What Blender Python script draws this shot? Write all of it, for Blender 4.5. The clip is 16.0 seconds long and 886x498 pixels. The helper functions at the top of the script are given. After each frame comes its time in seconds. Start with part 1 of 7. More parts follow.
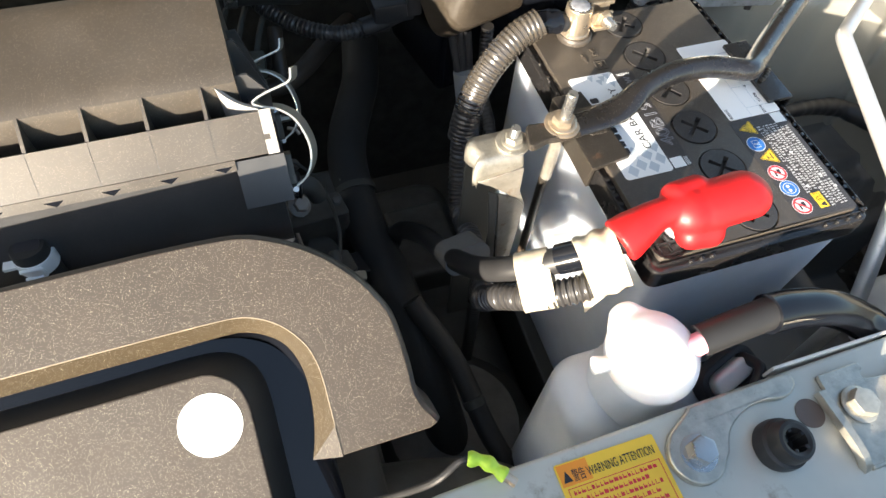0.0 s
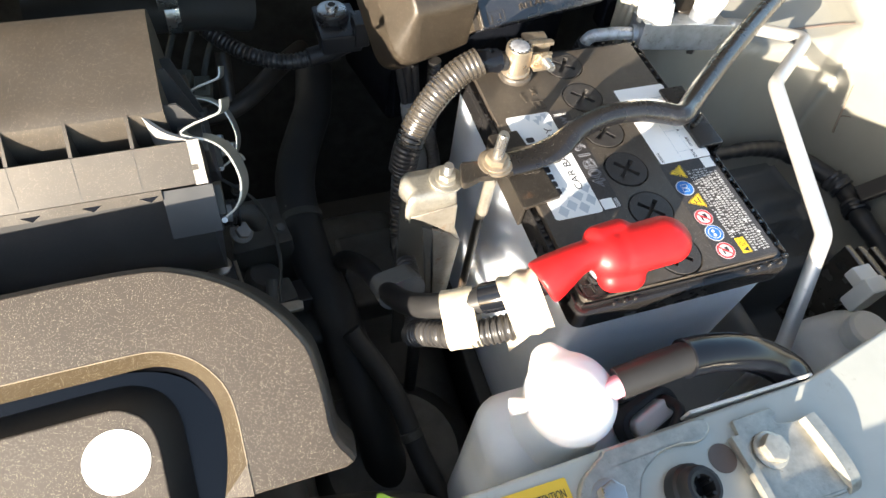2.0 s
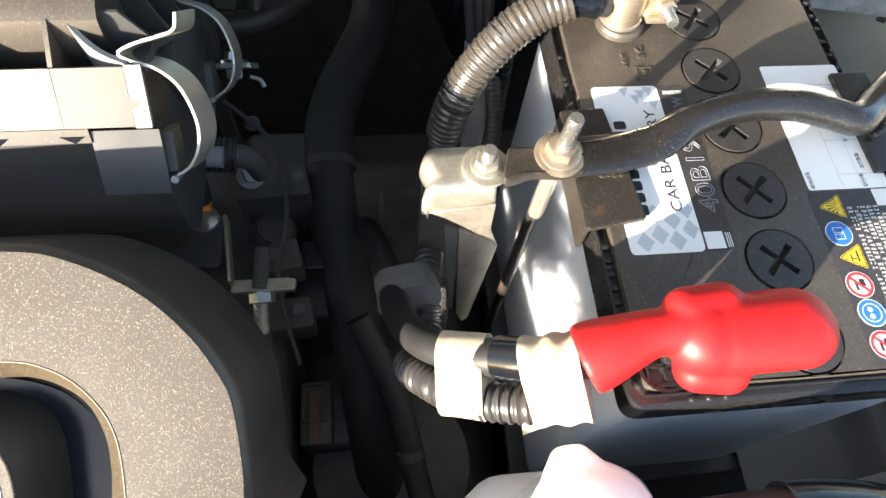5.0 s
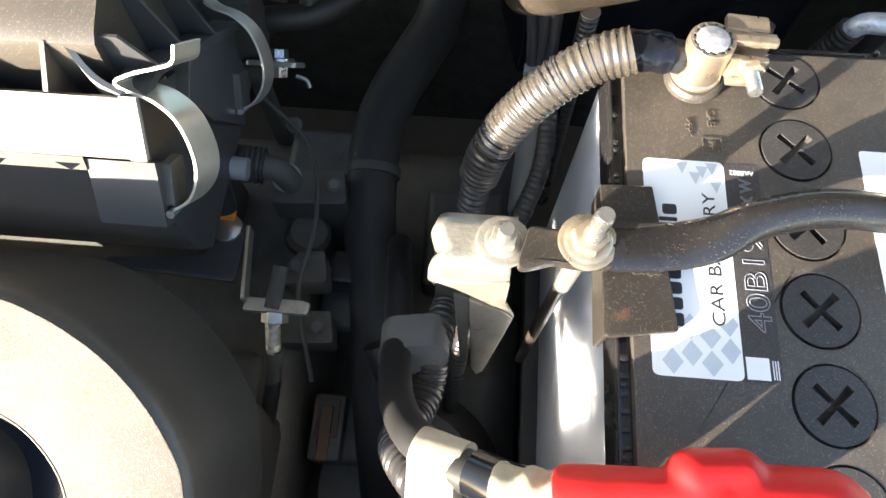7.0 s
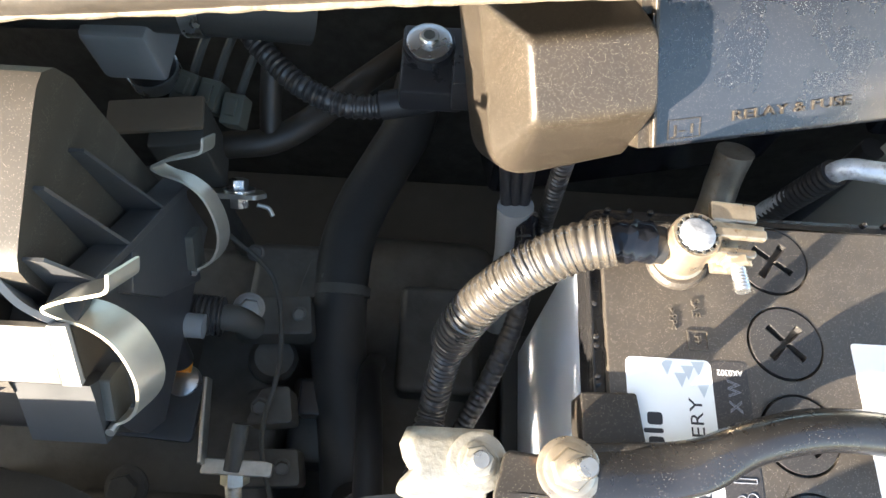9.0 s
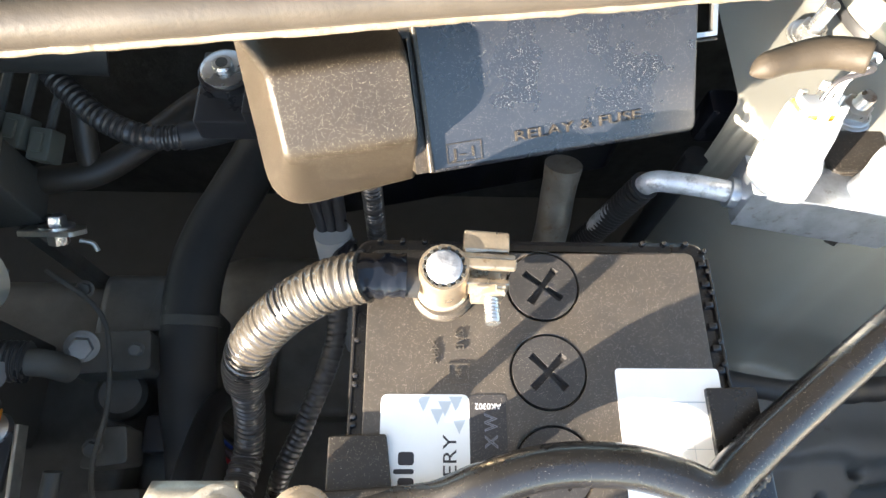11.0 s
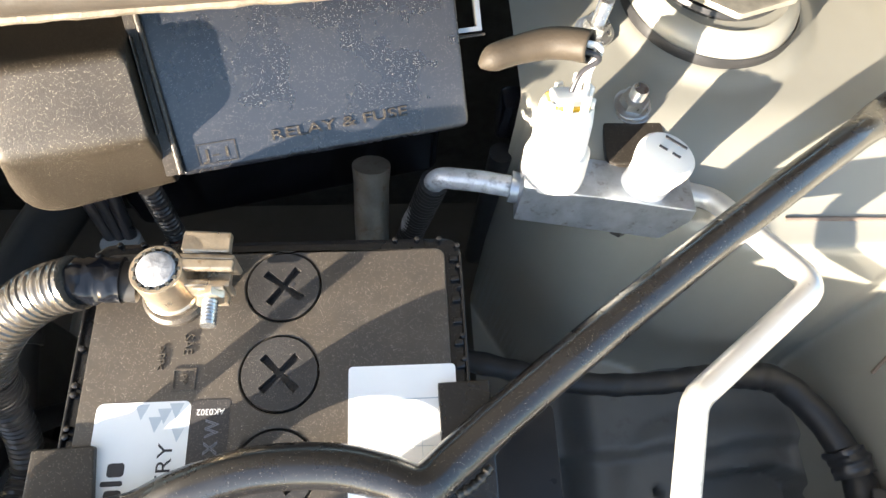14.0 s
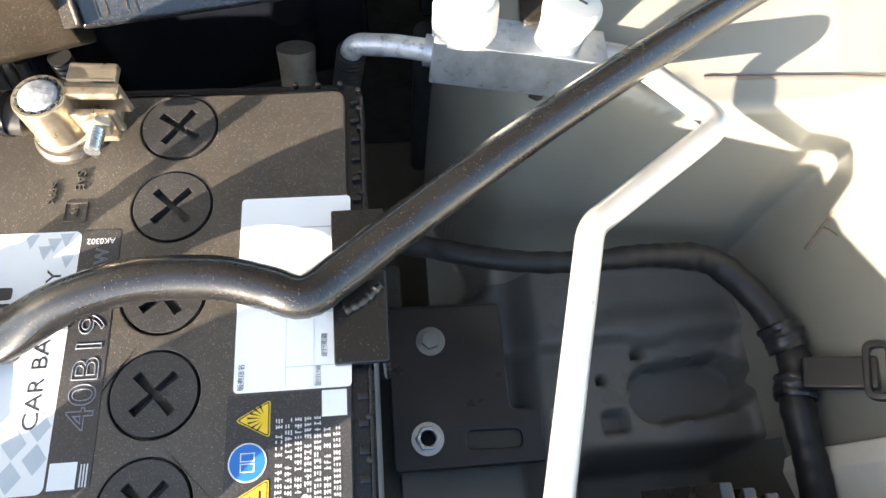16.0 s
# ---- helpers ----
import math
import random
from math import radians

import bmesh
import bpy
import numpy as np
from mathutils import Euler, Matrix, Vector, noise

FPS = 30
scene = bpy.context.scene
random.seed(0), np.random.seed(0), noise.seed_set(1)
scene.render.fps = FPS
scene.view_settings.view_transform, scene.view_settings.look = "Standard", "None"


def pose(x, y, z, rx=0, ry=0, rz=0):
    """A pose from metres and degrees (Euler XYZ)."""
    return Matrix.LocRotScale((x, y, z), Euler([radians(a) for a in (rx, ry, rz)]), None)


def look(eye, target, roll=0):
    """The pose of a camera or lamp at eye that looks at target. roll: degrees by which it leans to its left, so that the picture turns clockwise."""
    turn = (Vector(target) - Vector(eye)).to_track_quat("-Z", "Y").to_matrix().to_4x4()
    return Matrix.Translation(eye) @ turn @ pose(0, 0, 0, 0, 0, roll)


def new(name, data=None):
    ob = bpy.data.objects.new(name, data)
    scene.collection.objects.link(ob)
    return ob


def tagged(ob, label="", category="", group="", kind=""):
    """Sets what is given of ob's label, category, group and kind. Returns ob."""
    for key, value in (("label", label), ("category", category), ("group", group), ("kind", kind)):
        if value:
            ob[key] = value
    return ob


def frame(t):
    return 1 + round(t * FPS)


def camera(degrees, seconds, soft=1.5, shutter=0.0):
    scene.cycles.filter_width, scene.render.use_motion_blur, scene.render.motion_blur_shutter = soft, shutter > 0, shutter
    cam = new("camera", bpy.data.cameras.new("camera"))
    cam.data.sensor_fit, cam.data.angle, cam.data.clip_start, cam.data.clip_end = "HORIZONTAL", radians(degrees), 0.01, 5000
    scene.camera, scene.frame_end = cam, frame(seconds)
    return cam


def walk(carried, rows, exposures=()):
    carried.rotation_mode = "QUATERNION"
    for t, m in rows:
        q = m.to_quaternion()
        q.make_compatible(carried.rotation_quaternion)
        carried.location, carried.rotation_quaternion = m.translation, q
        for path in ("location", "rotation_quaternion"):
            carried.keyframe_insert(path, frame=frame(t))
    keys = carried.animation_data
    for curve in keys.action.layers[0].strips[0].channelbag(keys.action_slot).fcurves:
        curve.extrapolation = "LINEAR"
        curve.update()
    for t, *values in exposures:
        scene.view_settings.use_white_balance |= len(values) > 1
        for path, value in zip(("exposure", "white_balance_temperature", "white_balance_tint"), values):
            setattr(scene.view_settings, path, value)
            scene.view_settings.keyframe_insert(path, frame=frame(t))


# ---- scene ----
cam = camera(70.0, 16.0)
PATH = [
    (0, (-0.1577, -0.1118, 1.0544), (0.2544, 0.8883, -0.6278), 5.51),
    (0.5, (-0.1475, -0.1203, 1.0620), (0.2616, 0.9080, -0.6039), 6.36),
    (1, (-0.1441, -0.1186, 1.0611), (0.2700, 0.9161, -0.5996), 6.16),
    (1.5, (-0.1472, -0.1186, 1.0672), (0.3192, 0.9203, -0.5770), 8.22),
    (2, (-0.1333, -0.1123, 1.0614), (0.3653, 0.9131, -0.5817), 10.00),
    (2.5, (-0.1213, -0.1039, 1.0483), (0.3552, 0.9024, -0.6132), 10.23),
    (3, (-0.1158, -0.0968, 1.0492), (0.3560, 0.9127, -0.6116), 11.26),
    (3.5, (-0.1011, -0.0850, 1.0416), (0.3472, 0.9147, -0.6316), 11.44),
    (4, (-0.0902, -0.0739, 1.0278), (0.3161, 0.8911, -0.6761), 12.22),
    (4.5, (-0.0884, -0.0592, 1.0071), (0.2132, 0.8503, -0.7485), 10.46),
    (4.7, (-0.0855, -0.0503, 1.0023), (0.1698, 0.8451, -0.7678), 9.26),
    (6.8, (-0.0535, 0.0015, 0.9990), (-0.0932, 0.7770, -0.8441), 3.83),
    (7, (-0.0522, 0.0098, 0.9969), (-0.1073, 0.7663, -0.8537), 0.33),
    (7.5, (-0.0590, 0.0306, 0.9983), (-0.1023, 0.7953, -0.8492), 0.20),
    (8, (-0.0606, 0.0462, 0.9983), (-0.0863, 0.8147, -0.8479), 1.79),
    (8.2, (-0.0622, 0.0554, 1.0036), (-0.0781, 0.8469, -0.8331), 2.73),
    (10.3, (-0.0128, 0.0867, 1.0073), (0.0343, 0.8802, -0.8279), 4.74),
    (10.5, (-0.0040, 0.0893, 1.0072), (0.0517, 0.8733, -0.8319), 5.16),
    (11, (0.0225, 0.0932, 1.0078), (0.0936, 0.8845, -0.8276), 5.37),
    (11.5, (0.0389, 0.0955, 1.0090), (0.1350, 0.9043, -0.8176), 6.35),
    (12, (0.0533, 0.0984, 1.0105), (0.1569, 0.9173, -0.8112), 6.53),
    (12.5, (0.0650, 0.0978, 1.0113), (0.1805, 0.9306, -0.8034), 7.48),
    (13, (0.0801, 0.0935, 1.0087), (0.2175, 0.9144, -0.8099), 8.32),
    (13.5, (0.0930, 0.0936, 1.0079), (0.2455, 0.9157, -0.8090), 8.83),
    (14, (0.1015, 0.0885, 1.0064), (0.2738, 0.9089, -0.8095), 9.55),
    (14.5, (0.1093, 0.0821, 1.0033), (0.3034, 0.8805, -0.8202), 10.99),
    (15, (0.1247, 0.0707, 0.9973), (0.3254, 0.8478, -0.8346), 10.79),
    (15.5, (0.1303, 0.0565, 0.9931), (0.3345, 0.8261, -0.8415), 10.80),
    (16, (0.1344, 0.0403, 0.9883), (0.3072, 0.8084, -0.8502), 8.82),
]
walk(cam, [(t, look(eye, target, roll)) for t, eye, target, roll in PATH], [(0.0, 2.33), (2.5, 2.4), (4.5, 2.53), (7.0, 3.09), (8.0, 3.21), (10.5, 3.43), (12.5, 3.02), (16.0, 2.98)])

# ---- light ----
SUN_EL, SUN_AZ = 12.5, 41.0
travel = Vector((math.cos(radians(SUN_AZ)) * math.cos(radians(SUN_EL)), math.sin(radians(SUN_AZ)) * math.cos(radians(SUN_EL)), -math.sin(radians(SUN_EL))))
world = bpy.data.worlds.new("world")
world.use_nodes = True
scene.world = world
wn = world.node_tree
sky = wn.nodes.new("ShaderNodeTexSky")
sky.sky_type = "NISHITA"
sky.sun_disc = False
sky.dust_density = 1.0
sky.sun_elevation = radians(SUN_EL)
sky.sun_rotation = math.atan2(-travel.x, -travel.y)
wn.links.new(sky.outputs[0], wn.nodes["Background"].inputs[0])
wn.nodes["Background"].inputs[1].default_value = 0.098
sun = new("sun", bpy.data.lights.new("sun", "SUN"))
sun.data.energy = 5.0
sun.data.angle = radians(0.6)
sun.data.color = (1.0, 0.88, 0.72)
sun.matrix_world = look((0, 0, 3), Vector((0, 0, 3)) + travel)


# ---- materials ----
def mat(name, col, rough=0.5, metal=0.0, dust=0.0, dust_col=(0.25, 0.22, 0.185), speck=0.0, few=0.0, var=0.15, scale=45.0, bump=0.0, bump_scale=500.0,
        stain=0.0, stain_col=(0.2, 0.1, 0.05), coat=0.0, sss=0.0, sss_r=0.006, transmission=0.0, spec=0.5):
    m = bpy.data.materials.new(name)
    m.use_nodes = True
    nt = m.node_tree
    p = nt.nodes["Principled BSDF"]
    co = nt.nodes.new("ShaderNodeTexCoord").outputs["Object"]

    def noise_tex(sc, detail=4.0, rough_=0.6):
        n = nt.nodes.new("ShaderNodeTexNoise")
        n.inputs["Scale"].default_value, n.inputs["Detail"].default_value, n.inputs["Roughness"].default_value = sc, detail, rough_
        nt.links.new(co, n.inputs["Vector"])
        return n.outputs["Fac"]

    def ramp(src, a, b, lo=0.0, hi=1.0):
        r = nt.nodes.new("ShaderNodeMapRange")
        for k, v in zip(("From Min", "From Max", "To Min", "To Max"), (a, b, lo, hi)):
            r.inputs[k].default_value = v
        nt.links.new(src, r.inputs["Value"])
        return r.outputs["Result"]

    def mix(fac, a, b):
        x = nt.nodes.new("ShaderNodeMix")
        x.data_type = "RGBA"
        nt.links.new(fac, x.inputs[0])
        for src, slot in ((a, 6), (b, 7)):
            if isinstance(src, tuple):
                x.inputs[slot].default_value = (*src, 1)
            else:
                nt.links.new(src, x.inputs[slot])
        return x.outputs[2]

    n1 = noise_tex(scale)
    out = mix(ramp(n1, 0.3, 0.7), tuple(c * (1 - var) for c in col), tuple(min(1, c * (1 + var)) for c in col))
    rough_out = ramp(n1, 0.3, 0.7, rough * 0.88, min(1, rough * 1.12))
    if stain:
        out = mix(ramp(noise_tex(scale * 1.7, 6, 0.7), 0.62 - 0.2 * stain, 0.75 - 0.1 * stain, 0, 0.85), out, stain_col)
    if dust:
        out = mix(ramp(noise_tex(scale * 0.6, 8, 0.72), 0.3, 0.75, 0.35 * dust, dust), out, dust_col)
    # Pale specks put into the colour: dust, and sun glints off the grain.
    if speck:
        for sc, size, keep in ((2700.0, 0.34, 0.44 + few), (1150.0, 0.18, 0.67 + few * 0.75), (470.0, 0.075, 0.9)):
            v = nt.nodes.new("ShaderNodeTexVoronoi")
            v.inputs["Scale"].default_value = sc
            nt.links.new(co, v.inputs["Vector"])
            sep = nt.nodes.new("ShaderNodeSeparateColor")
            nt.links.new(v.outputs["Color"], sep.inputs[0])
            a = ramp(v.outputs["Distance"], size, size * 0.6)
            b = ramp(sep.outputs[0], keep, keep + 0.12, 0.0, speck * (0.65 if sc > 1600 else 0.95))
            mul = nt.nodes.new("ShaderNodeMath")
            mul.operation = "MULTIPLY"
            nt.links.new(a, mul.inputs[0])
            nt.links.new(b, mul.inputs[1])
            out = mix(mul.outputs[0], out, (0.58, 0.52, 0.43))
    nt.links.new(out, p.inputs["Base Color"])
    nt.links.new(rough_out, p.inputs["Roughness"])
    p.inputs["Metallic"].default_value = metal
    p.inputs["Coat Weight"].default_value = coat
    p.inputs["Specular IOR Level"].default_value = spec
    p.inputs["Transmission Weight"].default_value = transmission
    if sss:
        p.inputs["Subsurface Weight"].default_value = sss
        p.inputs["Subsurface Radius"].default_value = (sss_r, sss_r * 0.9, sss_r * 0.8)
        p.inputs["Subsurface Scale"].default_value = 1.0
    if bump:
        bn = nt.nodes.new("ShaderNodeBump")
        bn.inputs["Strength"].default_value = bump
        bn.inputs["Distance"].default_value = 0.0006
        nt.links.new(noise_tex(bump_scale, 3), bn.inputs["Height"])
        nt.links.new(bn.outputs[0], p.inputs["Normal"])
    return m


M_LID = mat("battery_lid_plastic", (0.021, 0.02, 0.02), 0.36, dust=0.2, dust_col=(0.27, 0.21, 0.145), speck=0.65, few=0.22, bump=0.32, bump_scale=2900, scale=60, spec=0.6)
M_RIM = mat("clean_black_lid_rim", (0.011, 0.011, 0.012), 0.26, dust=0.03, dust_col=(0.2, 0.16, 0.12), speck=0.3, few=0.4, bump=0.12, bump_scale=1500, spec=0.6)
M_CAP = mat("vent_cap_plastic", (0.018, 0.018, 0.02), 0.36, dust=0.1, speck=0.5, few=0.25, bump=0.25, bump_scale=2200, scale=60)
M_CASE = mat("battery_case_plastic", (0.5, 0.54, 0.6), 0.34, var=0.06, bump=0.05, spec=0.35, sss=1.0, sss_r=0.05)
M_COVER = mat("engine_cover_plastic", (0.026, 0.022, 0.019), 0.55, dust=0.1, dust_col=(0.16, 0.122, 0.088), speck=0.8, few=0.18, bump=0.35, bump_scale=2900, scale=50, spec=0.3)
M_SHOULDER = mat("engine_cover_shoulder_plastic", (0.028, 0.0265, 0.024), 0.4, dust=0.2, dust_col=(0.17, 0.15, 0.125), speck=0.3, few=0.35, bump=0.15, bump_scale=2400, scale=50)
# Browner, less glossy variant of the cover plastic for its inner bevel.
M_COVERB = mat("engine_cover_brown_bevel", (0.026, 0.02, 0.012), 0.6, dust=0.12, dust_col=(0.17, 0.12, 0.06), speck=0.7, few=0.15, bump=0.4, bump_scale=1800, scale=60, spec=0.15)
# Pale colour for the painted highlight on the bevel edge.
M_EDGELIGHT = mat("painted_edge_highlight", (0.2, 0.165, 0.12), 0.5, dust=0.4, dust_col=(0.42, 0.36, 0.28), var=0.3, scale=200)
M_CLEAN = mat("clean_black_plastic", (0.006, 0.007, 0.01), 0.16, var=0.2, scale=25, bump=0.03, spec=0.35)
M_GLOSSBLACK = mat("black_plastic_satin", (0.014, 0.015, 0.018), 0.3, dust=0.04, bump=0.06)
M_AIRBOX = mat("airbox_plastic", (0.026, 0.024, 0.022), 0.45, dust=0.15, dust_col=(0.205, 0.155, 0.1), speck=0.55, few=0.3, bump=0.15, bump_scale=2600, scale=35, spec=0.58)
M_PALELIT = mat("plastic_painted_sunlit", (0.26, 0.25, 0.24), 0.4, dust=0.1, var=0.15)
M_DULLBOLT = mat("dull_plated_bolt", (0.3, 0.29, 0.27), 0.4, 0.4, var=0.3, dust=0.25, dust_col=(0.15, 0.12, 0.09))
M_AIRLOW = mat("airbox_lower_plastic", (0.026, 0.029, 0.034), 0.38, dust=0.12, speck=0.1, bump=0.08, scale=35)
M_CLIPGREY = mat("grey_plastic_clip_base", (0.03, 0.033, 0.037), 0.38, dust=0.12, var=0.15)
# Same plastic as the box, tinted blue for the sky it reflects.
M_FUSELID = mat("sky_tinted_lid_plastic", (0.011, 0.013, 0.019), 0.28, dust=0.025, dust_col=(0.2, 0.17, 0.13), speck=0.65, few=0.32, bump=0.2, bump_scale=2600, scale=50, spec=0.9)
M_FUSE = mat("fuse_box_plastic", (0.019, 0.0155, 0.012), 0.36, dust=0.07, dust_col=(0.22, 0.16, 0.095), speck=0.75, few=0.22, bump=0.3, bump_scale=2900, scale=50, spec=0.5)
M_HOSE = mat("dull_hose_rubber", (0.027, 0.027, 0.027), 0.54, dust=0.18, dust_col=(0.09, 0.085, 0.073), bump=0.2, spec=0.22)
M_DARK = mat("dirty_black_plastic", (0.055, 0.055, 0.05), 0.58, dust=0.25, dust_col=(0.12, 0.112, 0.095), bump=0.3, spec=0.3)
M_SLEEVE = mat("dusty_brown_rubber", (0.022, 0.018, 0.014), 0.6, dust=0.14, dust_col=(0.13, 0.1, 0.07), bump=0.3, spec=0.25, scale=90)
M_RUBBER = mat("black_rubber", (0.016, 0.016, 0.017), 0.44, dust=0.03, dust_col=(0.16, 0.15, 0.135), bump=0.1, spec=0.35)
M_CORR = mat("corrugated_tube_plastic", (0.02, 0.02, 0.021), 0.3, dust=0.12, dust_col=(0.2, 0.18, 0.16))
M_CORRD = mat("dusty_corrugated_plastic", (0.03, 0.027, 0.024), 0.26, dust=0.12, dust_col=(0.26, 0.21, 0.15), coat=0.5, spec=0.8)
M_ENGINE = mat("oily_cast_metal", (0.08, 0.078, 0.07), 0.52, 0.15, dust=0.3, dust_col=(0.13, 0.12, 0.1), var=0.4, bump=0.6, bump_scale=120)
M_BAR = mat("black_painted_steel", (0.006, 0.006, 0.007), 0.27, dust=0.02, dust_col=(0.17, 0.13, 0.09), speck=0.5, few=0.42, scale=60, coat=0.35, spec=0.7, bump=0.1, bump_scale=900)
M_PLATE = mat("black_steel_clip", (0.014, 0.013, 0.012), 0.32, dust=0.09, dust_col=(0.2, 0.16, 0.12), stain=0.12, stain_col=(0.1, 0.05, 0.025), speck=0.6, few=0.3, bump=0.15)
M_ZINC = mat("zinc_plated_steel", (0.5, 0.475, 0.41), 0.36, 0.75, var=0.22, dust=0.22, dust_col=(0.32, 0.28, 0.22), stain=0.06, stain_col=(0.3, 0.26, 0.2), bump=0.35, bump_scale=600, scale=140)
M_ZINCD = mat("stained_zinc_steel", (0.32, 0.3, 0.26), 0.45, 0.6, var=0.25, dust=0.3, dust_col=(0.22, 0.18, 0.13), stain=0.25, bump=0.4, bump_scale=300, scale=90)
M_STEEL = mat("bright_steel", (0.5, 0.5, 0.49), 0.28, 0.9, var=0.15, stain=0.15, bump=0.2)
M_BRASS = mat("tarnished_brass", (0.57, 0.48, 0.37), 0.3, 0.85, var=0.25, dust=0.15, dust_col=(0.34, 0.27, 0.18), stain=0.15, stain_col=(0.24, 0.14, 0.07), bump=0.3, bump_scale=250, scale=120)
M_LEAD = mat("lead_post", (0.36, 0.37, 0.4), 0.48, 0.5, var=0.3, scale=260, bump=0.5, bump_scale=300)
M_ALU = mat("aluminium_pipe", (0.6, 0.595, 0.58), 0.38, 0.6, var=0.06, stain=0.05, stain_col=(0.2, 0.19, 0.18), bump=0.1)
M_ALUW = mat("stained_aluminium_pipe", (0.6, 0.62, 0.65), 0.38, 0.5, var=0.2, stain=0.6, stain_col=(0.12, 0.12, 0.12), scale=110, bump=0.3)
M_ALUBLK = mat("cast_aluminium", (0.42, 0.45, 0.49), 0.36, 0.75, var=0.2, stain=0.3, stain_col=(0.2, 0.17, 0.15), bump=0.35, bump_scale=250, scale=110)
M_WHITEP = mat("white_plastic", (0.72, 0.71, 0.67), 0.45, var=0.04, sss=0.1)
M_CAPW = mat("translucent_white_cap", (0.9, 0.87, 0.85), 0.4, var=0.03, sss=0.8, sss_r=0.012)
M_BOTTLE = mat("translucent_bottle_plastic", (0.72, 0.73, 0.74), 0.4, var=0.05, sss=0.4)
M_PINK = mat("pink_stained_nozzle", (0.8, 0.35, 0.42), 0.4, var=0.1, sss=0.2)
M_RED = mat("red_vinyl_boot", (0.47, 0.009, 0.011), 0.43, var=0.1, scale=70, dust=0.02, dust_col=(0.4, 0.1, 0.08), bump=0.12, bump_scale=160, spec=0.4)
M_TAPE = mat("cream_cloth_tape", (0.37, 0.325, 0.245), 0.55, var=0.15, scale=120, bump=0.5, bump_scale=160)
M_GTAPE = mat("grey_cloth_tape", (0.13, 0.13, 0.125), 0.6, var=0.15, bump=0.4)
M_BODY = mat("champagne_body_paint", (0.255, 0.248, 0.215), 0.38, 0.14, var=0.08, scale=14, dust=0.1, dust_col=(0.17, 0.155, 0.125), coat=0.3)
# Body paint with dirt, and the battery's shade put into the colour.
M_FLOOR = mat("dirty_shade_darkened_paint", (0.125, 0.125, 0.12), 0.5, 0.1, var=0.15, scale=22, dust=0.25, dust_col=(0.14, 0.13, 0.115), stain=0.08, stain_col=(0.08, 0.075, 0.065), bump=0.1)
M_BODYD = mat("dusty_body_paint", (0.32, 0.32, 0.3), 0.5, 0.1, var=0.12, scale=20, dust=0.35, dust_col=(0.2, 0.18, 0.15))
# Same paint as the body, coloured lighter for the stronger light on the support.
M_BODYLIT = mat("lightened_body_paint", (0.52, 0.525, 0.47), 0.36, 0.1, var=0.08, scale=25, dust=0.12, coat=0.3, stain=0.05, stain_col=(0.25, 0.2, 0.14))
M_SEAL = mat("dusty_weatherstrip", (0.036, 0.031, 0.026), 0.42, dust=0.12, dust_col=(0.14, 0.115, 0.09), var=0.4, scale=30, bump=0.25, stain=0.35, stain_col=(0.03, 0.028, 0.026))
M_HOOD = mat("hood_inner_side", (0.03, 0.03, 0.03), 0.6, dust=0.05, var=0.2, scale=8)
M_SEALW = mat("chipped_weatherstrip_lip", (0.1, 0.085, 0.065), 0.5, dust=0.25, dust_col=(0.4, 0.34, 0.26), var=0.5, scale=160, bump=0.8, stain=0.5, stain_col=(0.04, 0.032, 0.026))
M_COWL = mat("cowl_debris", (0.12, 0.08, 0.05), 0.8, dust=0.4, var=0.5, scale=150, bump=1.0, bump_scale=200, speck=0.6)
M_LABELW = mat("label_white", (0.78, 0.8, 0.8), 0.4, var=0.03)
M_STICKER = mat("service_sticker_paper", (0.9, 0.9, 0.89), 0.35, var=0.02)
M_LABELG = mat("label_silver_blue", (0.46, 0.52, 0.57), 0.38, var=0.08)
M_LABELK = mat("label_black", (0.022, 0.022, 0.026), 0.35, dust=0.1, speck=0.3)
M_INK = mat("black_ink", (0.02, 0.02, 0.025), 0.5, var=0.05)
M_PRINT = mat("white_print", (0.62, 0.63, 0.64), 0.5, var=0.05)
M_PRINTG = mat("grey_print", (0.17, 0.18, 0.21), 0.45, var=0.05)
M_YELLOW = mat("yellow_print", (0.75, 0.52, 0.03), 0.45, var=0.05)
M_BLUE = mat("blue_print", (0.02, 0.15, 0.48), 0.45, var=0.05)
M_REDP = mat("red_print", (0.65, 0.04, 0.05), 0.45, var=0.05)
M_ORANGE = mat("orange_warning_sticker", (0.85, 0.3, 0.03), 0.4, var=0.06)
M_YELL2 = mat("yellow_warning_band", (0.85, 0.55, 0.05), 0.4, var=0.06)
M_LIME = mat("lime_tape", (0.45, 0.7, 0.06), 0.45, var=0.15, scale=200, bump=0.4)
M_CLIP = mat("spring_steel_band", (0.55, 0.53, 0.47), 0.35, 0.8, dust=0.25, dust_col=(0.38, 0.34, 0.28))
M_GREYT = mat("grey_vinyl_tube", (0.22, 0.23, 0.235), 0.5, var=0.08)
M_TAN = mat("tan_rubber_sleeve", (0.024, 0.02, 0.016), 0.5, dust=0.1, dust_col=(0.15, 0.115, 0.08))
M_GREENP = mat("grey_green_plug_plastic", (0.1, 0.105, 0.085), 0.5, dust=0.25, dust_col=(0.15, 0.13, 0.1))
M_TANP = mat("dusty_tan_plastic", (0.13, 0.1, 0.07), 0.5, dust=0.3, dust_col=(0.3, 0.24, 0.17))
M_MATTEDARK = mat("matte_dark_grey", (0.06, 0.06, 0.056), 0.9, var=0.3, scale=60, bump=0.8, bump_scale=200, spec=0.1)
M_ASPHALT = mat("asphalt", (0.05, 0.05, 0.05), 0.9, var=0.3, scale=30, bump=0.8, bump_scale=150)
M_FLANGE = mat("pale_flange_paint", (0.72, 0.67, 0.62), 0.5, var=0.08, scale=40, dust=0.1)
M_BROWN = mat("brown_sealant", (0.13, 0.1, 0.085), 0.5, var=0.15)
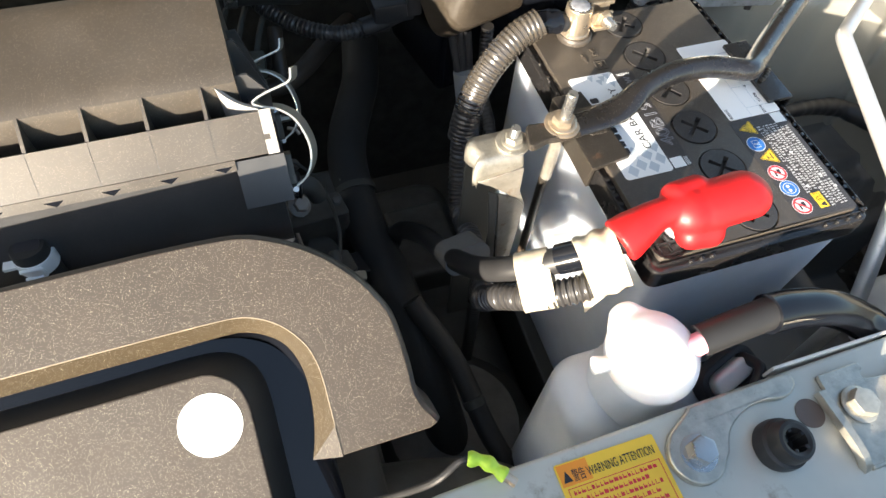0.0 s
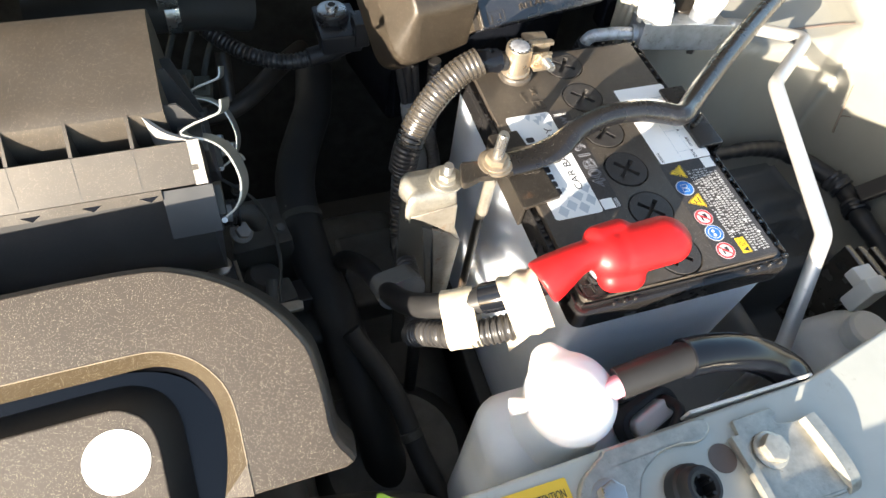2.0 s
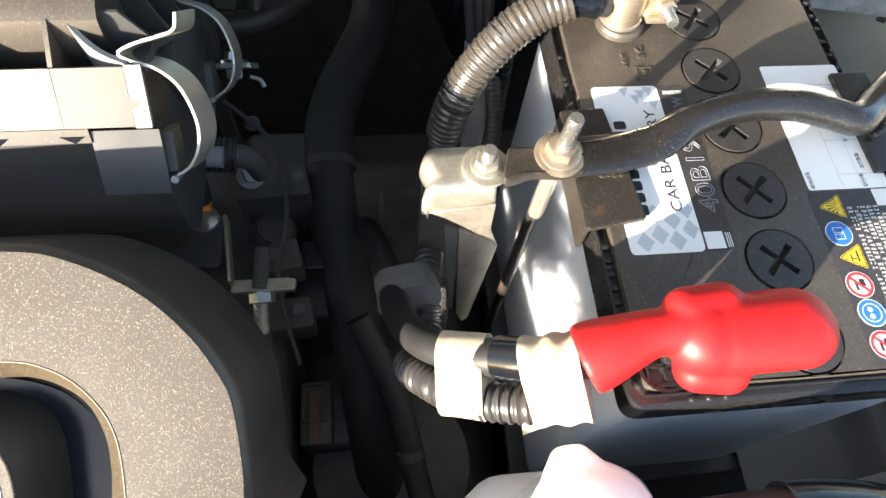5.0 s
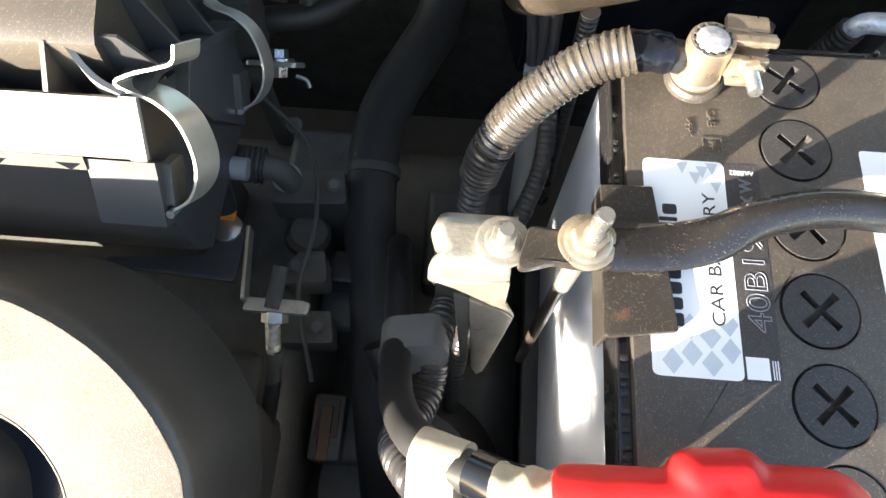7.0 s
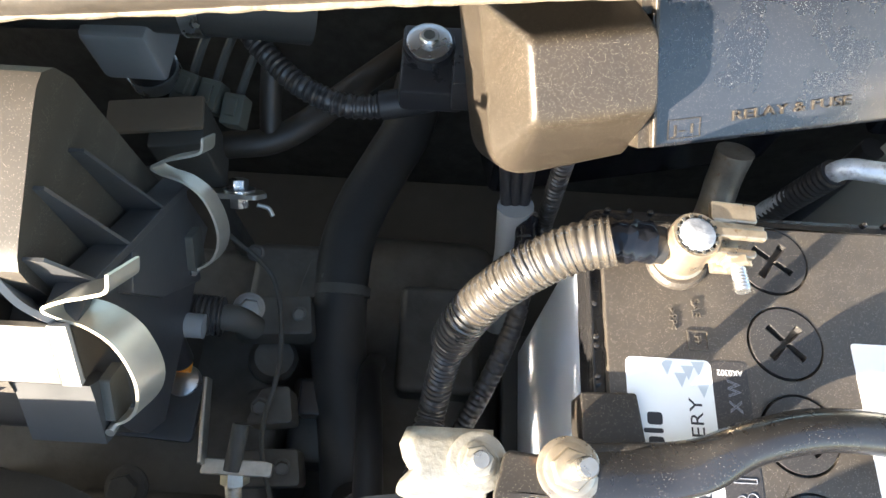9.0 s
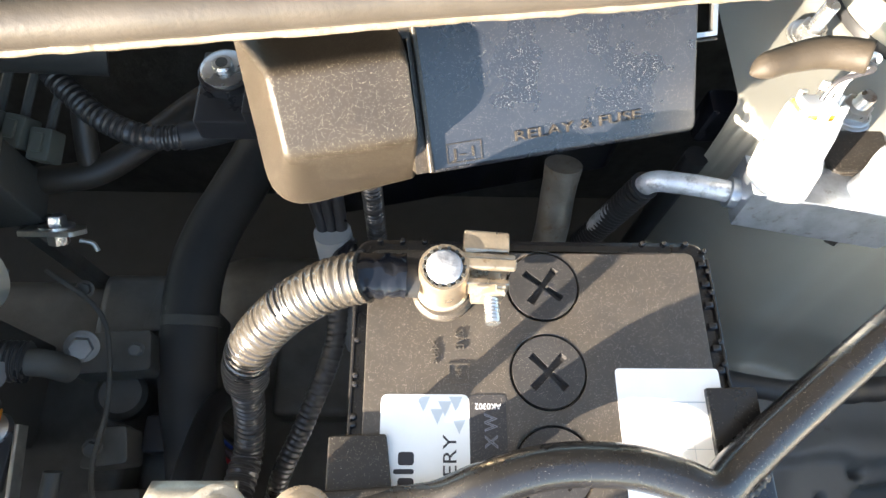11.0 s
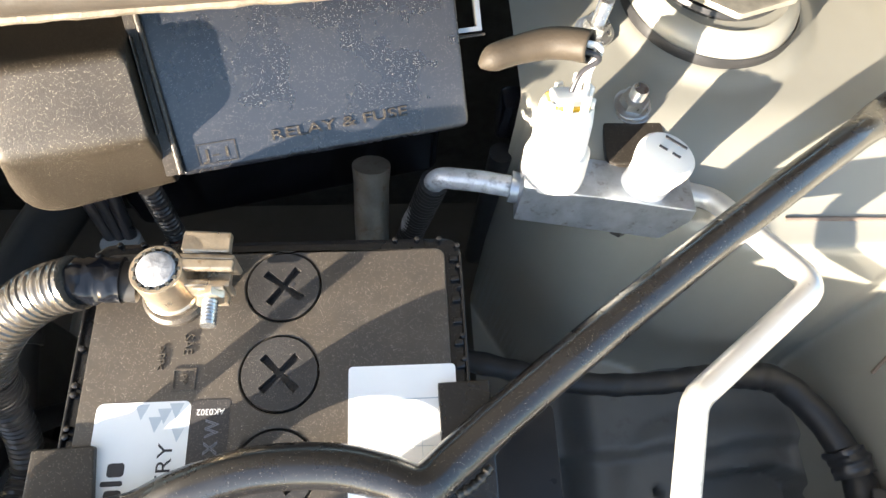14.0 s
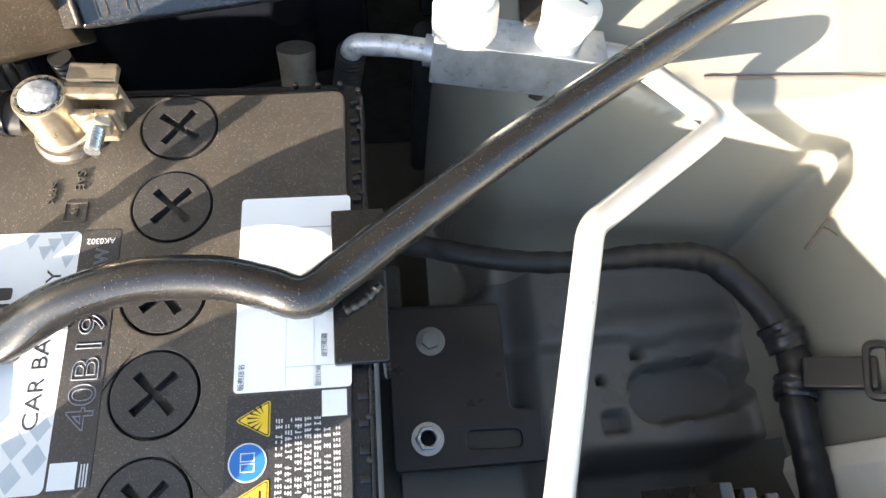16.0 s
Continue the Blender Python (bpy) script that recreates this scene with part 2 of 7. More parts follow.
M_HOLE = mat("brown_rust_hole", (0.12, 0.075, 0.05), 0.8, var=0.3)
M_WIREB = mat("blue_wire", (0.03, 0.08, 0.4), 0.4)
M_WIRER = mat("red_wire", (0.5, 0.03, 0.04), 0.4)


# ---- mesh helpers ----
def thing(name, at, label, category, group="", kind=""):
    e = new(name)
    e.empty_display_size = 0.02
    e.location = at
    return tagged(e, label, category, group, kind)


def finish(me, material, angle=35):
    me.materials.append(material)
    me.polygons.foreach_set("use_smooth", [True] * len(me.polygons))
    me.set_sharp_from_angle(angle=radians(angle))


def put(name, me, parent=None, label="", m=None):
    ob = new(name, me)
    if m is not None:
        ob.matrix_basis = m
    if parent is not None:
        ob.parent = parent
        top = parent
        while top.parent:
            top = top.parent
        if parent.parent is None and parent.type == "EMPTY":
            ob.matrix_parent_inverse = Matrix.Translation(parent.location).inverted()
    return tagged(ob, label)


def part(name, bm, material, parent=None, label="", angle=35):
    me = bpy.data.meshes.new(name)
    bmesh.ops.recalc_face_normals(bm, faces=bm.faces)
    bm.to_mesh(me)
    bm.free()
    finish(me, material, angle)
    ob = put(name, me, parent, label)
    if angle < 100:
        ob.modifiers.new("normals", "WEIGHTED_NORMAL").keep_sharp = True
    return ob


def raw(name, verts, faces, material, parent=None, label="", angle=35):
    me = bpy.data.meshes.new(name)
    me.from_pydata([tuple(v) for v in verts], [], faces)
    me.update()
    finish(me, material, angle)
    return put(name, me, parent, label)


def box(lo, hi, bev=0.001, seg=2, m=None, bm=None):
    own = bmesh.new()
    c = [(a + b) / 2 for a, b in zip(lo, hi)]
    s = [abs(b - a) for a, b in zip(lo, hi)]
    bmesh.ops.create_cube(own, size=1, matrix=Matrix.Translation(c) @ Matrix.Diagonal((*s, 1)))
    if bev:
        bmesh.ops.bevel(own, geom=own.edges[:], offset=min(bev, min(s) * 0.45), segments=seg, affect="EDGES", profile=0.5)
    if m is not None:
        bmesh.ops.transform(own, matrix=m, verts=own.verts)
    return join(bm, own)


def join(bm, own):
    if bm is None:
        return own
    me = bpy.data.meshes.new("tmp")
    own.to_mesh(me)
    own.free()
    bm.from_mesh(me)
    bpy.data.meshes.remove(me)
    return bm


def spline(pts, step):
    """Points at even steps along a smooth curve through pts."""
    p = [Vector(q) for q in pts]
    p = [p[0] * 2 - p[1]] + p + [p[-1] * 2 - p[-2]]
    fine = []
    for i in range(1, len(p) - 2):
        a, b, c, d = p[i - 1:i + 3]
        for k in range(24):
            t = k / 24
            fine.append(0.5 * (2 * b + (c - a) * t + (2 * a - 5 * b + 4 * c - d) * t * t + (3 * b - a - 3 * c + d) * t ** 3))
    fine.append(p[-2])
    return resample(fine, step)


def resample(fine, step):
    cum = [0.0]
    for a, b in zip(fine, fine[1:]):
        cum.append(cum[-1] + (b - a).length)
    n = max(2, int(round(cum[-1] / step)))
    out, j = [], 0
    for i in range(n + 1):
        s = cum[-1] * i / n
        while j < len(cum) - 2 and cum[j + 1] < s:
            j += 1
        k = (s - cum[j]) / max(1e-9, cum[j + 1] - cum[j])
        out.append(fine[j].lerp(fine[j + 1], min(1, k)))
    return out


def fillet(pts, r, k=8):
    p = [Vector(q) for q in pts]
    out = [p[0]]
    for a, b, c in zip(p, p[1:], p[2:]):
        u, v = (a - b).normalized(), (c - b).normalized()
        ang = u.angle(v)
        d = min(r / math.tan(ang / 2), (a - b).length * 0.48, (c - b).length * 0.48)
        s, e = b + u * d, b + v * d
        for i in range(k + 1):
            t = i / k
            out.append(s * (1 - t) ** 2 + b * 2 * t * (1 - t) + e * t * t)
    out.append(p[-1])
    return out


def tube(path, rad, n=14, bm=None, flat=1.0, side=None):
    """A tube along path; rad: a number, or a function of the length along it and the whole length. flat squeezes it along side."""
    own = bm if bm is not None else bmesh.new()
    p = [Vector(q) for q in path]
    cum = [0.0]
    for a, b in zip(p, p[1:]):
        cum.append(cum[-1] + (b - a).length)
    t0 = (p[1] - p[0]).normalized()
    ref = Vector(side) if side else (Vector((0, 0, 1)) if abs(t0.z) < 0.9 else Vector((1, 0, 0)))
    nrm = (ref - t0 * ref.dot(t0)).normalized()
    rings = []
    for i, q in enumerate(p):
        t = (p[min(i + 1, len(p) - 1)] - p[max(i - 1, 0)]).normalized()
        nrm = (nrm - t * nrm.dot(t)).normalized()
        bi = t.cross(nrm)
        r = rad(cum[i], cum[-1]) if callable(rad) else rad
        rings.append([own.verts.new(q + (nrm * math.cos(a) * (flat(cum[i], cum[-1]) if callable(flat) else flat) + bi * math.sin(a)) * r) for a in (2 * math.pi * k / n for k in range(n))])
    for a, b in zip(rings, rings[1:]):
        for k in range(n):
            own.faces.new((a[k], a[(k + 1) % n], b[(k + 1) % n], b[k]))
    own.faces.new(rings[0][::-1])
    own.faces.new(rings[-1])
    return own


def ribbed(r, pitch, depth):
    def f(s, whole):
        ph = (s / pitch) % 1
        return r + depth * (0.5 + 0.5 * math.tanh(4 * math.cos(2 * math.pi * ph)))
    return f


def lathe(profile, at=(0, 0, 0), axis=(0, 0, 1), n=32, bm=None):
    """profile: rows of (radius, height along the axis)."""
    own = bm if bm is not None else bmesh.new()
    m = Matrix.Translation(at) @ Vector(axis).to_track_quat("Z", "Y").to_matrix().to_4x4()
    rings = []
    for r, z in profile:
        if r < 1e-6:
            rings.append([own.verts.new(m @ Vector((0, 0, z)))])
        else:
            rings.append([own.verts.new(m @ Vector((r * math.cos(a), r * math.sin(a), z))) for a in (2 * math.pi * k / n for k in range(n))])
    for a, b in zip(rings, rings[1:]):
        for k in range(n):
            l = (k + 1) % n
            if len(a) == 1 and len(b) > 1:
                own.faces.new((a[0], b[l], b[k]))
            elif len(b) == 1 and len(a) > 1:
                own.faces.new((a[k], a[l], b[0]))
            elif len(a) > 1:
                own.faces.new((a[k], a[l], b[l], b[k]))
    for end in (rings[0], rings[-1]):
        if len(end) > 1:
            own.faces.new(end)
    return own


def rounded(pts, r, k=6):
    """A closed 2D outline with rounded corners; r: one radius, or one for each corner."""
    out = []
    n = len(pts)
    for i in range(n):
        a, b, c = Vector(pts[i - 1]), Vector(pts[i]), Vector(pts[(i + 1) % n])
        rr = r[i] if isinstance(r, (list, tuple)) else r
        if rr <= 0:
            out.append(b.copy())
            continue
        u, v = (a - b).normalized(), (c - b).normalized()
        ang = u.angle(v)
        d = min(rr / math.tan(ang / 2), (a - b).length * 0.49, (c - b).length * 0.49)
        for j in range(k + 1):
            t = j / k
            out.append((b + u * d) * (1 - t) ** 2 + b * 2 * t * (1 - t) + (b + v * d) * t * t)
    return [(p.x, p.y) for p in out]


def rect(x0, y0, x1, y1, r=0.0):
    return rounded([(x0, y0), (x1, y0), (x1, y1), (x0, y1)], r) if r else [(x0, y0), (x1, y0), (x1, y1), (x0, y1)]


def disc(x, y, r, n=32):
    return [(x + r * math.cos(2 * math.pi * k / n), y + r * math.sin(2 * math.pi * k / n)) for k in range(n)]


def prism(outer, z0, z1, holes=(), bev=0.0, seg=2, m=None, bm=None):
    own = bmesh.new()
    loops = [list(outer)] + [list(h) for h in holes]
    flat = [p for l in loops for p in l]
    from mathutils.geometry import tessellate_polygon
    tris = tessellate_polygon([[Vector((x, y, 0)) for x, y in l] for l in loops])
    top = [own.verts.new((x, y, z1)) for x, y in flat]
    bot = [own.verts.new((x, y, z0)) for x, y in flat]
    for a, b, c in tris:
        try:
            own.faces.new((top[a], top[b], top[c]))
            own.faces.new((bot[c], bot[b], bot[a]))
        except ValueError:
            pass
    i = 0
    for l in loops:
        n = len(l)
        for k in range(n):
            own.faces.new((top[i + k], top[i + (k + 1) % n], bot[i + (k + 1) % n], bot[i + k]))
        i += n
    bmesh.ops.recalc_face_normals(own, faces=own.faces)
    if bev:
        tops = [e for e in own.edges if len(e.link_faces) == 2 and e.calc_face_angle(0) > 1.2 and abs(e.verts[0].co.z - e.verts[1].co.z) < 1e-7 and e.verts[0].co.z > (z0 + z1) / 2]
        bmesh.ops.bevel(own, geom=tops, offset=bev, segments=seg, affect="EDGES", profile=0.5)
    if m is not None:
        bmesh.ops.transform(own, matrix=m, verts=own.verts)
    return join(bm, own)


def frame_at(at, u, v):
    """A matrix with its x axis along u and its y axis near v."""
    u = Vector(u).normalized()
    w = u.cross(Vector(v)).normalized()
    return Matrix.Translation(at) @ Matrix((u, w.cross(u), w)).transposed().to_4x4()


def lettering(name, text, size, material, parent, m, outline=0.0, depth=0.00012, width=0.0, align="LEFT", label=""):
    cu = bpy.data.curves.new("tmp", "FONT")
    cu.body, cu.size, cu.align_x = text, size, align
    if outline:
        cu.fill_mode, cu.bevel_depth = "NONE", outline
    else:
        cu.extrude = depth
    ob = new("tmp", cu)
    bpy.context.view_layer.update()
    me = bpy.data.meshes.new_from_object(ob.evaluated_get(bpy.context.evaluated_depsgraph_get()))
    bpy.data.objects.remove(ob)
    bpy.data.curves.remove(cu)
    if width and len(me.vertices):
        xs = [v.co.x for v in me.vertices]
        k = width / (max(xs) - min(xs))
        for v in me.vertices:
            v.co.x *= k
    me.transform(m)
    me.materials.clear()
    me.name = name
    finish(me, material)
    return put(name, me, parent, label)


def hex_bolt(parent, at, axis, r, h, washer=0.0, stud=0.0, head=None, name="bolt", label="", flange=True):
    m = Matrix.Translation(at) @ Vector(axis).to_track_quat("Z", "Y").to_matrix().to_4x4()
    hexa = [(r * math.cos(math.pi / 3 * k + 0.3), r * math.sin(math.pi / 3 * k + 0.3)) for k in range(6)]
    b = prism(hexa, 0, h, bev=r * 0.15, m=m)
    if flange:
        lathe([(r * 1.25, -h * 0.05), (r * 1.28, h * 0.1), (r * 0.95, h * 0.28)], at, axis, 24, b)
    ob = part(name, b, head or M_STEEL, parent, label)
    if washer:
        part("washer", lathe([(washer, -0.0018), (washer, -0.0004), (washer * 0.9, 0), (r * 0.9, 0)], at, axis, 32), head or M_ZINC, parent)
    if stud:
        rr = r * 0.55
        part("threaded_stud", tube(resample([Vector(at), Vector(at) + Vector(axis).normalized() * (h + stud)], 0.0004), ribbed(rr * 0.9, 0.0012, rr * 0.12), 16), M_STEEL, parent)
    return ob


def crumple(bm, amp, freq, seed=0.0):
    """Uneven folds, as in tape wrapped by hand."""
    bm.normal_update()
    for v in bm.verts:
        q = v.co * freq + Vector((seed, seed * 2, 0))
        v.co += v.normal * amp * (noise.noise(q) + 0.5 * noise.noise(q * 2.7))
    return bm


def seat(names, d, ry=0.0, at=(0, 0, 0)):
    """Moves whole things by d, after a turn of ry degrees about y through at."""
    turn = Matrix.Translation(Vector(at) + Vector(d)) @ Matrix.Rotation(radians(ry), 4, "Y") @ Matrix.Translation(-Vector(at))
    for name in names.split():
        ob = bpy.data.objects[name]
        ob.matrix_basis = turn @ ob.matrix_basis


# ---- large structure ----
def ground():
    g = part("ground", prism(rect(-60, -60, 60, 60), -0.05, 0.0), M_ASPHALT)
    tagged(g, "grey asphalt ground under the car", "ground", kind="structure")


def sstep(a, b, x):
    t = min(1.0, max(0.0, (x - a) / (b - a)))
    return t * t * (3 - 2 * t)


def capsule_d(x, y, cx, cy, half, turn=0.0):
    dx, dy = x - cx, y - cy
    c, s = math.cos(turn), math.sin(turn)
    u, v = dx * c + dy * s, -dx * s + dy * c
    return math.hypot(max(0, abs(u) - half), v)


def fender_height(x, y):
    floor = 0.62
    floor += 0.004 * sstep(0.055, 0.04, capsule_d(x, y, 0.3, 0.0955, 0.022)) - 0.075 * sstep(0.068, 0.05, y) * sstep(0.23, 0.25, x)
    floor += 0.009 * sstep(0.124, 0.132, y + 0.004 * sstep(0.27, 0.28, x) * sstep(0.305, 0.29, x) + 0.003 * sstep(0.26, 0.24, x))
    floor -= 0.02 * sstep(0.222, 0.204, x)
    floor -= 0.2 * sstep(0.2, 0.168, x) * sstep(0.16, 0.185, y)
    edge = 0.168 + 0.25 * max(0, x - 0.33) + 0.05 * max(0, 0.2 - x) + 0.013 * sstep(0.268, 0.225, x) + 0.055 * (max(0, 0.208 - x) / 0.047) ** 2
    top = 0.768 + 0.016 * sstep(0.19, 0.26, y) - 0.1 * max(0, x - 0.34) - 0.3 * max(0, x - 0.36) * sstep(0.26, 0.18, y)
    top += 0.003 * sstep(0.056, 0.044, math.hypot(x - 0.2585, y - 0.3188))
    tower = floor + (top - floor) * sstep(edge, edge + 0.026, y) 
    wall = 0.565 + 0.1 * sstep(0.33, 0.355, x) + 0.165 * min(1.0, max(0.0, (x - 0.343) / 0.056)) + 0.25 * max(0, x - 0.399)
    wall += 0.004 * math.sin(y * 60) * sstep(0.352, 0.382, x)
    hi, lo = max(tower, wall), min(tower, wall)
    k = 0.012
    z = hi + k * math.exp(-(hi - lo) / k) * 0.7
    slot = sstep(0.0178, 0.0152, capsule_d(x, y, 0.3068, 0.0966, 0.0195, 0.08))
    z += (0.604 - z) * slot
    for hx, hy in ((0.2785, 0.118), (0.2545, 0.1045)):
        z -= 0.014 * sstep(0.0034, 0.0022, math.hypot(x - hx, y - hy))
    z -= 0.012 * sstep(0.0075, 0.006, max(abs(x - 0.2595), abs(y - 0.0805) * 1.3))
    return z


def inner_fender():
    x0, x1, y0, y1, d = 0.136, 0.56, -0.06, 0.44, 0.0023
    nx, ny = int((x1 - x0) / d), int((y1 - y0) / d)
    verts = [(x0 + i * d, y0 + j * d, fender_height(x0 + i * d, y0 + j * d)) for j in range(ny) for i in range(nx)]
    faces = [(j * nx + i, j * nx + i + 1, (j + 1) * nx + i + 1, (j + 1) * nx + i) for j in range(ny - 1) for i in range(nx - 1)]
    # the gap beside the strut tower is open down to the bay floor
    faces = [f_ for f_ in faces if not (verts[f_[0]][1] > 0.172 and verts[f_[0]][0] < 0.1605)]
    # The low floor gets the darker colour that carries dirt and painted shade.
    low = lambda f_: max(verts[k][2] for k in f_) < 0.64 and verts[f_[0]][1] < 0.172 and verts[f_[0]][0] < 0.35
    for name, keep, material, lab, cat in (("inner_fender", lambda f_: not low(f_), M_BODY, "champagne painted inner fender with strut tower", "inner fender"), ("fender_floor", low, M_FLOOR, "dirty grey slotted floor panel, darkened for the shade beside the battery", "floor panel")):
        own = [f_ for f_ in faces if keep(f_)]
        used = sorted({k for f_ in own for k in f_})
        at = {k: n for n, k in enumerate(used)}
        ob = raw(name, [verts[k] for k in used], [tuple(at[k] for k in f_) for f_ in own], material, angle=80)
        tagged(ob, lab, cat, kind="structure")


def bay_shell():
    """The dark walls and floor that close the engine bay."""
    for name, lo, hi, lab in (
            ("bay_floor", (-0.93, -0.285, 0.33), (0.58, 0.44, 0.36), "grimy dark steel floor of the engine bay"),
            ("bay_wall_rear", (-0.95, 0.44, 0.0), (0.6, 0.46, 0.86), "matte dark grey firewall behind the engine"),
            ("bay_wall_side", (-0.95, -0.3, 0.0), (-0.93, 0.44, 0.74), "painted side wall of the engine bay"),
            ("bay_wall_fender", (0.58, -0.3, 0.0), (0.6, 0.44, 0.84), "painted outer fender wall of the engine bay"),
            # Front wall is out of view; its height keeps sun off the low hoses.
            ("bay_wall_front", (-0.93, -0.3, 0.0), (0.58, -0.285, 0.8), "black unseen front wall, raised to shade the engine bay")):
        tagged(part(name, box(lo, hi, 0.002), M_MATTEDARK if name == "bay_wall_rear" else M_DARK), lab, "engine bay wall", kind="structure")


def open_hood():
    """The raised hood that shades the rear of the bay."""
    m = frame_at((0, 0.47, 0.93), (1, 0.1, 0), (0, -0.47, 0.88))
    h = part("hood_panel", box((-0.95, 0.0, -0.02), (0.55, 0.8, 0.0), 0.006, 2, m=m), M_HOOD)
    tagged(h, "dusty inner side of the raised hood", "hood", kind="structure")


def cowl():
    p = part("cowl_panel", box((-0.9, 0.008, -0.007), (0.9, 0.16, 0.0), 0.002, m=pose(0.0, 0.2327, 0.883, 6, 2.2, 9.5)), M_COWL)
    tagged(p, "cowl panel covered in brown dry debris", "cowl", kind="structure")
    run = [Vector((-0.9, 0.2172 - 0.9 * 0.167, 0.8815 + 0.036)), Vector((0.9, 0.2172 + 0.9 * 0.167, 0.8815 - 0.036))]
    fine = resample(run, 0.012)
    fine = [q + Vector((0, 0.0008 * noise.noise(q * 12), 0.0006 * noise.noise(q * 17 + Vector((3, 0, 0))))) for q in fine]
    s = thing("cowl_weatherstrip", (0, 0.21, 0.87), "dusty black rubber weatherstrip along the cowl edge", "weatherstrip")
    part("bulb", tube(fine, 0.0062, 18), M_SEAL, s, "dusty rubber bulb")
    lip = [q + Vector((0, -0.0045 + 0.0007 * noise.noise(q * 60), -0.0042 + 0.0005 * noise.noise(q * 110))) for q in resample(run, 0.003)]
    part("worn_lip", tube(lip, lambda s_, l: 0.0016 + 0.0006 * noise.noise(Vector((s_ * 140, 0, 0))), 8), M_SEALW, s, "pale chipped lower lip")
    part("base_strip", box((-0.9, 0.0, -0.002), (0.9, 0.014, 0.003), 0.001, m=pose(0.0, 0.2212, 0.8825, 6, 2.2, 9.5)), M_GLOSSBLACK, s)


def radiator_support():
    """The painted cross member in front of the battery."""
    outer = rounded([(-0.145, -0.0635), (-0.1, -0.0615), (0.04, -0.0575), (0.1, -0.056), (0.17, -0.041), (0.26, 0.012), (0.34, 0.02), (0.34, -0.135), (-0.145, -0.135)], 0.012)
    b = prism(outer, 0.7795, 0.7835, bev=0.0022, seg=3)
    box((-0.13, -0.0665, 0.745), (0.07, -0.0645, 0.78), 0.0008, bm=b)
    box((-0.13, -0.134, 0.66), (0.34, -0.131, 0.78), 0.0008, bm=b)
    s = part("radiator_support", b, M_BODYLIT)
    tagged(s, "grey-green radiator support cross member, paint lightened for stronger light", "radiator support", kind="structure")
    # Unseen panel added to shade the support; its lower right end lets sun past.
    trim = box((-0.235, -0.16, 0.6), (-0.04, -0.15, 0.822), 0.004, 3)
    box((-0.042, -0.16, 0.6), (0.36, -0.15, 0.804), 0.004, 3, bm=trim)
    t = part("grille_trim", trim, M_GLOSSBLACK)
    tagged(t, "unseen black panel added to shade the radiator support", "trim", kind="structure")


def seam_sealer():
    """The bead of sealer along the front edge of the strut tower, and a ridge pressed into the side wall."""
    run = [Vector((x, 0.2035 + 0.035 * (x - 0.26) + 0.002 * math.sin(x * 30), 0)) for x in (0.275, 0.29, 0.305, 0.32, 0.34, 0.36)]
    fine = [Vector((q.x, q.y, fender_height(q.x, q.y) + 0.0002)) for q in resample(spline(run, 0.003), 0.003)]
    t = part("seam_trim", tube(fine, lambda s, l: 0.0011 + 0.0003 * noise.noise(Vector((s * 160, 0, 0))), 8), M_BROWN)
    tagged(t, "thin brown sealer bead along the tower seam", "trim", kind="structure")


ground()
inner_fender()
seam_sealer()
bay_shell()
open_hood()
cowl()
radiator_support()


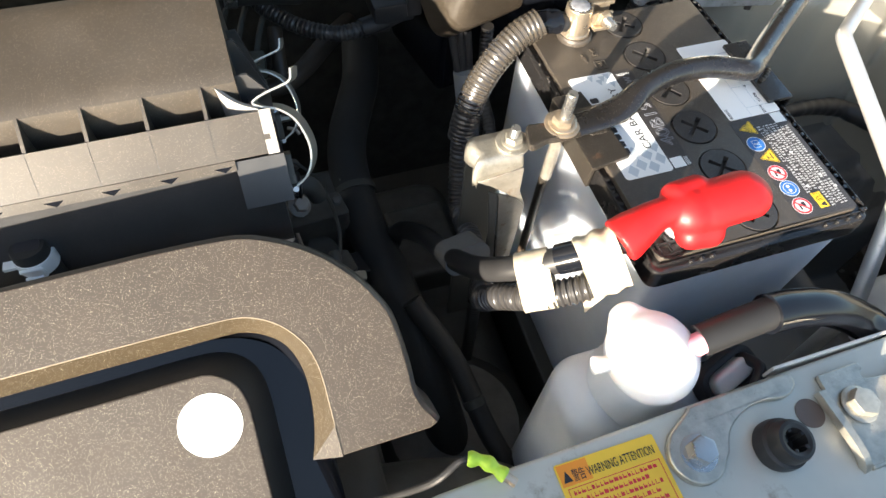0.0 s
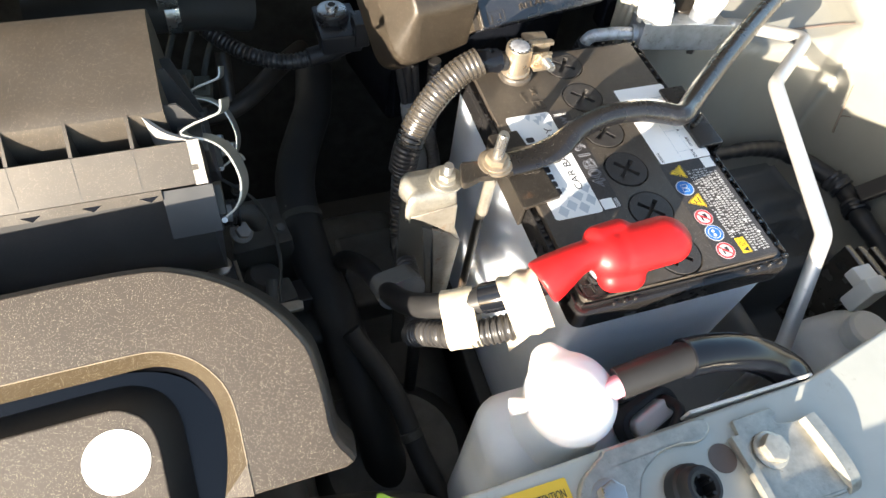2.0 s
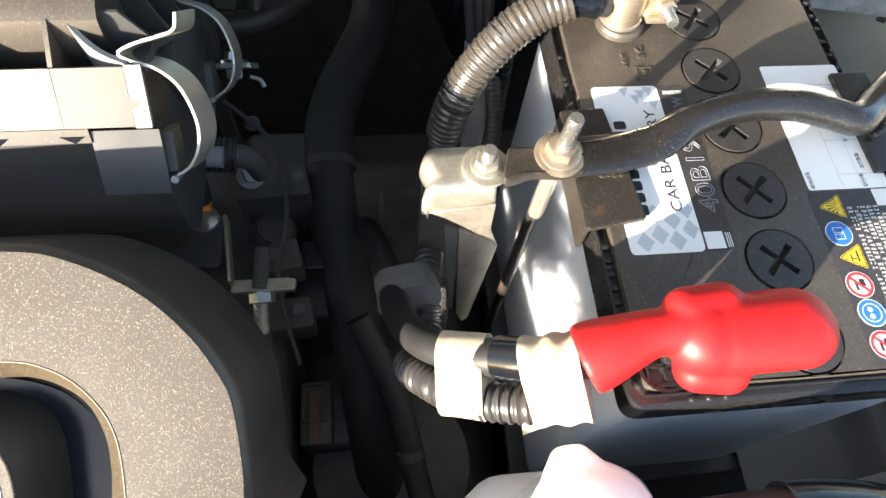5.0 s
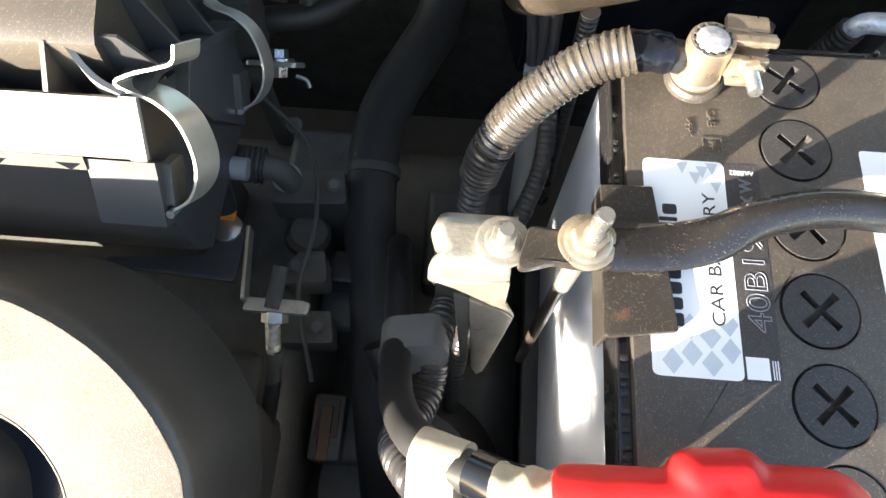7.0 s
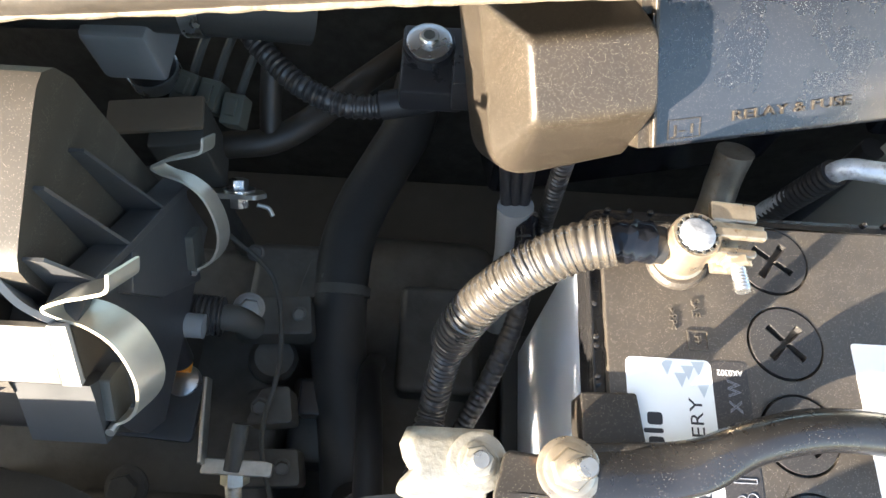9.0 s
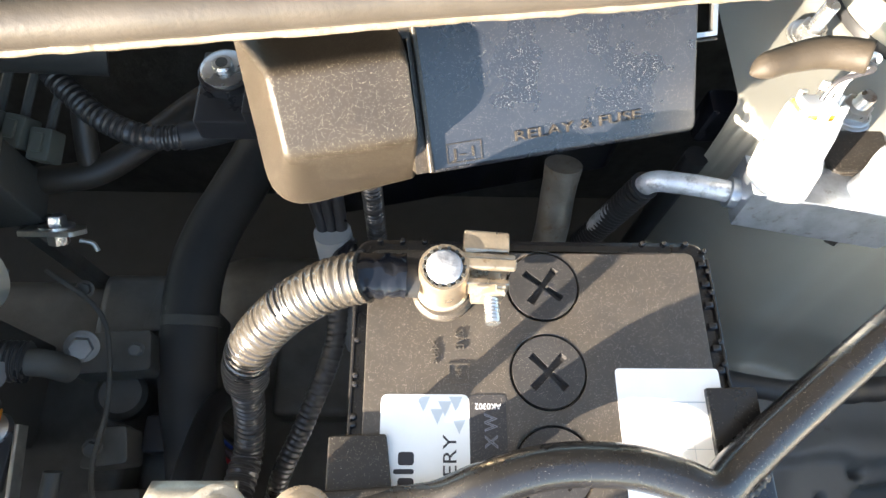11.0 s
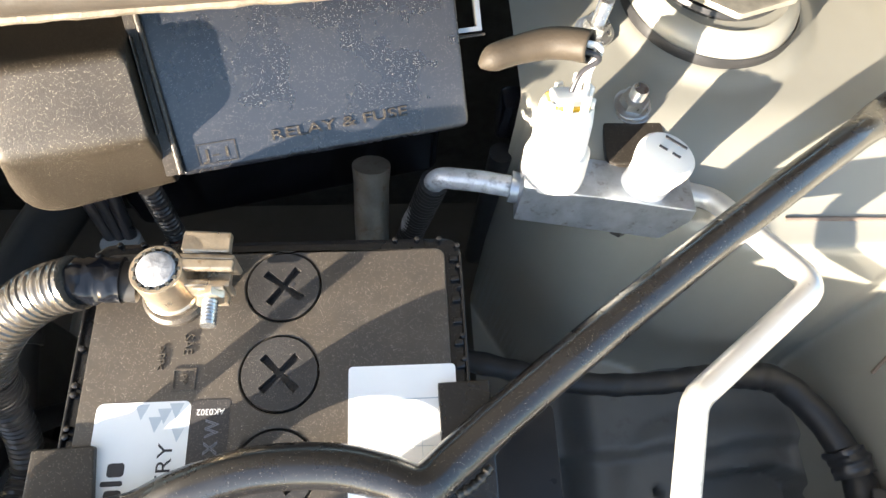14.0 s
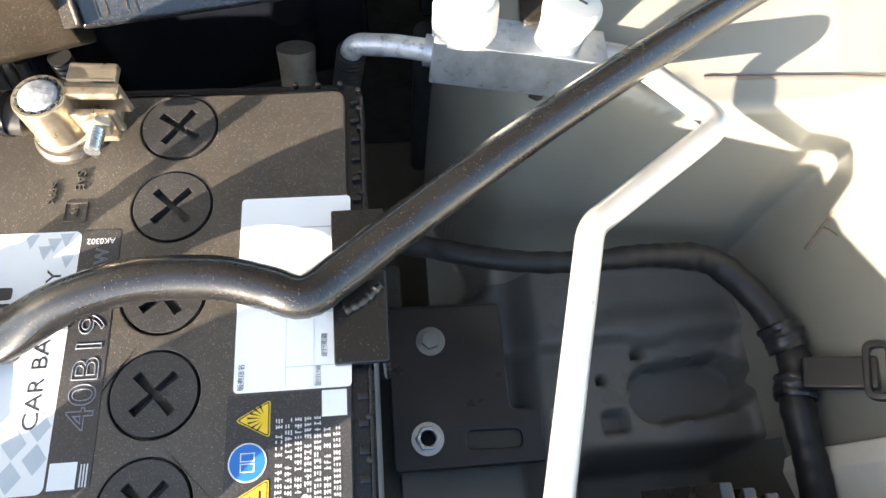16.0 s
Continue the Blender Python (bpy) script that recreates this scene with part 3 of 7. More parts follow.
# ---- battery ----
def battery():
    b = thing("car_battery", (0.0635, 0.0935, 0.597), "pale grey car battery with a dusty black lid", "car battery")
    part("case", box((0.0015, 0.002, 0.597), (0.1255, 0.185, 0.788), 0.006, 4), M_CASE, b, "pale translucent grey plastic case")
    caps = [(0.0655, 0.169 - 0.0302 * k) for k in range(6)]
    part("lid_rim", prism(rect(-0.001, -0.0015, 0.128, 0.1885, 0.007), 0.7835, 0.7965, bev=0.0022), M_RIM, b, "smooth black lid rim")
    part("lid", prism(rect(0.0045, 0.0045, 0.1215, 0.1825, 0.004), 0.7963, 0.8, [disc(x, y, 0.0128, 40) for x, y in caps], 0.0006), M_LID, b, "dusty black plastic lid")
    turns = (20, 12, 5, 10, 12, 15)
    for (x, y), turn in zip(caps, turns):
        a = radians(turn + 33)
        arm, w = 0.0079, 0.0011
        base = []
        for q in range(4):
            c, s = math.cos(a + q * math.pi / 2), math.sin(a + q * math.pi / 2)
            for lx, ly in ((w, -w * 0.9), (arm, -w * 1.25), (arm, w * 1.25), (w, w * 0.9)):
                base.append((x + lx * c - ly * s, y + lx * s + ly * c))
        cross = [p for i, p in enumerate(base) if i % 4 != 3]
        cap = prism(disc(x, y, 0.0121, 40), 0.797, 0.8003, [cross])
        prism(disc(x, y, 0.0121, 40), 0.792, 0.797, bm=cap)
        c_ob = part("vent_cap", cap, M_CAP, b, "round black vent plug with a cross slot")
        for side in (-0.785, -2.2):
            part("pin_hole", prism(disc(x + 0.0031 * math.cos(a + side), y + 0.0031 * math.sin(a + side), 0.0007, 12), 0.8001, 0.8004), M_INK, c_ob)
    # rim lugs and ladder ribs along the edges
    lug = prism(disc(0, 0, 0.0011, 10), 0.7955, 0.7986, bev=0.0005)
    me = bpy.data.meshes.new("rim_lug")
    lug.to_mesh(me)
    lug.free()
    finish(me, M_RIM)
    rib = box((-0.0015, -0.0011, 0.7955), (0.0015, 0.0011, 0.7982), 0.0003)
    me2 = bpy.data.meshes.new("rim_rib")
    rib.to_mesh(me2)
    rib.free()
    finish(me2, M_RIM)
    spots = [(0.1264, y) for y in (0.004, 0.012, 0.022, 0.032, 0.044, 0.056, 0.068, 0.142, 0.15, 0.168, 0.176, 0.184)]
    spots += [(0.0014, y) for y in (0.028, 0.05, 0.122, 0.1245, 0.135, 0.138, 0.15, 0.183)]
    spots += [(x, 0.1868) for x in (0.008, 0.016, 0.024, 0.104, 0.112, 0.12)] + [(x, 0.001) for x in (0.02, 0.026, 0.032, 0.1, 0.107, 0.114, 0.121)]
    for x, y in spots:
        ob = put("rim_lug", me, b, m=Matrix.Translation((x, y, 0)))
        ob.matrix_parent_inverse = Matrix.Translation(b.location).inverted()
    for x, ys in ((0.0022, [0.02 + 0.0055 * k for k in range(8)]), (0.1249, [0.004 + 0.0078 * k for k in range(10)] + [0.14 + 0.0078 * k for k in range(6)])):
        for y in ys:
            ob = put("rim_rib", me2, b, m=Matrix.Translation((x, y, 0)))
            ob.matrix_parent_inverse = Matrix.Translation(b.location).inverted()
    for x in (0.0002, 0.1272):
        part("rim_rail", box((x - 0.0005, 0.006, 0.7955), (x + 0.0005, 0.181, 0.7982), 0.0003), M_RIM, b)
    part("rim_rail", box((0.0035, 0.0028, 0.7962), (0.1225, 0.0036, 0.7985), 0.0003), M_RIM, b)
    # raised plus mark at the front corner
    plus = box((0.0065, 0.0112, 0.7998), (0.0165, 0.0128, 0.8014), 0.0004)
    box((0.0107, 0.007, 0.7998), (0.0123, 0.017, 0.8014), 0.0004, bm=plus)
    part("plus_mark", plus, M_RIM, b)
    ring = lathe([(0.0085, 0.0), (0.0092, 0.0016), (0.0078, 0.0016), (0.0074, 0.0)], (0.0115, 0.012, 0.7996), n=28)
    part("terminal_ring", ring, M_RIM, b)
    # moulded steps and ribs in the front corner, clean and shiny
    for x0, y0, x1, y1, h in ((0.006, 0.0048, 0.022, 0.0062, 0.0012), (0.0048, 0.006, 0.0062, 0.024, 0.0012), (0.0205, 0.0065, 0.0218, 0.02, 0.0008), (0.0235, 0.0052, 0.0248, 0.011, 0.001), (0.0265, 0.0052, 0.0278, 0.011, 0.001), (0.0295, 0.0052, 0.0308, 0.011, 0.001)):
        part("moulded_rib", box((x0, y0, 0.7995), (x1, y1, 0.8 + h), 0.0004), M_RIM, b)
    # labels
    z = 0.80005
    part("brand_label", prism(rect(0.0103, 0.0533, 0.0388, 0.1312, 0.0025), z, z + 0.00012), M_LABELW, b, "white and silver printed label")
    part("model_label", prism(rect(0.0388, 0.0533, 0.0508, 0.1312, 0.0015), z, z + 0.0001), M_LABELK, b, "glossy black printed label")
    zz = z + 0.00016
    for i, j in ((0, 0), (1, 0), (2, 0), (3, 0), (1, 1), (3, 1), (2, 1)):
        cx, cy = 0.0168 + i * 0.0062, 0.0582 + j * 0.0088 + (i % 2) * 0.0044 - 0.0015 * (i == 1)
        part("diamond_print", prism([(max(0.0106, cx - 0.0034), cy), (cx, cy - 0.0042), (min(0.0385, cx + 0.0034), cy), (cx, cy + 0.0042)], zz, zz + 0.00004), M_LABELG, b)
    for cx, cy in ((0.024, 0.1285), (0.031, 0.127), (0.0345, 0.1285), (0.0285, 0.1245), (0.0355, 0.1215)):
        part("diamond_print", prism([(cx - 0.0022, cy + 0.002), (cx, cy - 0.0028), (cx + 0.0022, cy + 0.002)], zz, zz + 0.00004), M_LABELG, b)
    up_y = lambda x, y: Matrix.Translation((x, y, zz)) @ Matrix.Rotation(radians(90), 4, "Z")
    # brand name as plain black shapes
    y = 0.0695
    for w, tall in ((0.0045, 1), (0.0042, 0), (0.0042, 0), (0.0042, 0), (0.004, 0), (0.0042, 0), (0.0042, 0), (0.0015, 1), (0.004, 0)):
        part("brand_mark", prism(rect(0.0148 if tall else 0.0162, y, 0.0212, y + w, 0.0012), zz, zz + 0.00005), M_INK, b)
        y += w + 0.0011
    lettering("car_battery_text", "CAR BATTERY", 0.0062, M_INK, b, up_y(0.0345, 0.0702), width=0.048, depth=0.00005)
    lettering("model_text", "40B19", 0.0105, M_PRINTG, b, up_y(0.0492, 0.0695), outline=0.00016, width=0.034)
    lettering("grade_text", "X W", 0.0056, M_PRINTG, b, up_y(0.0476, 0.1145), outline=0.00015, width=0.011)
    down = lambda x, y: Matrix.Translation((x, y, zz)) @ Matrix.Rotation(radians(180), 4, "Z")
    lettering("lot_text", "AK0302", 0.0027, M_PRINT, b, down(0.0492, 0.1283), width=0.0085, depth=0.00005)
    stripes = bmesh.new()
    for k in range(3):
        prism(rect(0.0478 + k * 0.0008, 0.0545, 0.0482 + k * 0.0008, 0.0605), zz, zz + 0.00004, bm=stripes)
    part("small_print", stripes, M_PRINT, b)
    part("white_square_print", prism(rect(0.0396, 0.0541, 0.0469, 0.0612), zz, zz + 0.00004), M_LABELW, b, "plain white printed square")
    # moulded marks behind the label
    lettering("moulded_text", "SAE", 0.0043, M_LID, b, Matrix.Translation((0.0345, 0.1435, 0.8)) @ Matrix.Rotation(radians(-90), 4, "Z") @ Matrix.Translation((-0.0095, 0, 0)), depth=0.0007)
    lettering("moulded_text", "PP", 0.0032, M_LID, b, Matrix.Translation((0.0345, 0.1372, 0.8)) @ Matrix.Rotation(radians(-90), 4, "Z") @ Matrix.Translation((-0.0025, 0, 0)), depth=0.0007)
    part("moulded_frame", prism(rect(0.032, 0.1345, 0.0393, 0.1415), 0.7999, 0.8005, [rect(0.0326, 0.1351, 0.0387, 0.1409)]), M_LID, b)
    lettering("moulded_text", ">PP<", 0.0036, M_LID, b, Matrix.Translation((0.0265, 0.146, 0.8)) @ Matrix.Rotation(radians(-90), 4, "Z") @ Matrix.Translation((-0.003, 0, 0)), depth=0.0007)
    # service sticker
    part("service_sticker", prism(rounded([(0.0877, 0.0768), (0.1218, 0.0768), (0.1228, 0.14), (0.0877, 0.14)], 0.0016), z, z + 0.00012), M_STICKER, b, "white service record sticker")
    lines = prism(rect(0.088, 0.1287, 0.117, 0.1291), zz, zz + 0.00004)
    for x in (0.1025, 0.1108):
        prism(rect(x, 0.0775, x + 0.00012, 0.128), zz, zz + 0.00004, bm=lines)
    for yy in (0.0835, 0.1, 0.114):
        prism(rect(0.1025, yy, 0.121, yy + 0.00018), zz, zz + 0.00004, bm=lines)
    part("ruled_lines", lines, M_LABELG, b)
    for text, x, yy, w in (("販売店名", 0.0905, 0.0775, 0.0075), ("取付け時", 0.1128, 0.0775, 0.006), ("走行距離", 0.1146, 0.086, 0.0072), ("年", 0.1128, 0.099, 0.0016)):
        lettering("sticker_text", text, 0.002, M_INK, b, up_y(x, yy), width=w, depth=0.00004)
    # warning pictograms
    part("warning_panel", prism(rect(0.0862, 0.006, 0.1212, 0.0762, 0.001), z - 0.00002, z + 0.00006), M_LABELK, b, "black warning text panel")
    for yy in (0.0693, 0.0478):
        tri = part("warning_triangle", prism(rounded([(0.0885, yy - 0.0002), (0.0985, yy + 0.0052), (0.0985, yy - 0.0056)], 0.0008), zz, zz + 0.00005), M_YELLOW, b, "yellow warning triangle")
        inner = rounded([(0.0897, yy - 0.0002), (0.0979, yy + 0.0043), (0.0979, yy - 0.0047)], 0.0004)
        part("triangle_border", prism(rounded([(0.089, yy - 0.0002), (0.0982, yy + 0.0048), (0.0982, yy - 0.0052)], 0.0006), zz + 0.00005, zz + 0.00009, [inner]), M_INK, tri)
        if yy > 0.06:
            for k in range(7):
                a = radians(110 + k * 22)
                c, s = math.cos(a), math.sin(a)
                ray_ = prism([(0.0972 + 0.0012 * c, yy + 0.0012 * s), (0.0972 + 0.0052 * c - 0.0003 * s, yy + 0.0052 * s * 0.75 + 0.0003 * c), (0.0972 + 0.0052 * c + 0.0003 * s, yy + 0.0052 * s * 0.75 - 0.0003 * c)], zz + 0.00005, zz + 0.00009)
                part("symbol", ray_, M_INK, tri)
        else:
            for bar in ((0.0958, -0.0022, 0.0965, 0.0022), (0.0932, -0.0018, 0.0938, 0.0008), (0.0938, -0.0012, 0.0956, -0.0008)):
                part("symbol", prism(rect(bar[0], yy + bar[1], bar[2], yy + bar[3]), zz + 0.00005, zz + 0.00009), M_INK, tri)
    for yy, kind in ((0.0575, 0), (0.0255, 1)):
        rim = part("mandatory_sign", prism(disc(0.0925, yy, 0.0053), zz, zz + 0.00004), M_PRINT, b, "round blue sign with a white rim")
        part("blue_disc", prism(disc(0.0925, yy, 0.0049), zz + 0.00004, zz + 0.00008), M_BLUE, rim)
        if kind == 0:
            for sgn in (-1, 1):
                part("symbol", prism(rect(0.0905, yy + (0.0002 if sgn > 0 else -0.0026), 0.0945, yy + (0.0026 if sgn > 0 else -0.0002)), zz + 0.00008, zz + 0.0001, [rect(0.0908, yy + (0.0005 if sgn > 0 else -0.0023), 0.0942, yy + (0.0023 if sgn > 0 else -0.0005))]), M_PRINT, rim)
        else:
            part("symbol", prism(disc(0.0925, yy, 0.0036), zz + 0.00008, zz + 0.0001, [disc(0.0925, yy, 0.0032)]), M_PRINT, rim)
            for sgn in (-1, 1):
                part("symbol", prism(disc(0.0922, yy + sgn * 0.0013, 0.001, 16), zz + 0.00008, zz + 0.0001), M_PRINT, rim)
    for yy in (0.0364, 0.0137):
        rim = part("prohibition_sign", prism(disc(0.0923, yy, 0.0053), zz, zz + 0.00004), M_PRINT, b, "round red prohibition sign")
        red = prism(disc(0.0923, yy, 0.005), zz + 0.00004, zz + 0.00008, [disc(0.0923, yy, 0.0039)])
        box((-0.0042, -0.0005, 0), (0.0042, 0.0005, 0.00004), 0, m=Matrix.Translation((0.0923, yy, zz + 0.0001)) @ Matrix.Rotation(radians(-45), 4, "Z"), bm=red)
        part("red_ring", red, M_REDP, rim)
        part("symbol", prism(rect(0.0905, yy - 0.0022, 0.0915, yy + 0.0018), zz + 0.00004, zz + 0.00007), M_INK, rim)
        part("symbol", prism(rect(0.0925, yy - 0.0006, 0.0945, yy + 0.0022), zz + 0.00004, zz + 0.00007), M_INK, rim)
    danger = part("danger_label", prism(rect(0.1012, 0.0096, 0.1068, 0.0196), zz, zz + 0.00005), M_YELLOW, b, "yellow danger label")
    lettering("danger_text", "危険", 0.0045, M_INK, danger, up_y(0.1058, 0.0135), depth=0.00005)
    danger.children[0].matrix_parent_inverse = Matrix.Identity(4)
    part("danger_mark", prism([(0.1022, 0.0116), (0.1058, 0.0132), (0.1058, 0.0102)], zz + 0.00005, zz + 0.00008), M_INK, danger)
    part("white_square_print", prism(rect(0.1131, 0.0686, 0.1203, 0.0761), zz, zz + 0.00004), M_LABELW, b, "plain white printed square")
    rnd = random.Random(5)
    text = bmesh.new()
    for col in range(7):
        x = 0.1001 + col * 0.0027
        y = 0.0688 if col < 5 else 0.0655
        while y > (0.021 if 0.099 < x < 0.108 else 0.01):
            w = rnd.choice((0.0011, 0.0013, 0.0014))
            for hx in (0.0, 0.00075, 0.0015):
                if rnd.random() < 0.85:
                    prism(rect(x + hx, y - w * rnd.uniform(0.6, 1), x + hx + 0.00036, y), zz, zz + 0.00003, bm=text)
            if rnd.random() < 0.8:
                prism(rect(x + 0.0001, y - 0.0007, x + 0.0018, y - 0.00035), zz, zz + 0.00003, bm=text)
            y -= w + 0.0004 + (0.0012 if rnd.random() < 0.08 else 0)
    for x, y in ((0.1084, 0.0471), (0.1149, 0.0293), (0.1031, 0.0241), (0.1181, 0.0205)):
        part("print_dot", prism(disc(x, y, 0.001, 16), zz + 0.00003, zz + 0.00006), M_PRINT, b)
    tp = part("fine_print", text, M_PRINT, b, "rows of white fine print as bars")
    tp["kind"] = "stuff"
    # negative post
    part("post_base", lathe([(0.0108, 0), (0.0108, 0.002), (0.0098, 0.0034), (0.0092, 0.0036)], (0.0305, 0.1665, 0.8), n=36), M_LID, b)
    part("negative_post", lathe([(0.0064, 0.0), (0.0061, 0.0205), (0.0058, 0.0217), (0.005, 0.0222), (0, 0.0224)], (0.0302, 0.1675, 0.8), n=32), M_LEAD, b, "dull grey lead post")
    tray = thing("battery_tray", (0.0635, 0.09, 0.58), "black plastic battery tray under the battery", "battery tray")
    part("tray_plate", box((-0.008, -0.006, 0.588), (0.1415, 0.195, 0.5965), 0.003), M_DARK, tray)
    part("tray_stand", box((0.01, 0.01, 0.36), (0.12, 0.18, 0.588), 0.004), M_DARK, tray)


battery()


def terminal_clamp():
    c = thing("battery_terminal_clamp", (0.0305, 0.167, 0.805), "tarnished tinned terminal clamp on the negative post", "terminal clamp")
    ringp = [(0.0057, 0.0045), (0.0086, 0.0045), (0.0082, 0.0205), (0.0078, 0.0213), (0.0068, 0.0213), (0.0063, 0.0205), (0.0057, 0.0045)]
    part("collar", lathe(ringp, (0.0302, 0.1675, 0.8), n=36), M_BRASS, c)
    part("collar_lip", lathe([(0.0094, 0.0036), (0.0094, 0.0048), (0.0085, 0.0056)], (0.0302, 0.1675, 0.8), n=36), M_BRASS, c)
    for k in range(14):
        an = 2 * math.pi * k / 14
        part("collar_notch", box((-0.0003, -0.00055, 0.0), (0.0009, 0.00055, 0.0006), 0, m=Matrix.Translation((0.0302 + 0.0062 * math.cos(an), 0.1675 + 0.0062 * math.sin(an), 0.821)) @ Matrix.Rotation(an, 4, "Z")), M_MATTEDARK, c)
    part("ear", prism(rounded([(0.0355, 0.171), (0.0528, 0.1702), (0.0535, 0.1722), (0.036, 0.1735)], 0.0008), 0.808, 0.8205, bev=0.0006), M_BRASS, c)
    part("ear", prism(rounded([(0.035, 0.1635), (0.0515, 0.163), (0.0515, 0.1652), (0.0355, 0.1665)], 0.0008), 0.8075, 0.8165, bev=0.0006), M_BRASS, c)
    part("bridge", box((0.0392, 0.160, 0.806), (0.0498, 0.172, 0.8088), 0.0008), M_BRASS, c)
    part("flange", prism(rounded([(0.0362, 0.1675), (0.0532, 0.1668), (0.0536, 0.1705), (0.0365, 0.1715)], 0.0012), 0.8192, 0.8212, bev=0.0006), M_BRASS, c)
    part("folded_tab", prism(rounded([(0.0362, 0.1742), (0.0515, 0.1732), (0.0518, 0.1805), (0.0368, 0.1815)], 0.0012), 0.8175, 0.8198, bev=0.0006), M_BRASS, c)
    part("tab_wall", box((0.0368, 0.1735, 0.806), (0.051, 0.1752, 0.8195), 0.0006), M_BRASS, c)
    part("square_washer", box((0.0405, 0.1618, 0.8095), (0.0502, 0.1632, 0.8178), 0.0005), M_BRASS, c)
    hex_bolt(c, (0.0455, 0.1622, 0.8138), (0.02, -1, 0.12), 0.0046, 0.003, head=M_BRASS, name="clamp_nut", flange=False, stud=0.0085)
    part("crimp_sleeve", tube(spline([(0.022, 0.1672, 0.8115), (0.013, 0.1675, 0.813), (0.0035, 0.1668, 0.8142)], 0.002), 0.0068, 16, flat=0.75), M_RUBBER, c, "black taped cable crimp")
    wrap = tube(spline([(0.0175, 0.1676, 0.8125), (0.0115, 0.1676, 0.8131), (0.0055, 0.1671, 0.8138), (-0.002, 0.166, 0.8128)], 0.0007), 0.0076, 24, flat=0.85)
    part("tape_wrap", crumple(wrap, 0.0011, 230), M_CLEAN, c, "crumpled black tape")


terminal_clamp()


def negative_cable():
    h = thing("negative_battery_cable", (-0.05, 0.14, 0.6), "black corrugated cable sleeve, browner along its upper bend", "cable")
    bend = spline([(0.0045, 0.1665, 0.8145), (-0.008, 0.165, 0.8095), (-0.022, 0.1605, 0.8), (-0.035, 0.1545, 0.785), (-0.043, 0.149, 0.768), (-0.0465, 0.146, 0.752)], 0.0005)
    cut = int(len(bend) * 0.78)
    part("sleeve", tube(bend[:cut], ribbed(0.0084, 0.0029, 0.0005), 24), M_CORRD, h, "brownish glossy corrugated sleeve")
    part("lower_collar", tube(bend[cut - 2:], ribbed(0.0086, 0.0029, 0.0004), 24), M_CORR, h, "black ribbed end")
    # dark splits between rings of the sleeve
    for at, a0, a1, lean in ((0.3, -0.6, 1.9, 0.0), (0.33, -0.4, 1.7, 0.25), (0.36, -0.5, 1.2, 0.3), (0.66, -0.2, 2.1, 0.2), (0.7, 0.0, 2.3, 0.3), (0.735, -0.3, 2.0, 0.2)):
        k = int(len(bend) * at)
        t = (bend[k + 1] - bend[k - 1]).normalized()
        e1 = Vector((0, 0, 1)) - t * t.z
        e1.normalize()
        e2 = t.cross(e1)
        ring = []
        for j in range(13):
            an = a0 + (a1 - a0) * j / 12
            ring.append(bend[k] + (e1 * math.cos(an) + e2 * math.sin(an)) * 0.0087 + t * lean * 0.006 * (j / 12 - 0.5))
        part("dark_split", tube(ring, 0.00042, 8), M_INK, h)
    low = spline([(-0.0465, 0.146, 0.754), (-0.0495, 0.137, 0.73), (-0.0525, 0.124, 0.7125), (-0.0545, 0.11, 0.7115)], 0.0008)
    part("lower_sleeve", tube(low, ribbed(0.0058, 0.0034, 0.0009), 16), M_CORR, h)
    h2 = thing("wiring_conduit", (-0.02, 0.15, 0.6), "thin black corrugated wiring conduit", "cable")
    low = spline([(-0.012, 0.215, 0.735), (-0.014, 0.19, 0.735), (-0.0165, 0.165, 0.725), (-0.029, 0.135, 0.71), (-0.043, 0.108, 0.69), (-0.05, 0.08, 0.65), (-0.052, 0.07, 0.5)], 0.0008)
    part("sleeve", tube(low, ribbed(0.0044, 0.0028, 0.0004), 16), M_CORR, h2)
    part("tape_end", crumple(tube(spline([(-0.0122, 0.212, 0.735), (-0.0138, 0.192, 0.735)], 0.001), 0.0054, 16), 0.0005, 300), M_CLEAN, h2, "black tape end")


negative_cable()


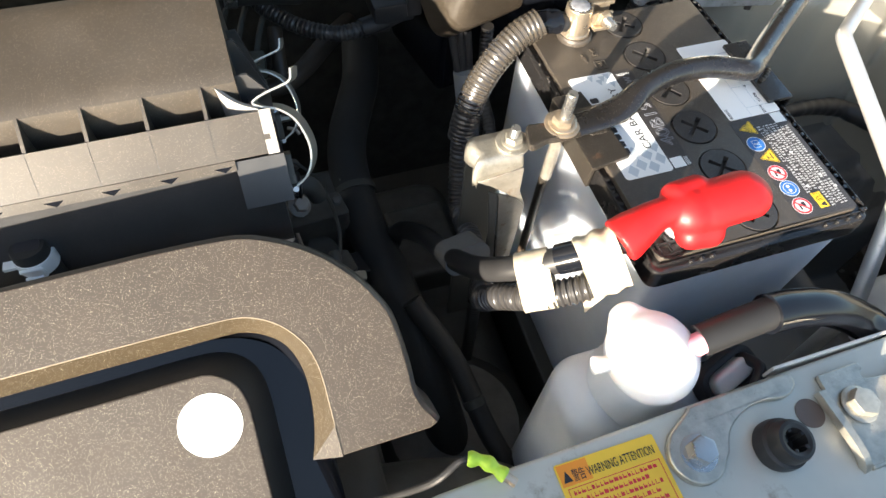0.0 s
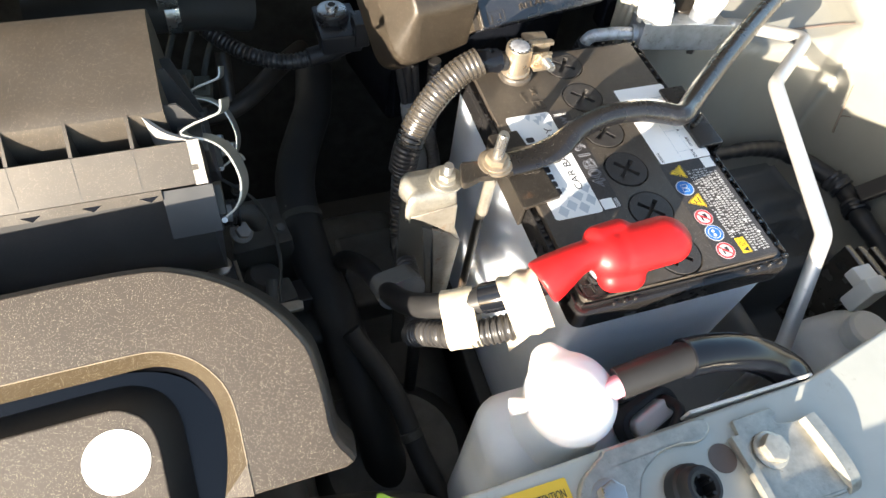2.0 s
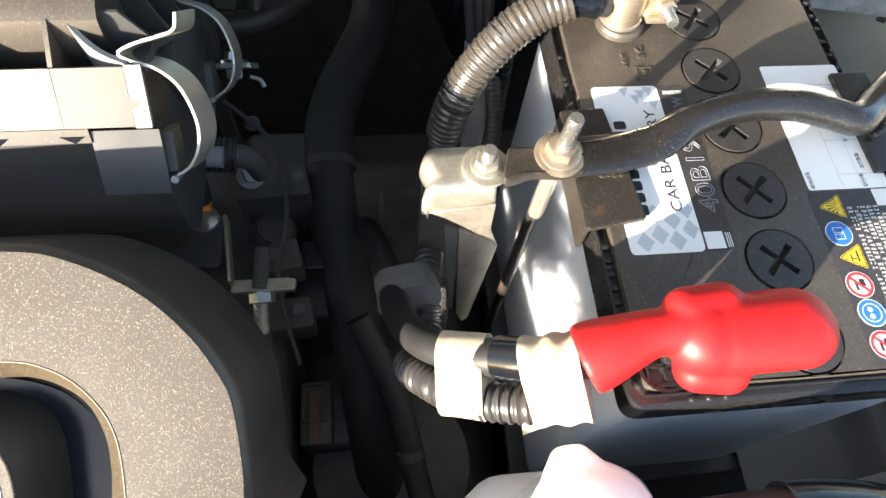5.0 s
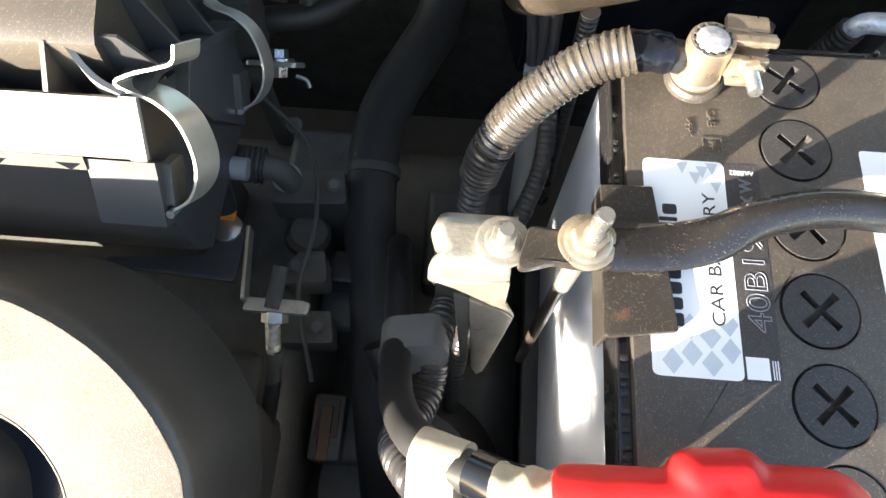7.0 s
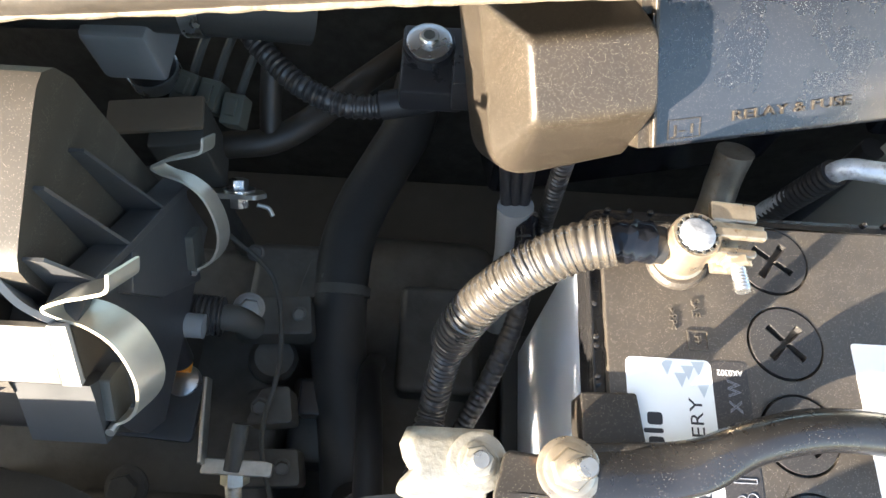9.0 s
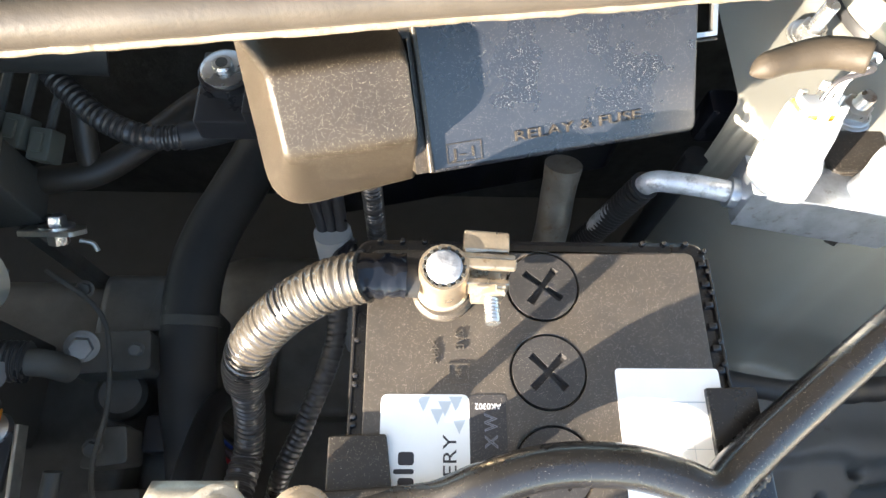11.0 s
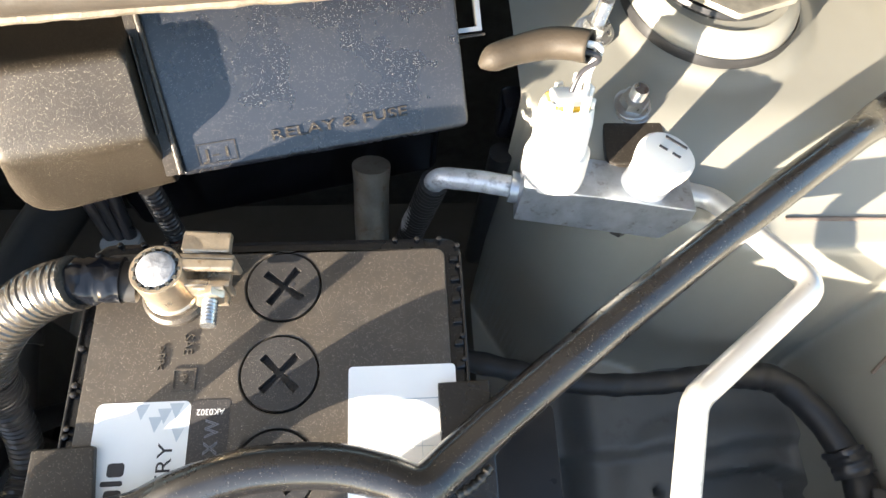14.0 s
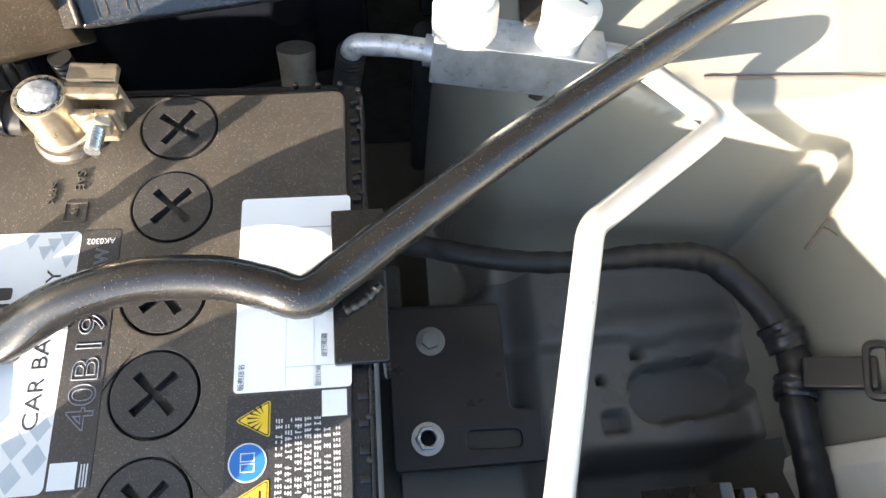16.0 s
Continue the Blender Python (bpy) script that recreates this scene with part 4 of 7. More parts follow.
def hold_down():
    h = thing("battery_hold_down_bar", (0.05, 0.1, 0.803), "black painted steel hold-down bar across the battery", "hold-down bar")
    path = spline([(-0.004, 0.0925, 0.8057), (0.012, 0.0938, 0.8062), (0.028, 0.0965, 0.8092), (0.042, 0.103, 0.8125), (0.062, 0.108, 0.814), (0.084, 0.108, 0.8135), (0.099, 0.1045, 0.8125), (0.1095, 0.1012, 0.812), (0.12, 0.1085, 0.8105), (0.137, 0.1215, 0.8105), (0.166, 0.1425, 0.811), (0.2, 0.166, 0.8105), (0.25, 0.1995, 0.808), (0.29, 0.2255, 0.804), (0.312, 0.2395, 0.8005)], 0.002)
    part("tube", tube(path, lambda s, l: 0.0066 + 0.0018 * sstep(0.052, 0.024, s) + 0.0014 * sstep(l - 0.025, l, s), 24, flat=lambda s, l: 0.32 + 0.61 * sstep(0.022, 0.052, s) - 0.5 * sstep(l - 0.03, l, s)), M_BAR, h, "glossy black tube with dust specks")
    m = frame_at((0, 0, 0), (0.985, 0.09, 0.0), (0, 1, 0))
    tip = rounded([(-0.0345, 0.0815), (-0.022, 0.0855), (-0.012, 0.0845), (0.029, 0.0895), (0.029, 0.104), (-0.012, 0.101), (-0.02, 0.0975), (-0.03, 0.0985)], 0.003)
    part("flat_end", prism(tip, 0.8035, 0.8075, bev=0.001), M_PLATE, h, "flattened dusty steel end")
    tipm = frame_at((0.323, 0.2465, 0.7965), (0.83, 0.55, -0.08), (-0.55, 0.83, 0))
    part("far_end", prism(rounded([(-0.018, -0.0085), (0.009, -0.0085), (0.0125, 0), (0.009, 0.0085), (-0.018, 0.0085)], 0.003), -0.002, 0.002, bev=0.001, m=tipm), M_BAR, h)
    hex_bolt(h, (0.325, 0.2475, 0.799), (0.05, -0.1, 1), 0.0058, 0.0055, head=M_BRASS)
    # clip plates over the lid edges
    left = prism(rounded([(-0.0045, 0.0635), (0.0185, 0.067), (0.0165, 0.087), (0.0125, 0.1185), (-0.0045, 0.118)], 0.0012), 0.8008, 0.8028, bev=0.0005)
    box((-0.0055, 0.064, 0.787), (-0.0033, 0.1178, 0.8027), 0.0006, bm=left)
    part("edge_clip", left, M_PLATE, h, "black steel clip with rust at the weld")
    weld = bmesh.new()
    for k in range(4):
        lathe([(0.0, -0.0012), (0.0019, -0.0006), (0.0018, 0.0002), (0.0, 0.0008)], (0.0055 + k * 0.0024, 0.0868 + 0.0003 * (k % 2), 0.8032), n=12, bm=weld)
    part("weld_bead", weld, M_PLATE, h, "dark weld bead")
    right = prism(rounded([(0.117, 0.0828), (0.1332, 0.0828), (0.1332, 0.1335), (0.1165, 0.1332)], 0.0008), 0.8008, 0.8028, bev=0.0005)
    box((0.1312, 0.083, 0.776), (0.1334, 0.1333, 0.8027), 0.0006, bm=right)
    part("edge_clip", right, M_BAR, h, "black steel clip plate")
    part("weld_bead", tube(spline([(0.1205, 0.0988, 0.8034), (0.126, 0.1015, 0.8036), (0.1315, 0.1065, 0.8034)], 0.0007), lambda s, l: 0.0014 + 0.0003 * math.sin(s * 2300), 12), M_PLATE, h)
    # hook bolt
    k = thing("battery_hook_bolt", (-0.0112, 0.0935, 0.62), "long steel hook bolt with flange nut beside the battery", "bolt")
    part("rod", tube([(-0.012, 0.0965, 0.62), (-0.0118, 0.0955, 0.75), (-0.0112, 0.0935, 0.8)], 0.0029, 12), M_PLATE, k)
    part("stud", tube(resample([Vector((-0.0112, 0.0935, 0.79)), Vector((-0.0105, 0.0925, 0.8305))], 0.001), lambda s, l: 0.0031 - 0.0006 * sstep(l - 0.0015, l, s), 16), M_STEEL, k, "bright steel stud")
    part("lower_sleeve", tube([(-0.0114, 0.094, 0.763), (-0.0112, 0.0935, 0.802)], 0.0034, 12), M_ZINC, k, "pale plated sleeve")
    hex_bolt(k, (-0.0111, 0.0934, 0.8085), (0.01, -0.02, 1), 0.0062, 0.0052, washer=0.0098, head=M_BRASS, name="flange_nut")


hold_down()


def support_bracket():
    s = thing("battery_bar_bracket", (-0.05, 0.09, 0.62), "pale zinc-plated bent bracket holding the hold-down bar", "bracket")
    prof = [(0.105, 0.7982), (0.1, 0.7987), (0.0955, 0.7987), (0.092, 0.7987), (0.089, 0.7985), (0.0868, 0.7976), (0.0852, 0.7958), (0.0843, 0.793), (0.084, 0.7895)]
    sheet = bmesh.new()
    cols = 22
    rows = []
    for k, (y, z) in enumerate(prof):
        row = []
        for i in range(cols):
            g = i / (cols - 1)
            waist = 0.0042 * math.exp(-((y - 0.0925) / 0.003) ** 2)
            left = -0.067 + waist + (0.002 if k == 0 else 0.0) + 0.0012 * max(0, k - 6)
            right = -0.033 - 0.0016 * sstep(0.094, 0.086, y)
            drop = 0.0125 * max(0.0, 1 - g / 0.26) ** 2
            lip = 0.005 * (1 - g) * sstep(0.0862, 0.084, y)
            row.append(sheet.verts.new((left + (right - left) * g + 0.004 * max(0.0, 1 - g / 0.2) ** 2, y, z - drop * (0.4 if k > 6 else 1.0) - lip)))
        rows.append(row)
    for a, b_ in zip(rows, rows[1:]):
        for i in range(cols - 1):
            sheet.faces.new((a[i], a[i + 1], b_[i + 1], b_[i]))
    top = part("bent_plate", sheet, M_ZINC, s, "pale bent plate", 60)
    so = top.modifiers.new("thick", "SOLIDIFY")
    so.thickness, so.offset = 0.002, -1

    def plate(name, pts, thick, material, label=""):
        b = bmesh.new()
        b.faces.new([b.verts.new(q) for q in pts])
        ob = part(name, b, material, s, label)
        mod = ob.modifiers.new("thick", "SOLIDIFY")
        mod.thickness, mod.offset = thick, 0
        bev = ob.modifiers.new("edge", "BEVEL")
        bev.width, bev.segments = 0.0004, 2

    plate("front_flange", [(-0.0605, 0.0842, 0.7855), (-0.0342, 0.0838, 0.79), (-0.034, 0.0828, 0.771), (-0.0293, 0.0818, 0.7572), (-0.0315, 0.0818, 0.7572), (-0.042, 0.0828, 0.7712), (-0.053, 0.0838, 0.7805)], 0.0018, M_ZINCD, "stained lower flange")
    plate("leg", [(-0.0475, 0.0825, 0.7725), (-0.036, 0.082, 0.766), (-0.0297, 0.0815, 0.757), (-0.0375, 0.0725, 0.6965), (-0.0405, 0.0712, 0.694), (-0.0435, 0.073, 0.7)], 0.0022, M_ZINCD)
    plate("side_leg", [(-0.0535, 0.083, 0.776), (-0.0475, 0.0828, 0.772), (-0.0455, 0.0745, 0.705), (-0.0485, 0.0745, 0.703)], 0.002, M_DARK)
    part("rear_leg", box((-0.062, 0.098, 0.6), (-0.04, 0.1015, 0.796), 0.0012), M_DARK, s)
    hex_bolt(s, (-0.038, 0.0948, 0.8005), (0.03, -0.02, 1), 0.005, 0.0045, washer=0.0094, stud=0.0058, head=M_ZINC, name="nut")


support_bracket()


def positive_cable():
    c = thing("positive_battery_cable", (-0.03, 0.015, 0.7), "black battery cables bundled with cream tape", "cable")
    upper = [(-0.0095, 0.0135, 0.8175), (-0.0218, 0.0135, 0.812), (-0.036, 0.0172, 0.8025), (-0.0505, 0.023, 0.7915), (-0.0635, 0.0315, 0.7795), (-0.0717, 0.0459, 0.761), (-0.0752, 0.0645, 0.741), (-0.0765, 0.078, 0.7275), (-0.0815, 0.1141, 0.7), (-0.088, 0.15, 0.655), (-0.09, 0.17, 0.6)]
    part("upper_cable", tube(spline(upper, 0.0015), 0.0066, 18), M_RUBBER, c, "smooth black cable")
    lower = [(-0.0158, 0.0038, 0.7972), (-0.0332, 0.0051, 0.7908), (-0.0535, 0.0116, 0.7799), (-0.0665, 0.0235, 0.7655), (-0.0708, 0.033, 0.748), (-0.0662, 0.0425, 0.733), (-0.0615, 0.056, 0.727), (-0.0605, 0.07, 0.731), (-0.0585, 0.085, 0.727), (-0.0555, 0.1, 0.7165), (-0.0535, 0.119, 0.7095)]
    lp = spline(lower, 0.00055)
    part("ribbed_cable", tube(lp, ribbed(0.0062, 0.0031, 0.0009), 18), M_CORR, c, "dusty ribbed conduit")
    # tape bands round both cables
    def band(at, axis, up, length, half, r, name, wr=0.0004, label="", material=M_TAPE):
        ax = Vector(axis).normalized()
        pts = resample([Vector(at) - ax * length / 2, Vector(at) + ax * length / 2], 0.0012)
        b = bmesh.new()
        rings = []
        side = (Vector(up) - ax * Vector(up).dot(ax)).normalized()
        nrm = ax.cross(side)
        n = 28
        for i, q in enumerate(pts):
            ring = []
            for k in range(n):
                a = 2 * math.pi * k / n
                off = half if math.cos(a) > 0 else -half
                rr = r + wr * noise.noise(q * 170 + Vector((k * 0.55, 0, 0))) + 0.0005 * math.sin(i * 0.9)* (wr > 0.0005)
                ring.append(b.verts.new(q + side * (off + rr * math.cos(a)) + nrm * rr * math.sin(a)))
            rings.append(ring)
        for x, y in zip(rings, rings[1:]):
            for k in range(n):
                b.faces.new((x[k], x[(k + 1) % n], y[(k + 1) % n], y[k]))
        b.faces.new(rings[0][::-1])
        b.faces.new(rings[-1])
        return part(name, b, material, c, label, 60)
    band((-0.053, 0.0178, 0.786), (0.91, -0.28, 0.4), (0.1, 0.78, 0.6), 0.0165, 0.0076, 0.0077, "tape_band", 0.0003, "cream cloth tape band")
    band((-0.0262, 0.0098, 0.8032), (0.93, -0.05, 0.37), (0.0, 0.52, 0.85), 0.0185, 0.0076, 0.0088, "loose_tape", 0.0015, "wrinkled cream tape")
    flap = prism([(-0.0085, -0.0065), (-0.004, -0.0045), (0.001, -0.0025), (0.0085, 0.001), (0.0085, 0.004), (-0.007, 0.004)], -0.0003, 0.0003, m=frame_at((-0.0285, 0.0002, 0.7885), (0.93, -0.1, 0.35), (0.05, 0.6, 0.8)))
    part("tape_tail", flap, M_TAPE, c)
    part("dark_band", tube(spline([(-0.029, 0.0152, 0.8072), (-0.036, 0.0172, 0.8025), (-0.0428, 0.02, 0.7975)], 0.001), 0.0076, 18), M_CLEAN, c, "shiny black tape band")
    band((-0.0688, 0.0735, 0.7328), (-0.07, 0.83, -0.55), (0.94, -0.2, 0.3), 0.02, 0.0066, 0.0079, "grey_tape", 0.0004, "grey cloth tape wrap", M_GTAPE)
    bm = bmesh.new()
    def ball(at, r, sq=(1, 1, 1)):
        m = Matrix.Translation(at) @ Matrix.Diagonal((*(r * q for q in sq), 1))
        bmesh.ops.create_uvsphere(bm, u_segments=20, v_segments=12, radius=1, matrix=m)
    tube(spline([(-0.0195, 0.0122, 0.8145), (-0.0095, 0.0145, 0.8195), (0.0, 0.0165, 0.8228), (0.011, 0.0165, 0.8245)], 0.002), lambda s, l: 0.0115 - 0.0042 * sstep(0, l * 0.8, s), 20, bm)
    ball((0.0165, 0.0148, 0.8222), 0.0126, (1, 1, 0.88))
    for k in range(4):
        ball((0.0112 + 0.0038 * k, 0.0222 + 0.0003 * k, 0.826), 0.0074, (1, 1, 0.95))
    for k in range(4):
        ball((0.0152 + 0.003 * k, 0.0066 - 0.0004 * k, 0.8152), 0.0076, (1, 1, 1.0))
    for k in range(9):
        q = k / 8
        ball((0.024 + 0.0195 * q, 0.0142, 0.824 + 0.002 * q), 0.0128 + 0.0003 * q, (1, 1, 0.66))
    for k in range(7):
        q = k / 6
        ball((0.024 + 0.0195 * q, 0.0145, 0.8272 + 0.0014 * q), 0.0108, (1, 1, 0.62))
    boot = part("terminal_boot", bm, M_RED, c, "bright red vinyl terminal boot", 180)
    rm = boot.modifiers.new("fuse", "REMESH")
    rm.mode, rm.voxel_size, rm.use_smooth_shade = "VOXEL", 0.0009, True
    sm = boot.modifiers.new("soften", "SMOOTH")
    sm.factor, sm.iterations = 0.5, 16
    part("post_stub", lathe([(0.0085, 0), (0.0078, 0.012), (0, 0.0125)], (0.022, 0.0195, 0.8), n=24), M_LEAD, c)


positive_cable()


def washer_bottle():
    w = thing("washer_bottle", (-0.025, -0.04, 0.45), "translucent white washer bottle with a domed filler cap", "washer bottle")
    body = box((-0.0585, -0.0575, 0.45), (0.016, -0.0095, 0.757), 0.017, 6)
    part("body", body, M_BOTTLE, w, "translucent white plastic tank")
    part("neck", lathe([(0.0235, 0.0), (0.0225, 0.018), (0.0195, 0.03), (0.0195, 0.042)], (-0.0225, -0.034, 0.74), (0.02, -0.05, 1), 32), M_BOTTLE, w)
    ax = (0.03, -0.12, 1)
    cap = lathe([(0.0, 0.0), (0.021, 0.0), (0.0222, 0.0015), (0.0222, 0.005), (0.0205, 0.0095), (0.0165, 0.0135), (0.01, 0.0158), (0.0, 0.0165)], (-0.022, -0.0338, 0.7815), ax, 40)
    prism(rounded([(-0.0205, 0.004), (-0.0112, 0.0205), (-0.006, 0.0272), (0.0018, 0.0268), (0.007, 0.021), (0.0195, 0.006)], 0.005), -0.0015, 0.0085, bev=0.0035, seg=4, m=frame_at((-0.022, -0.0338, 0.7835), (1, 0.1, -0.03), (-0.1, 1, 0.12)), bm=cap)
    cap_ob = part("cap", cap, M_CAPW, w, "domed white cap with a thumb tab", 180)
    rm = cap_ob.modifiers.new("fuse", "REMESH")
    rm.mode, rm.voxel_size, rm.use_smooth_shade = "VOXEL", 0.0008, True
    sm = cap_ob.modifiers.new("soften", "SMOOTH")
    sm.factor, sm.iterations = 0.5, 12
    knob = tube(spline([(-0.042, -0.0325, 0.786), (-0.047, -0.0318, 0.7868), (-0.0515, -0.031, 0.787)], 0.0008), lambda s, l: 0.0034 + 0.0008 * sstep(0, l, s) - 0.003 * sstep(l - 0.001, l, s), 16)
    part("side_peg", knob, M_CAPW, w)
    part("nozzle", tube(resample([Vector((-0.016, -0.0385, 0.789)), Vector((0.0035, -0.0362, 0.7925))], 0.002), 0.0052, 18), M_PINK, w, "pink-stained outlet nozzle")
    h = thing("washer_hose", (0.03, -0.036, 0.7), "black rubber hose from the washer bottle cap", "hose")
    part("cuff", tube(spline([(0.0005, -0.0365, 0.792), (0.018, -0.0358, 0.796), (0.038, -0.035, 0.7985)], 0.003), 0.0077, 20), M_RUBBER, h, "rubber cuff")
    part("hose", tube(spline([(0.034, -0.0352, 0.798), (0.05, -0.0355, 0.7955), (0.07, -0.038, 0.7905), (0.09, -0.044, 0.780), (0.104, -0.053, 0.77), (0.112, -0.061, 0.745), (0.115, -0.066, 0.7)], 0.002), 0.0094, 22), M_CLEAN, h, "satin black hose")
    g = thing("rubber_grommet", (0.02, -0.05, 0.75), "black rubber grommet with a white oval plug", "grommet")
    m = frame_at((0.0255, -0.0482, 0.762), (0.93, 0.32, 0.0), (-0.3, 0.9, 0.45))
    part("ring", prism(rounded([(-0.0185, -0.0105), (0.0185, -0.0105), (0.0185, 0.0105), (-0.0185, 0.0105)], 0.01), -0.008, 0.001, [rounded([(-0.0145, -0.0068), (0.0145, -0.0068), (0.0145, 0.0068), (-0.0145, 0.0068)], 0.0062)], 0.001, m=m), M_RUBBER, g)
    plug = prism(rounded([(-0.0125, -0.005), (0.0125, -0.005), (0.0125, 0.005), (-0.0125, 0.005)], 0.0048), -0.007, 0.003, bev=0.002, seg=3, m=m)
    part("plug", plug, M_WHITEP, g, "white oval plastic plug")
    part("loop", tube(spline([(0.036, -0.0405, 0.762), (0.037, -0.05, 0.769), (0.031, -0.058, 0.765)], 0.002), 0.003, 12), M_RUBBER, g)


washer_bottle()
seat("washer_bottle", (0.0026, -0.002, 0.0055))
seat("washer_hose", (0.0026, -0.0008, 0.0036))
seat("rubber_grommet", (0.0018, -0.0017, 0.0039))


# ---- on the radiator support ----
def support_hardware():
    z = 0.7838
    h = thing("hood_hook_plate", (-0.026, -0.079, z), "galvanised curved hook plate bolted to the support", "bracket")
    eye = [(-0.0262 + 0.0125 * math.cos(radians(a)), -0.0795 + 0.0125 * math.sin(radians(a))) for a in range(150, 331, 15)]
    arm = [(q.x, q.y) for q in spline([(-0.0125, -0.0835, 0), (-0.0068, -0.0752, 0), (0.0028, -0.0698, 0), (0.0135, -0.0677, 0), (0.0255, -0.0692, 0), (0.0325, -0.0665, 0), (0.0345, -0.0622, 0), (0.0305, -0.0592, 0), (0.015, -0.0595, 0), (-0.017, -0.0605, 0), (-0.0215, -0.0625, 0), (-0.0335, -0.069, 0)], 0.0018)]
    part("plate", prism(eye + arm, z, z + 0.0036, bev=0.0012, seg=3), M_ZINC, h)
    hex_bolt(h, (-0.0255, -0.0795, z + 0.0038), (0, 0, 1), 0.006, 0.0062, washer=0.0084, head=M_STEEL, flange=False)
    r = thing("rubber_bump_stop", (0.0105, -0.0855, z), "black rubber bump stop with a hollow top", "bump stop")
    part("stop", lathe([(0.0108, 0), (0.011, 0.003), (0.0105, 0.0068), (0.0092, 0.0078), (0.0088, 0.0125), (0.008, 0.0142), (0.0066, 0.0145), (0.005, 0.0138), (0.0046, 0.005), (0, 0.005)], (0.0105, -0.0862, z), (0.05, -0.12, 1), 36), M_RUBBER, r)
    for k in range(5):
        a = k * math.pi * 0.4 + 0.4
        part("lip_lug", box((-0.0009, -0.0008, 0.004), (0.0012, 0.0008, 0.0135), 0.0004, m=Matrix.Translation((0.0112 + 0.0046 * math.cos(a), -0.0878 + 0.0046 * math.sin(a), z)) @ Matrix.Rotation(a, 4, "Z")), M_RUBBER, r)
    part("brown_plug", prism(disc(0.0345, -0.0782, 0.0066, 30), z - 0.0002, z + 0.0002), M_BROWN, r, "flat brown sealed hole")
    b = thing("latch_bracket", (0.055, -0.082, z), "zinc-plated folded bracket bolted to the support", "bracket")
    out = rounded([(0.0425, -0.1), (0.0435, -0.0718), (0.0465, -0.0712), (0.0468, -0.0645), (0.0695, -0.0638), (0.0712, -0.0672), (0.0675, -0.0682), (0.0678, -0.0715), (0.0735, -0.0725), (0.083, -0.0728), (0.085, -0.106), (0.046, -0.106)], 0.0014)
    part("plate", prism(out, z, z + 0.0024, bev=0.0006), M_ZINC, b)
    def strip(path, width, thick, name):
        rows = bmesh.new()
        ring = []
        for k, q in enumerate(path):
            t = (path[min(k + 1, len(path) - 1)] - path[max(k - 1, 0)]).normalized()
            s = t.cross(Vector((0, 0, 1))).normalized()
            n_ = s.cross(t)
            ring.append([rows.verts.new(q + s * a * width / 2 + n_ * c * thick / 2) for a, c in ((-1, -0.4), (-0.7, 1), (0.7, 1), (1, -0.4), (0.7, -1), (-0.7, -1))])
        for p, q in zip(ring, ring[1:]):
            for k in range(6):
                rows.faces.new((p[k], p[(k + 1) % 6], q[(k + 1) % 6], q[k]))
        rows.faces.new(ring[0][::-1])
        rows.faces.new(ring[-1])
        part(name, rows, M_ZINC, b, "", 50)
    strip(spline([(0.0425, -0.0718, z + 0.0028), (0.0422, -0.084, z + 0.004), (0.0425, -0.096, z + 0.0042), (0.0432, -0.104, z + 0.0015), (0.0435, -0.107, z - 0.006)], 0.001), 0.005, 0.0042, "side_wall")
    strip(spline([(0.0835, -0.0728, z + 0.0035), (0.0848, -0.084, z + 0.0042), (0.086, -0.096, z + 0.004), (0.0868, -0.104, z + 0.0015), (0.0872, -0.107, z - 0.006)], 0.001), 0.0088, 0.0058, "fold")
    part("front_lip", prism(rect(0.046, -0.1075, 0.083, -0.105), z - 0.012, z + 0.0018, bev=0.0008), M_ZINC, b)
    hex_bolt(b, (0.0568, -0.0815, z + 0.003), (0.02, -0.05, 1), 0.0066, 0.0058, head=M_ZINC)
    # warning sticker
    s = thing("warning_sticker", (-0.063, -0.08, z), "yellow and orange warning sticker on the painted support", "sticker")
    m = frame_at((-0.0858, -0.0665, z + 0.0001), (1, 0.012, 0), (0, 1, 0))
    part("sheet", prism(rounded([(0, -0.032), (0.0462, -0.032), (0.0462, 0), (0, 0)], 0.0012), 0, 0.0002, m=m), M_YELL2, s, "yellow sheet")
    part("title_band", prism(rect(0.0008, -0.0092, 0.0142, -0.0006), 0.0002, 0.00028, m=m), M_ORANGE, s, "orange title corner")
    lettering("title_text", "警告 WARNING ATTENTION", 0.0052, M_INK, s, m @ Matrix.Translation((0.0062, -0.0078, 0.0003)), width=0.0375, depth=0.00006)
    part("mark", prism([(0.0018, -0.0078), (0.0058, -0.0078), (0.0038, -0.0032)], 0.0003, 0.0004, m=m), M_INK, s)
    frame_line = prism(rect(0.0022, -0.0305, 0.0442, -0.0102), 0.0002, 0.0003, [rect(0.0025, -0.0302, 0.0439, -0.0105)], m=m)
    part("frame_line", frame_line, M_REDP, s)
    rnd = random.Random(3)
    text = bmesh.new()
    for row in range(6):
        x = 0.004
        while x < 0.041 - 0.004 * (row % 2):
            w = rnd.choice((0.0012, 0.0016, 0.0018))
            prism(rect(x, -0.0131 - row * 0.003, x + w, -0.0128 - row * 0.003 + 0.0014 * rnd.random()), 0.0002, 0.0003, m=m, bm=text)
            prism(rect(x + 0.0002, -0.0127 - row * 0.003, x + 0.0005, -0.0113 - row * 0.003), 0.0002, 0.0003, m=m, bm=text)
            x += w + 0.0005
    tagged(part("body_text", text, M_REDP, s), kind="stuff")
    # taped wire
    wv = thing("taped_wire", (-0.11, -0.06, 0.78), "wire end wrapped in lime green tape", "wire")
    part("wire", tube(spline([(-0.16, -0.05, 0.74), (-0.135, -0.0575, 0.778), (-0.122, -0.0545, 0.7875), (-0.115, -0.0565, 0.7885)], 0.002), 0.0016, 10), M_RUBBER, wv)
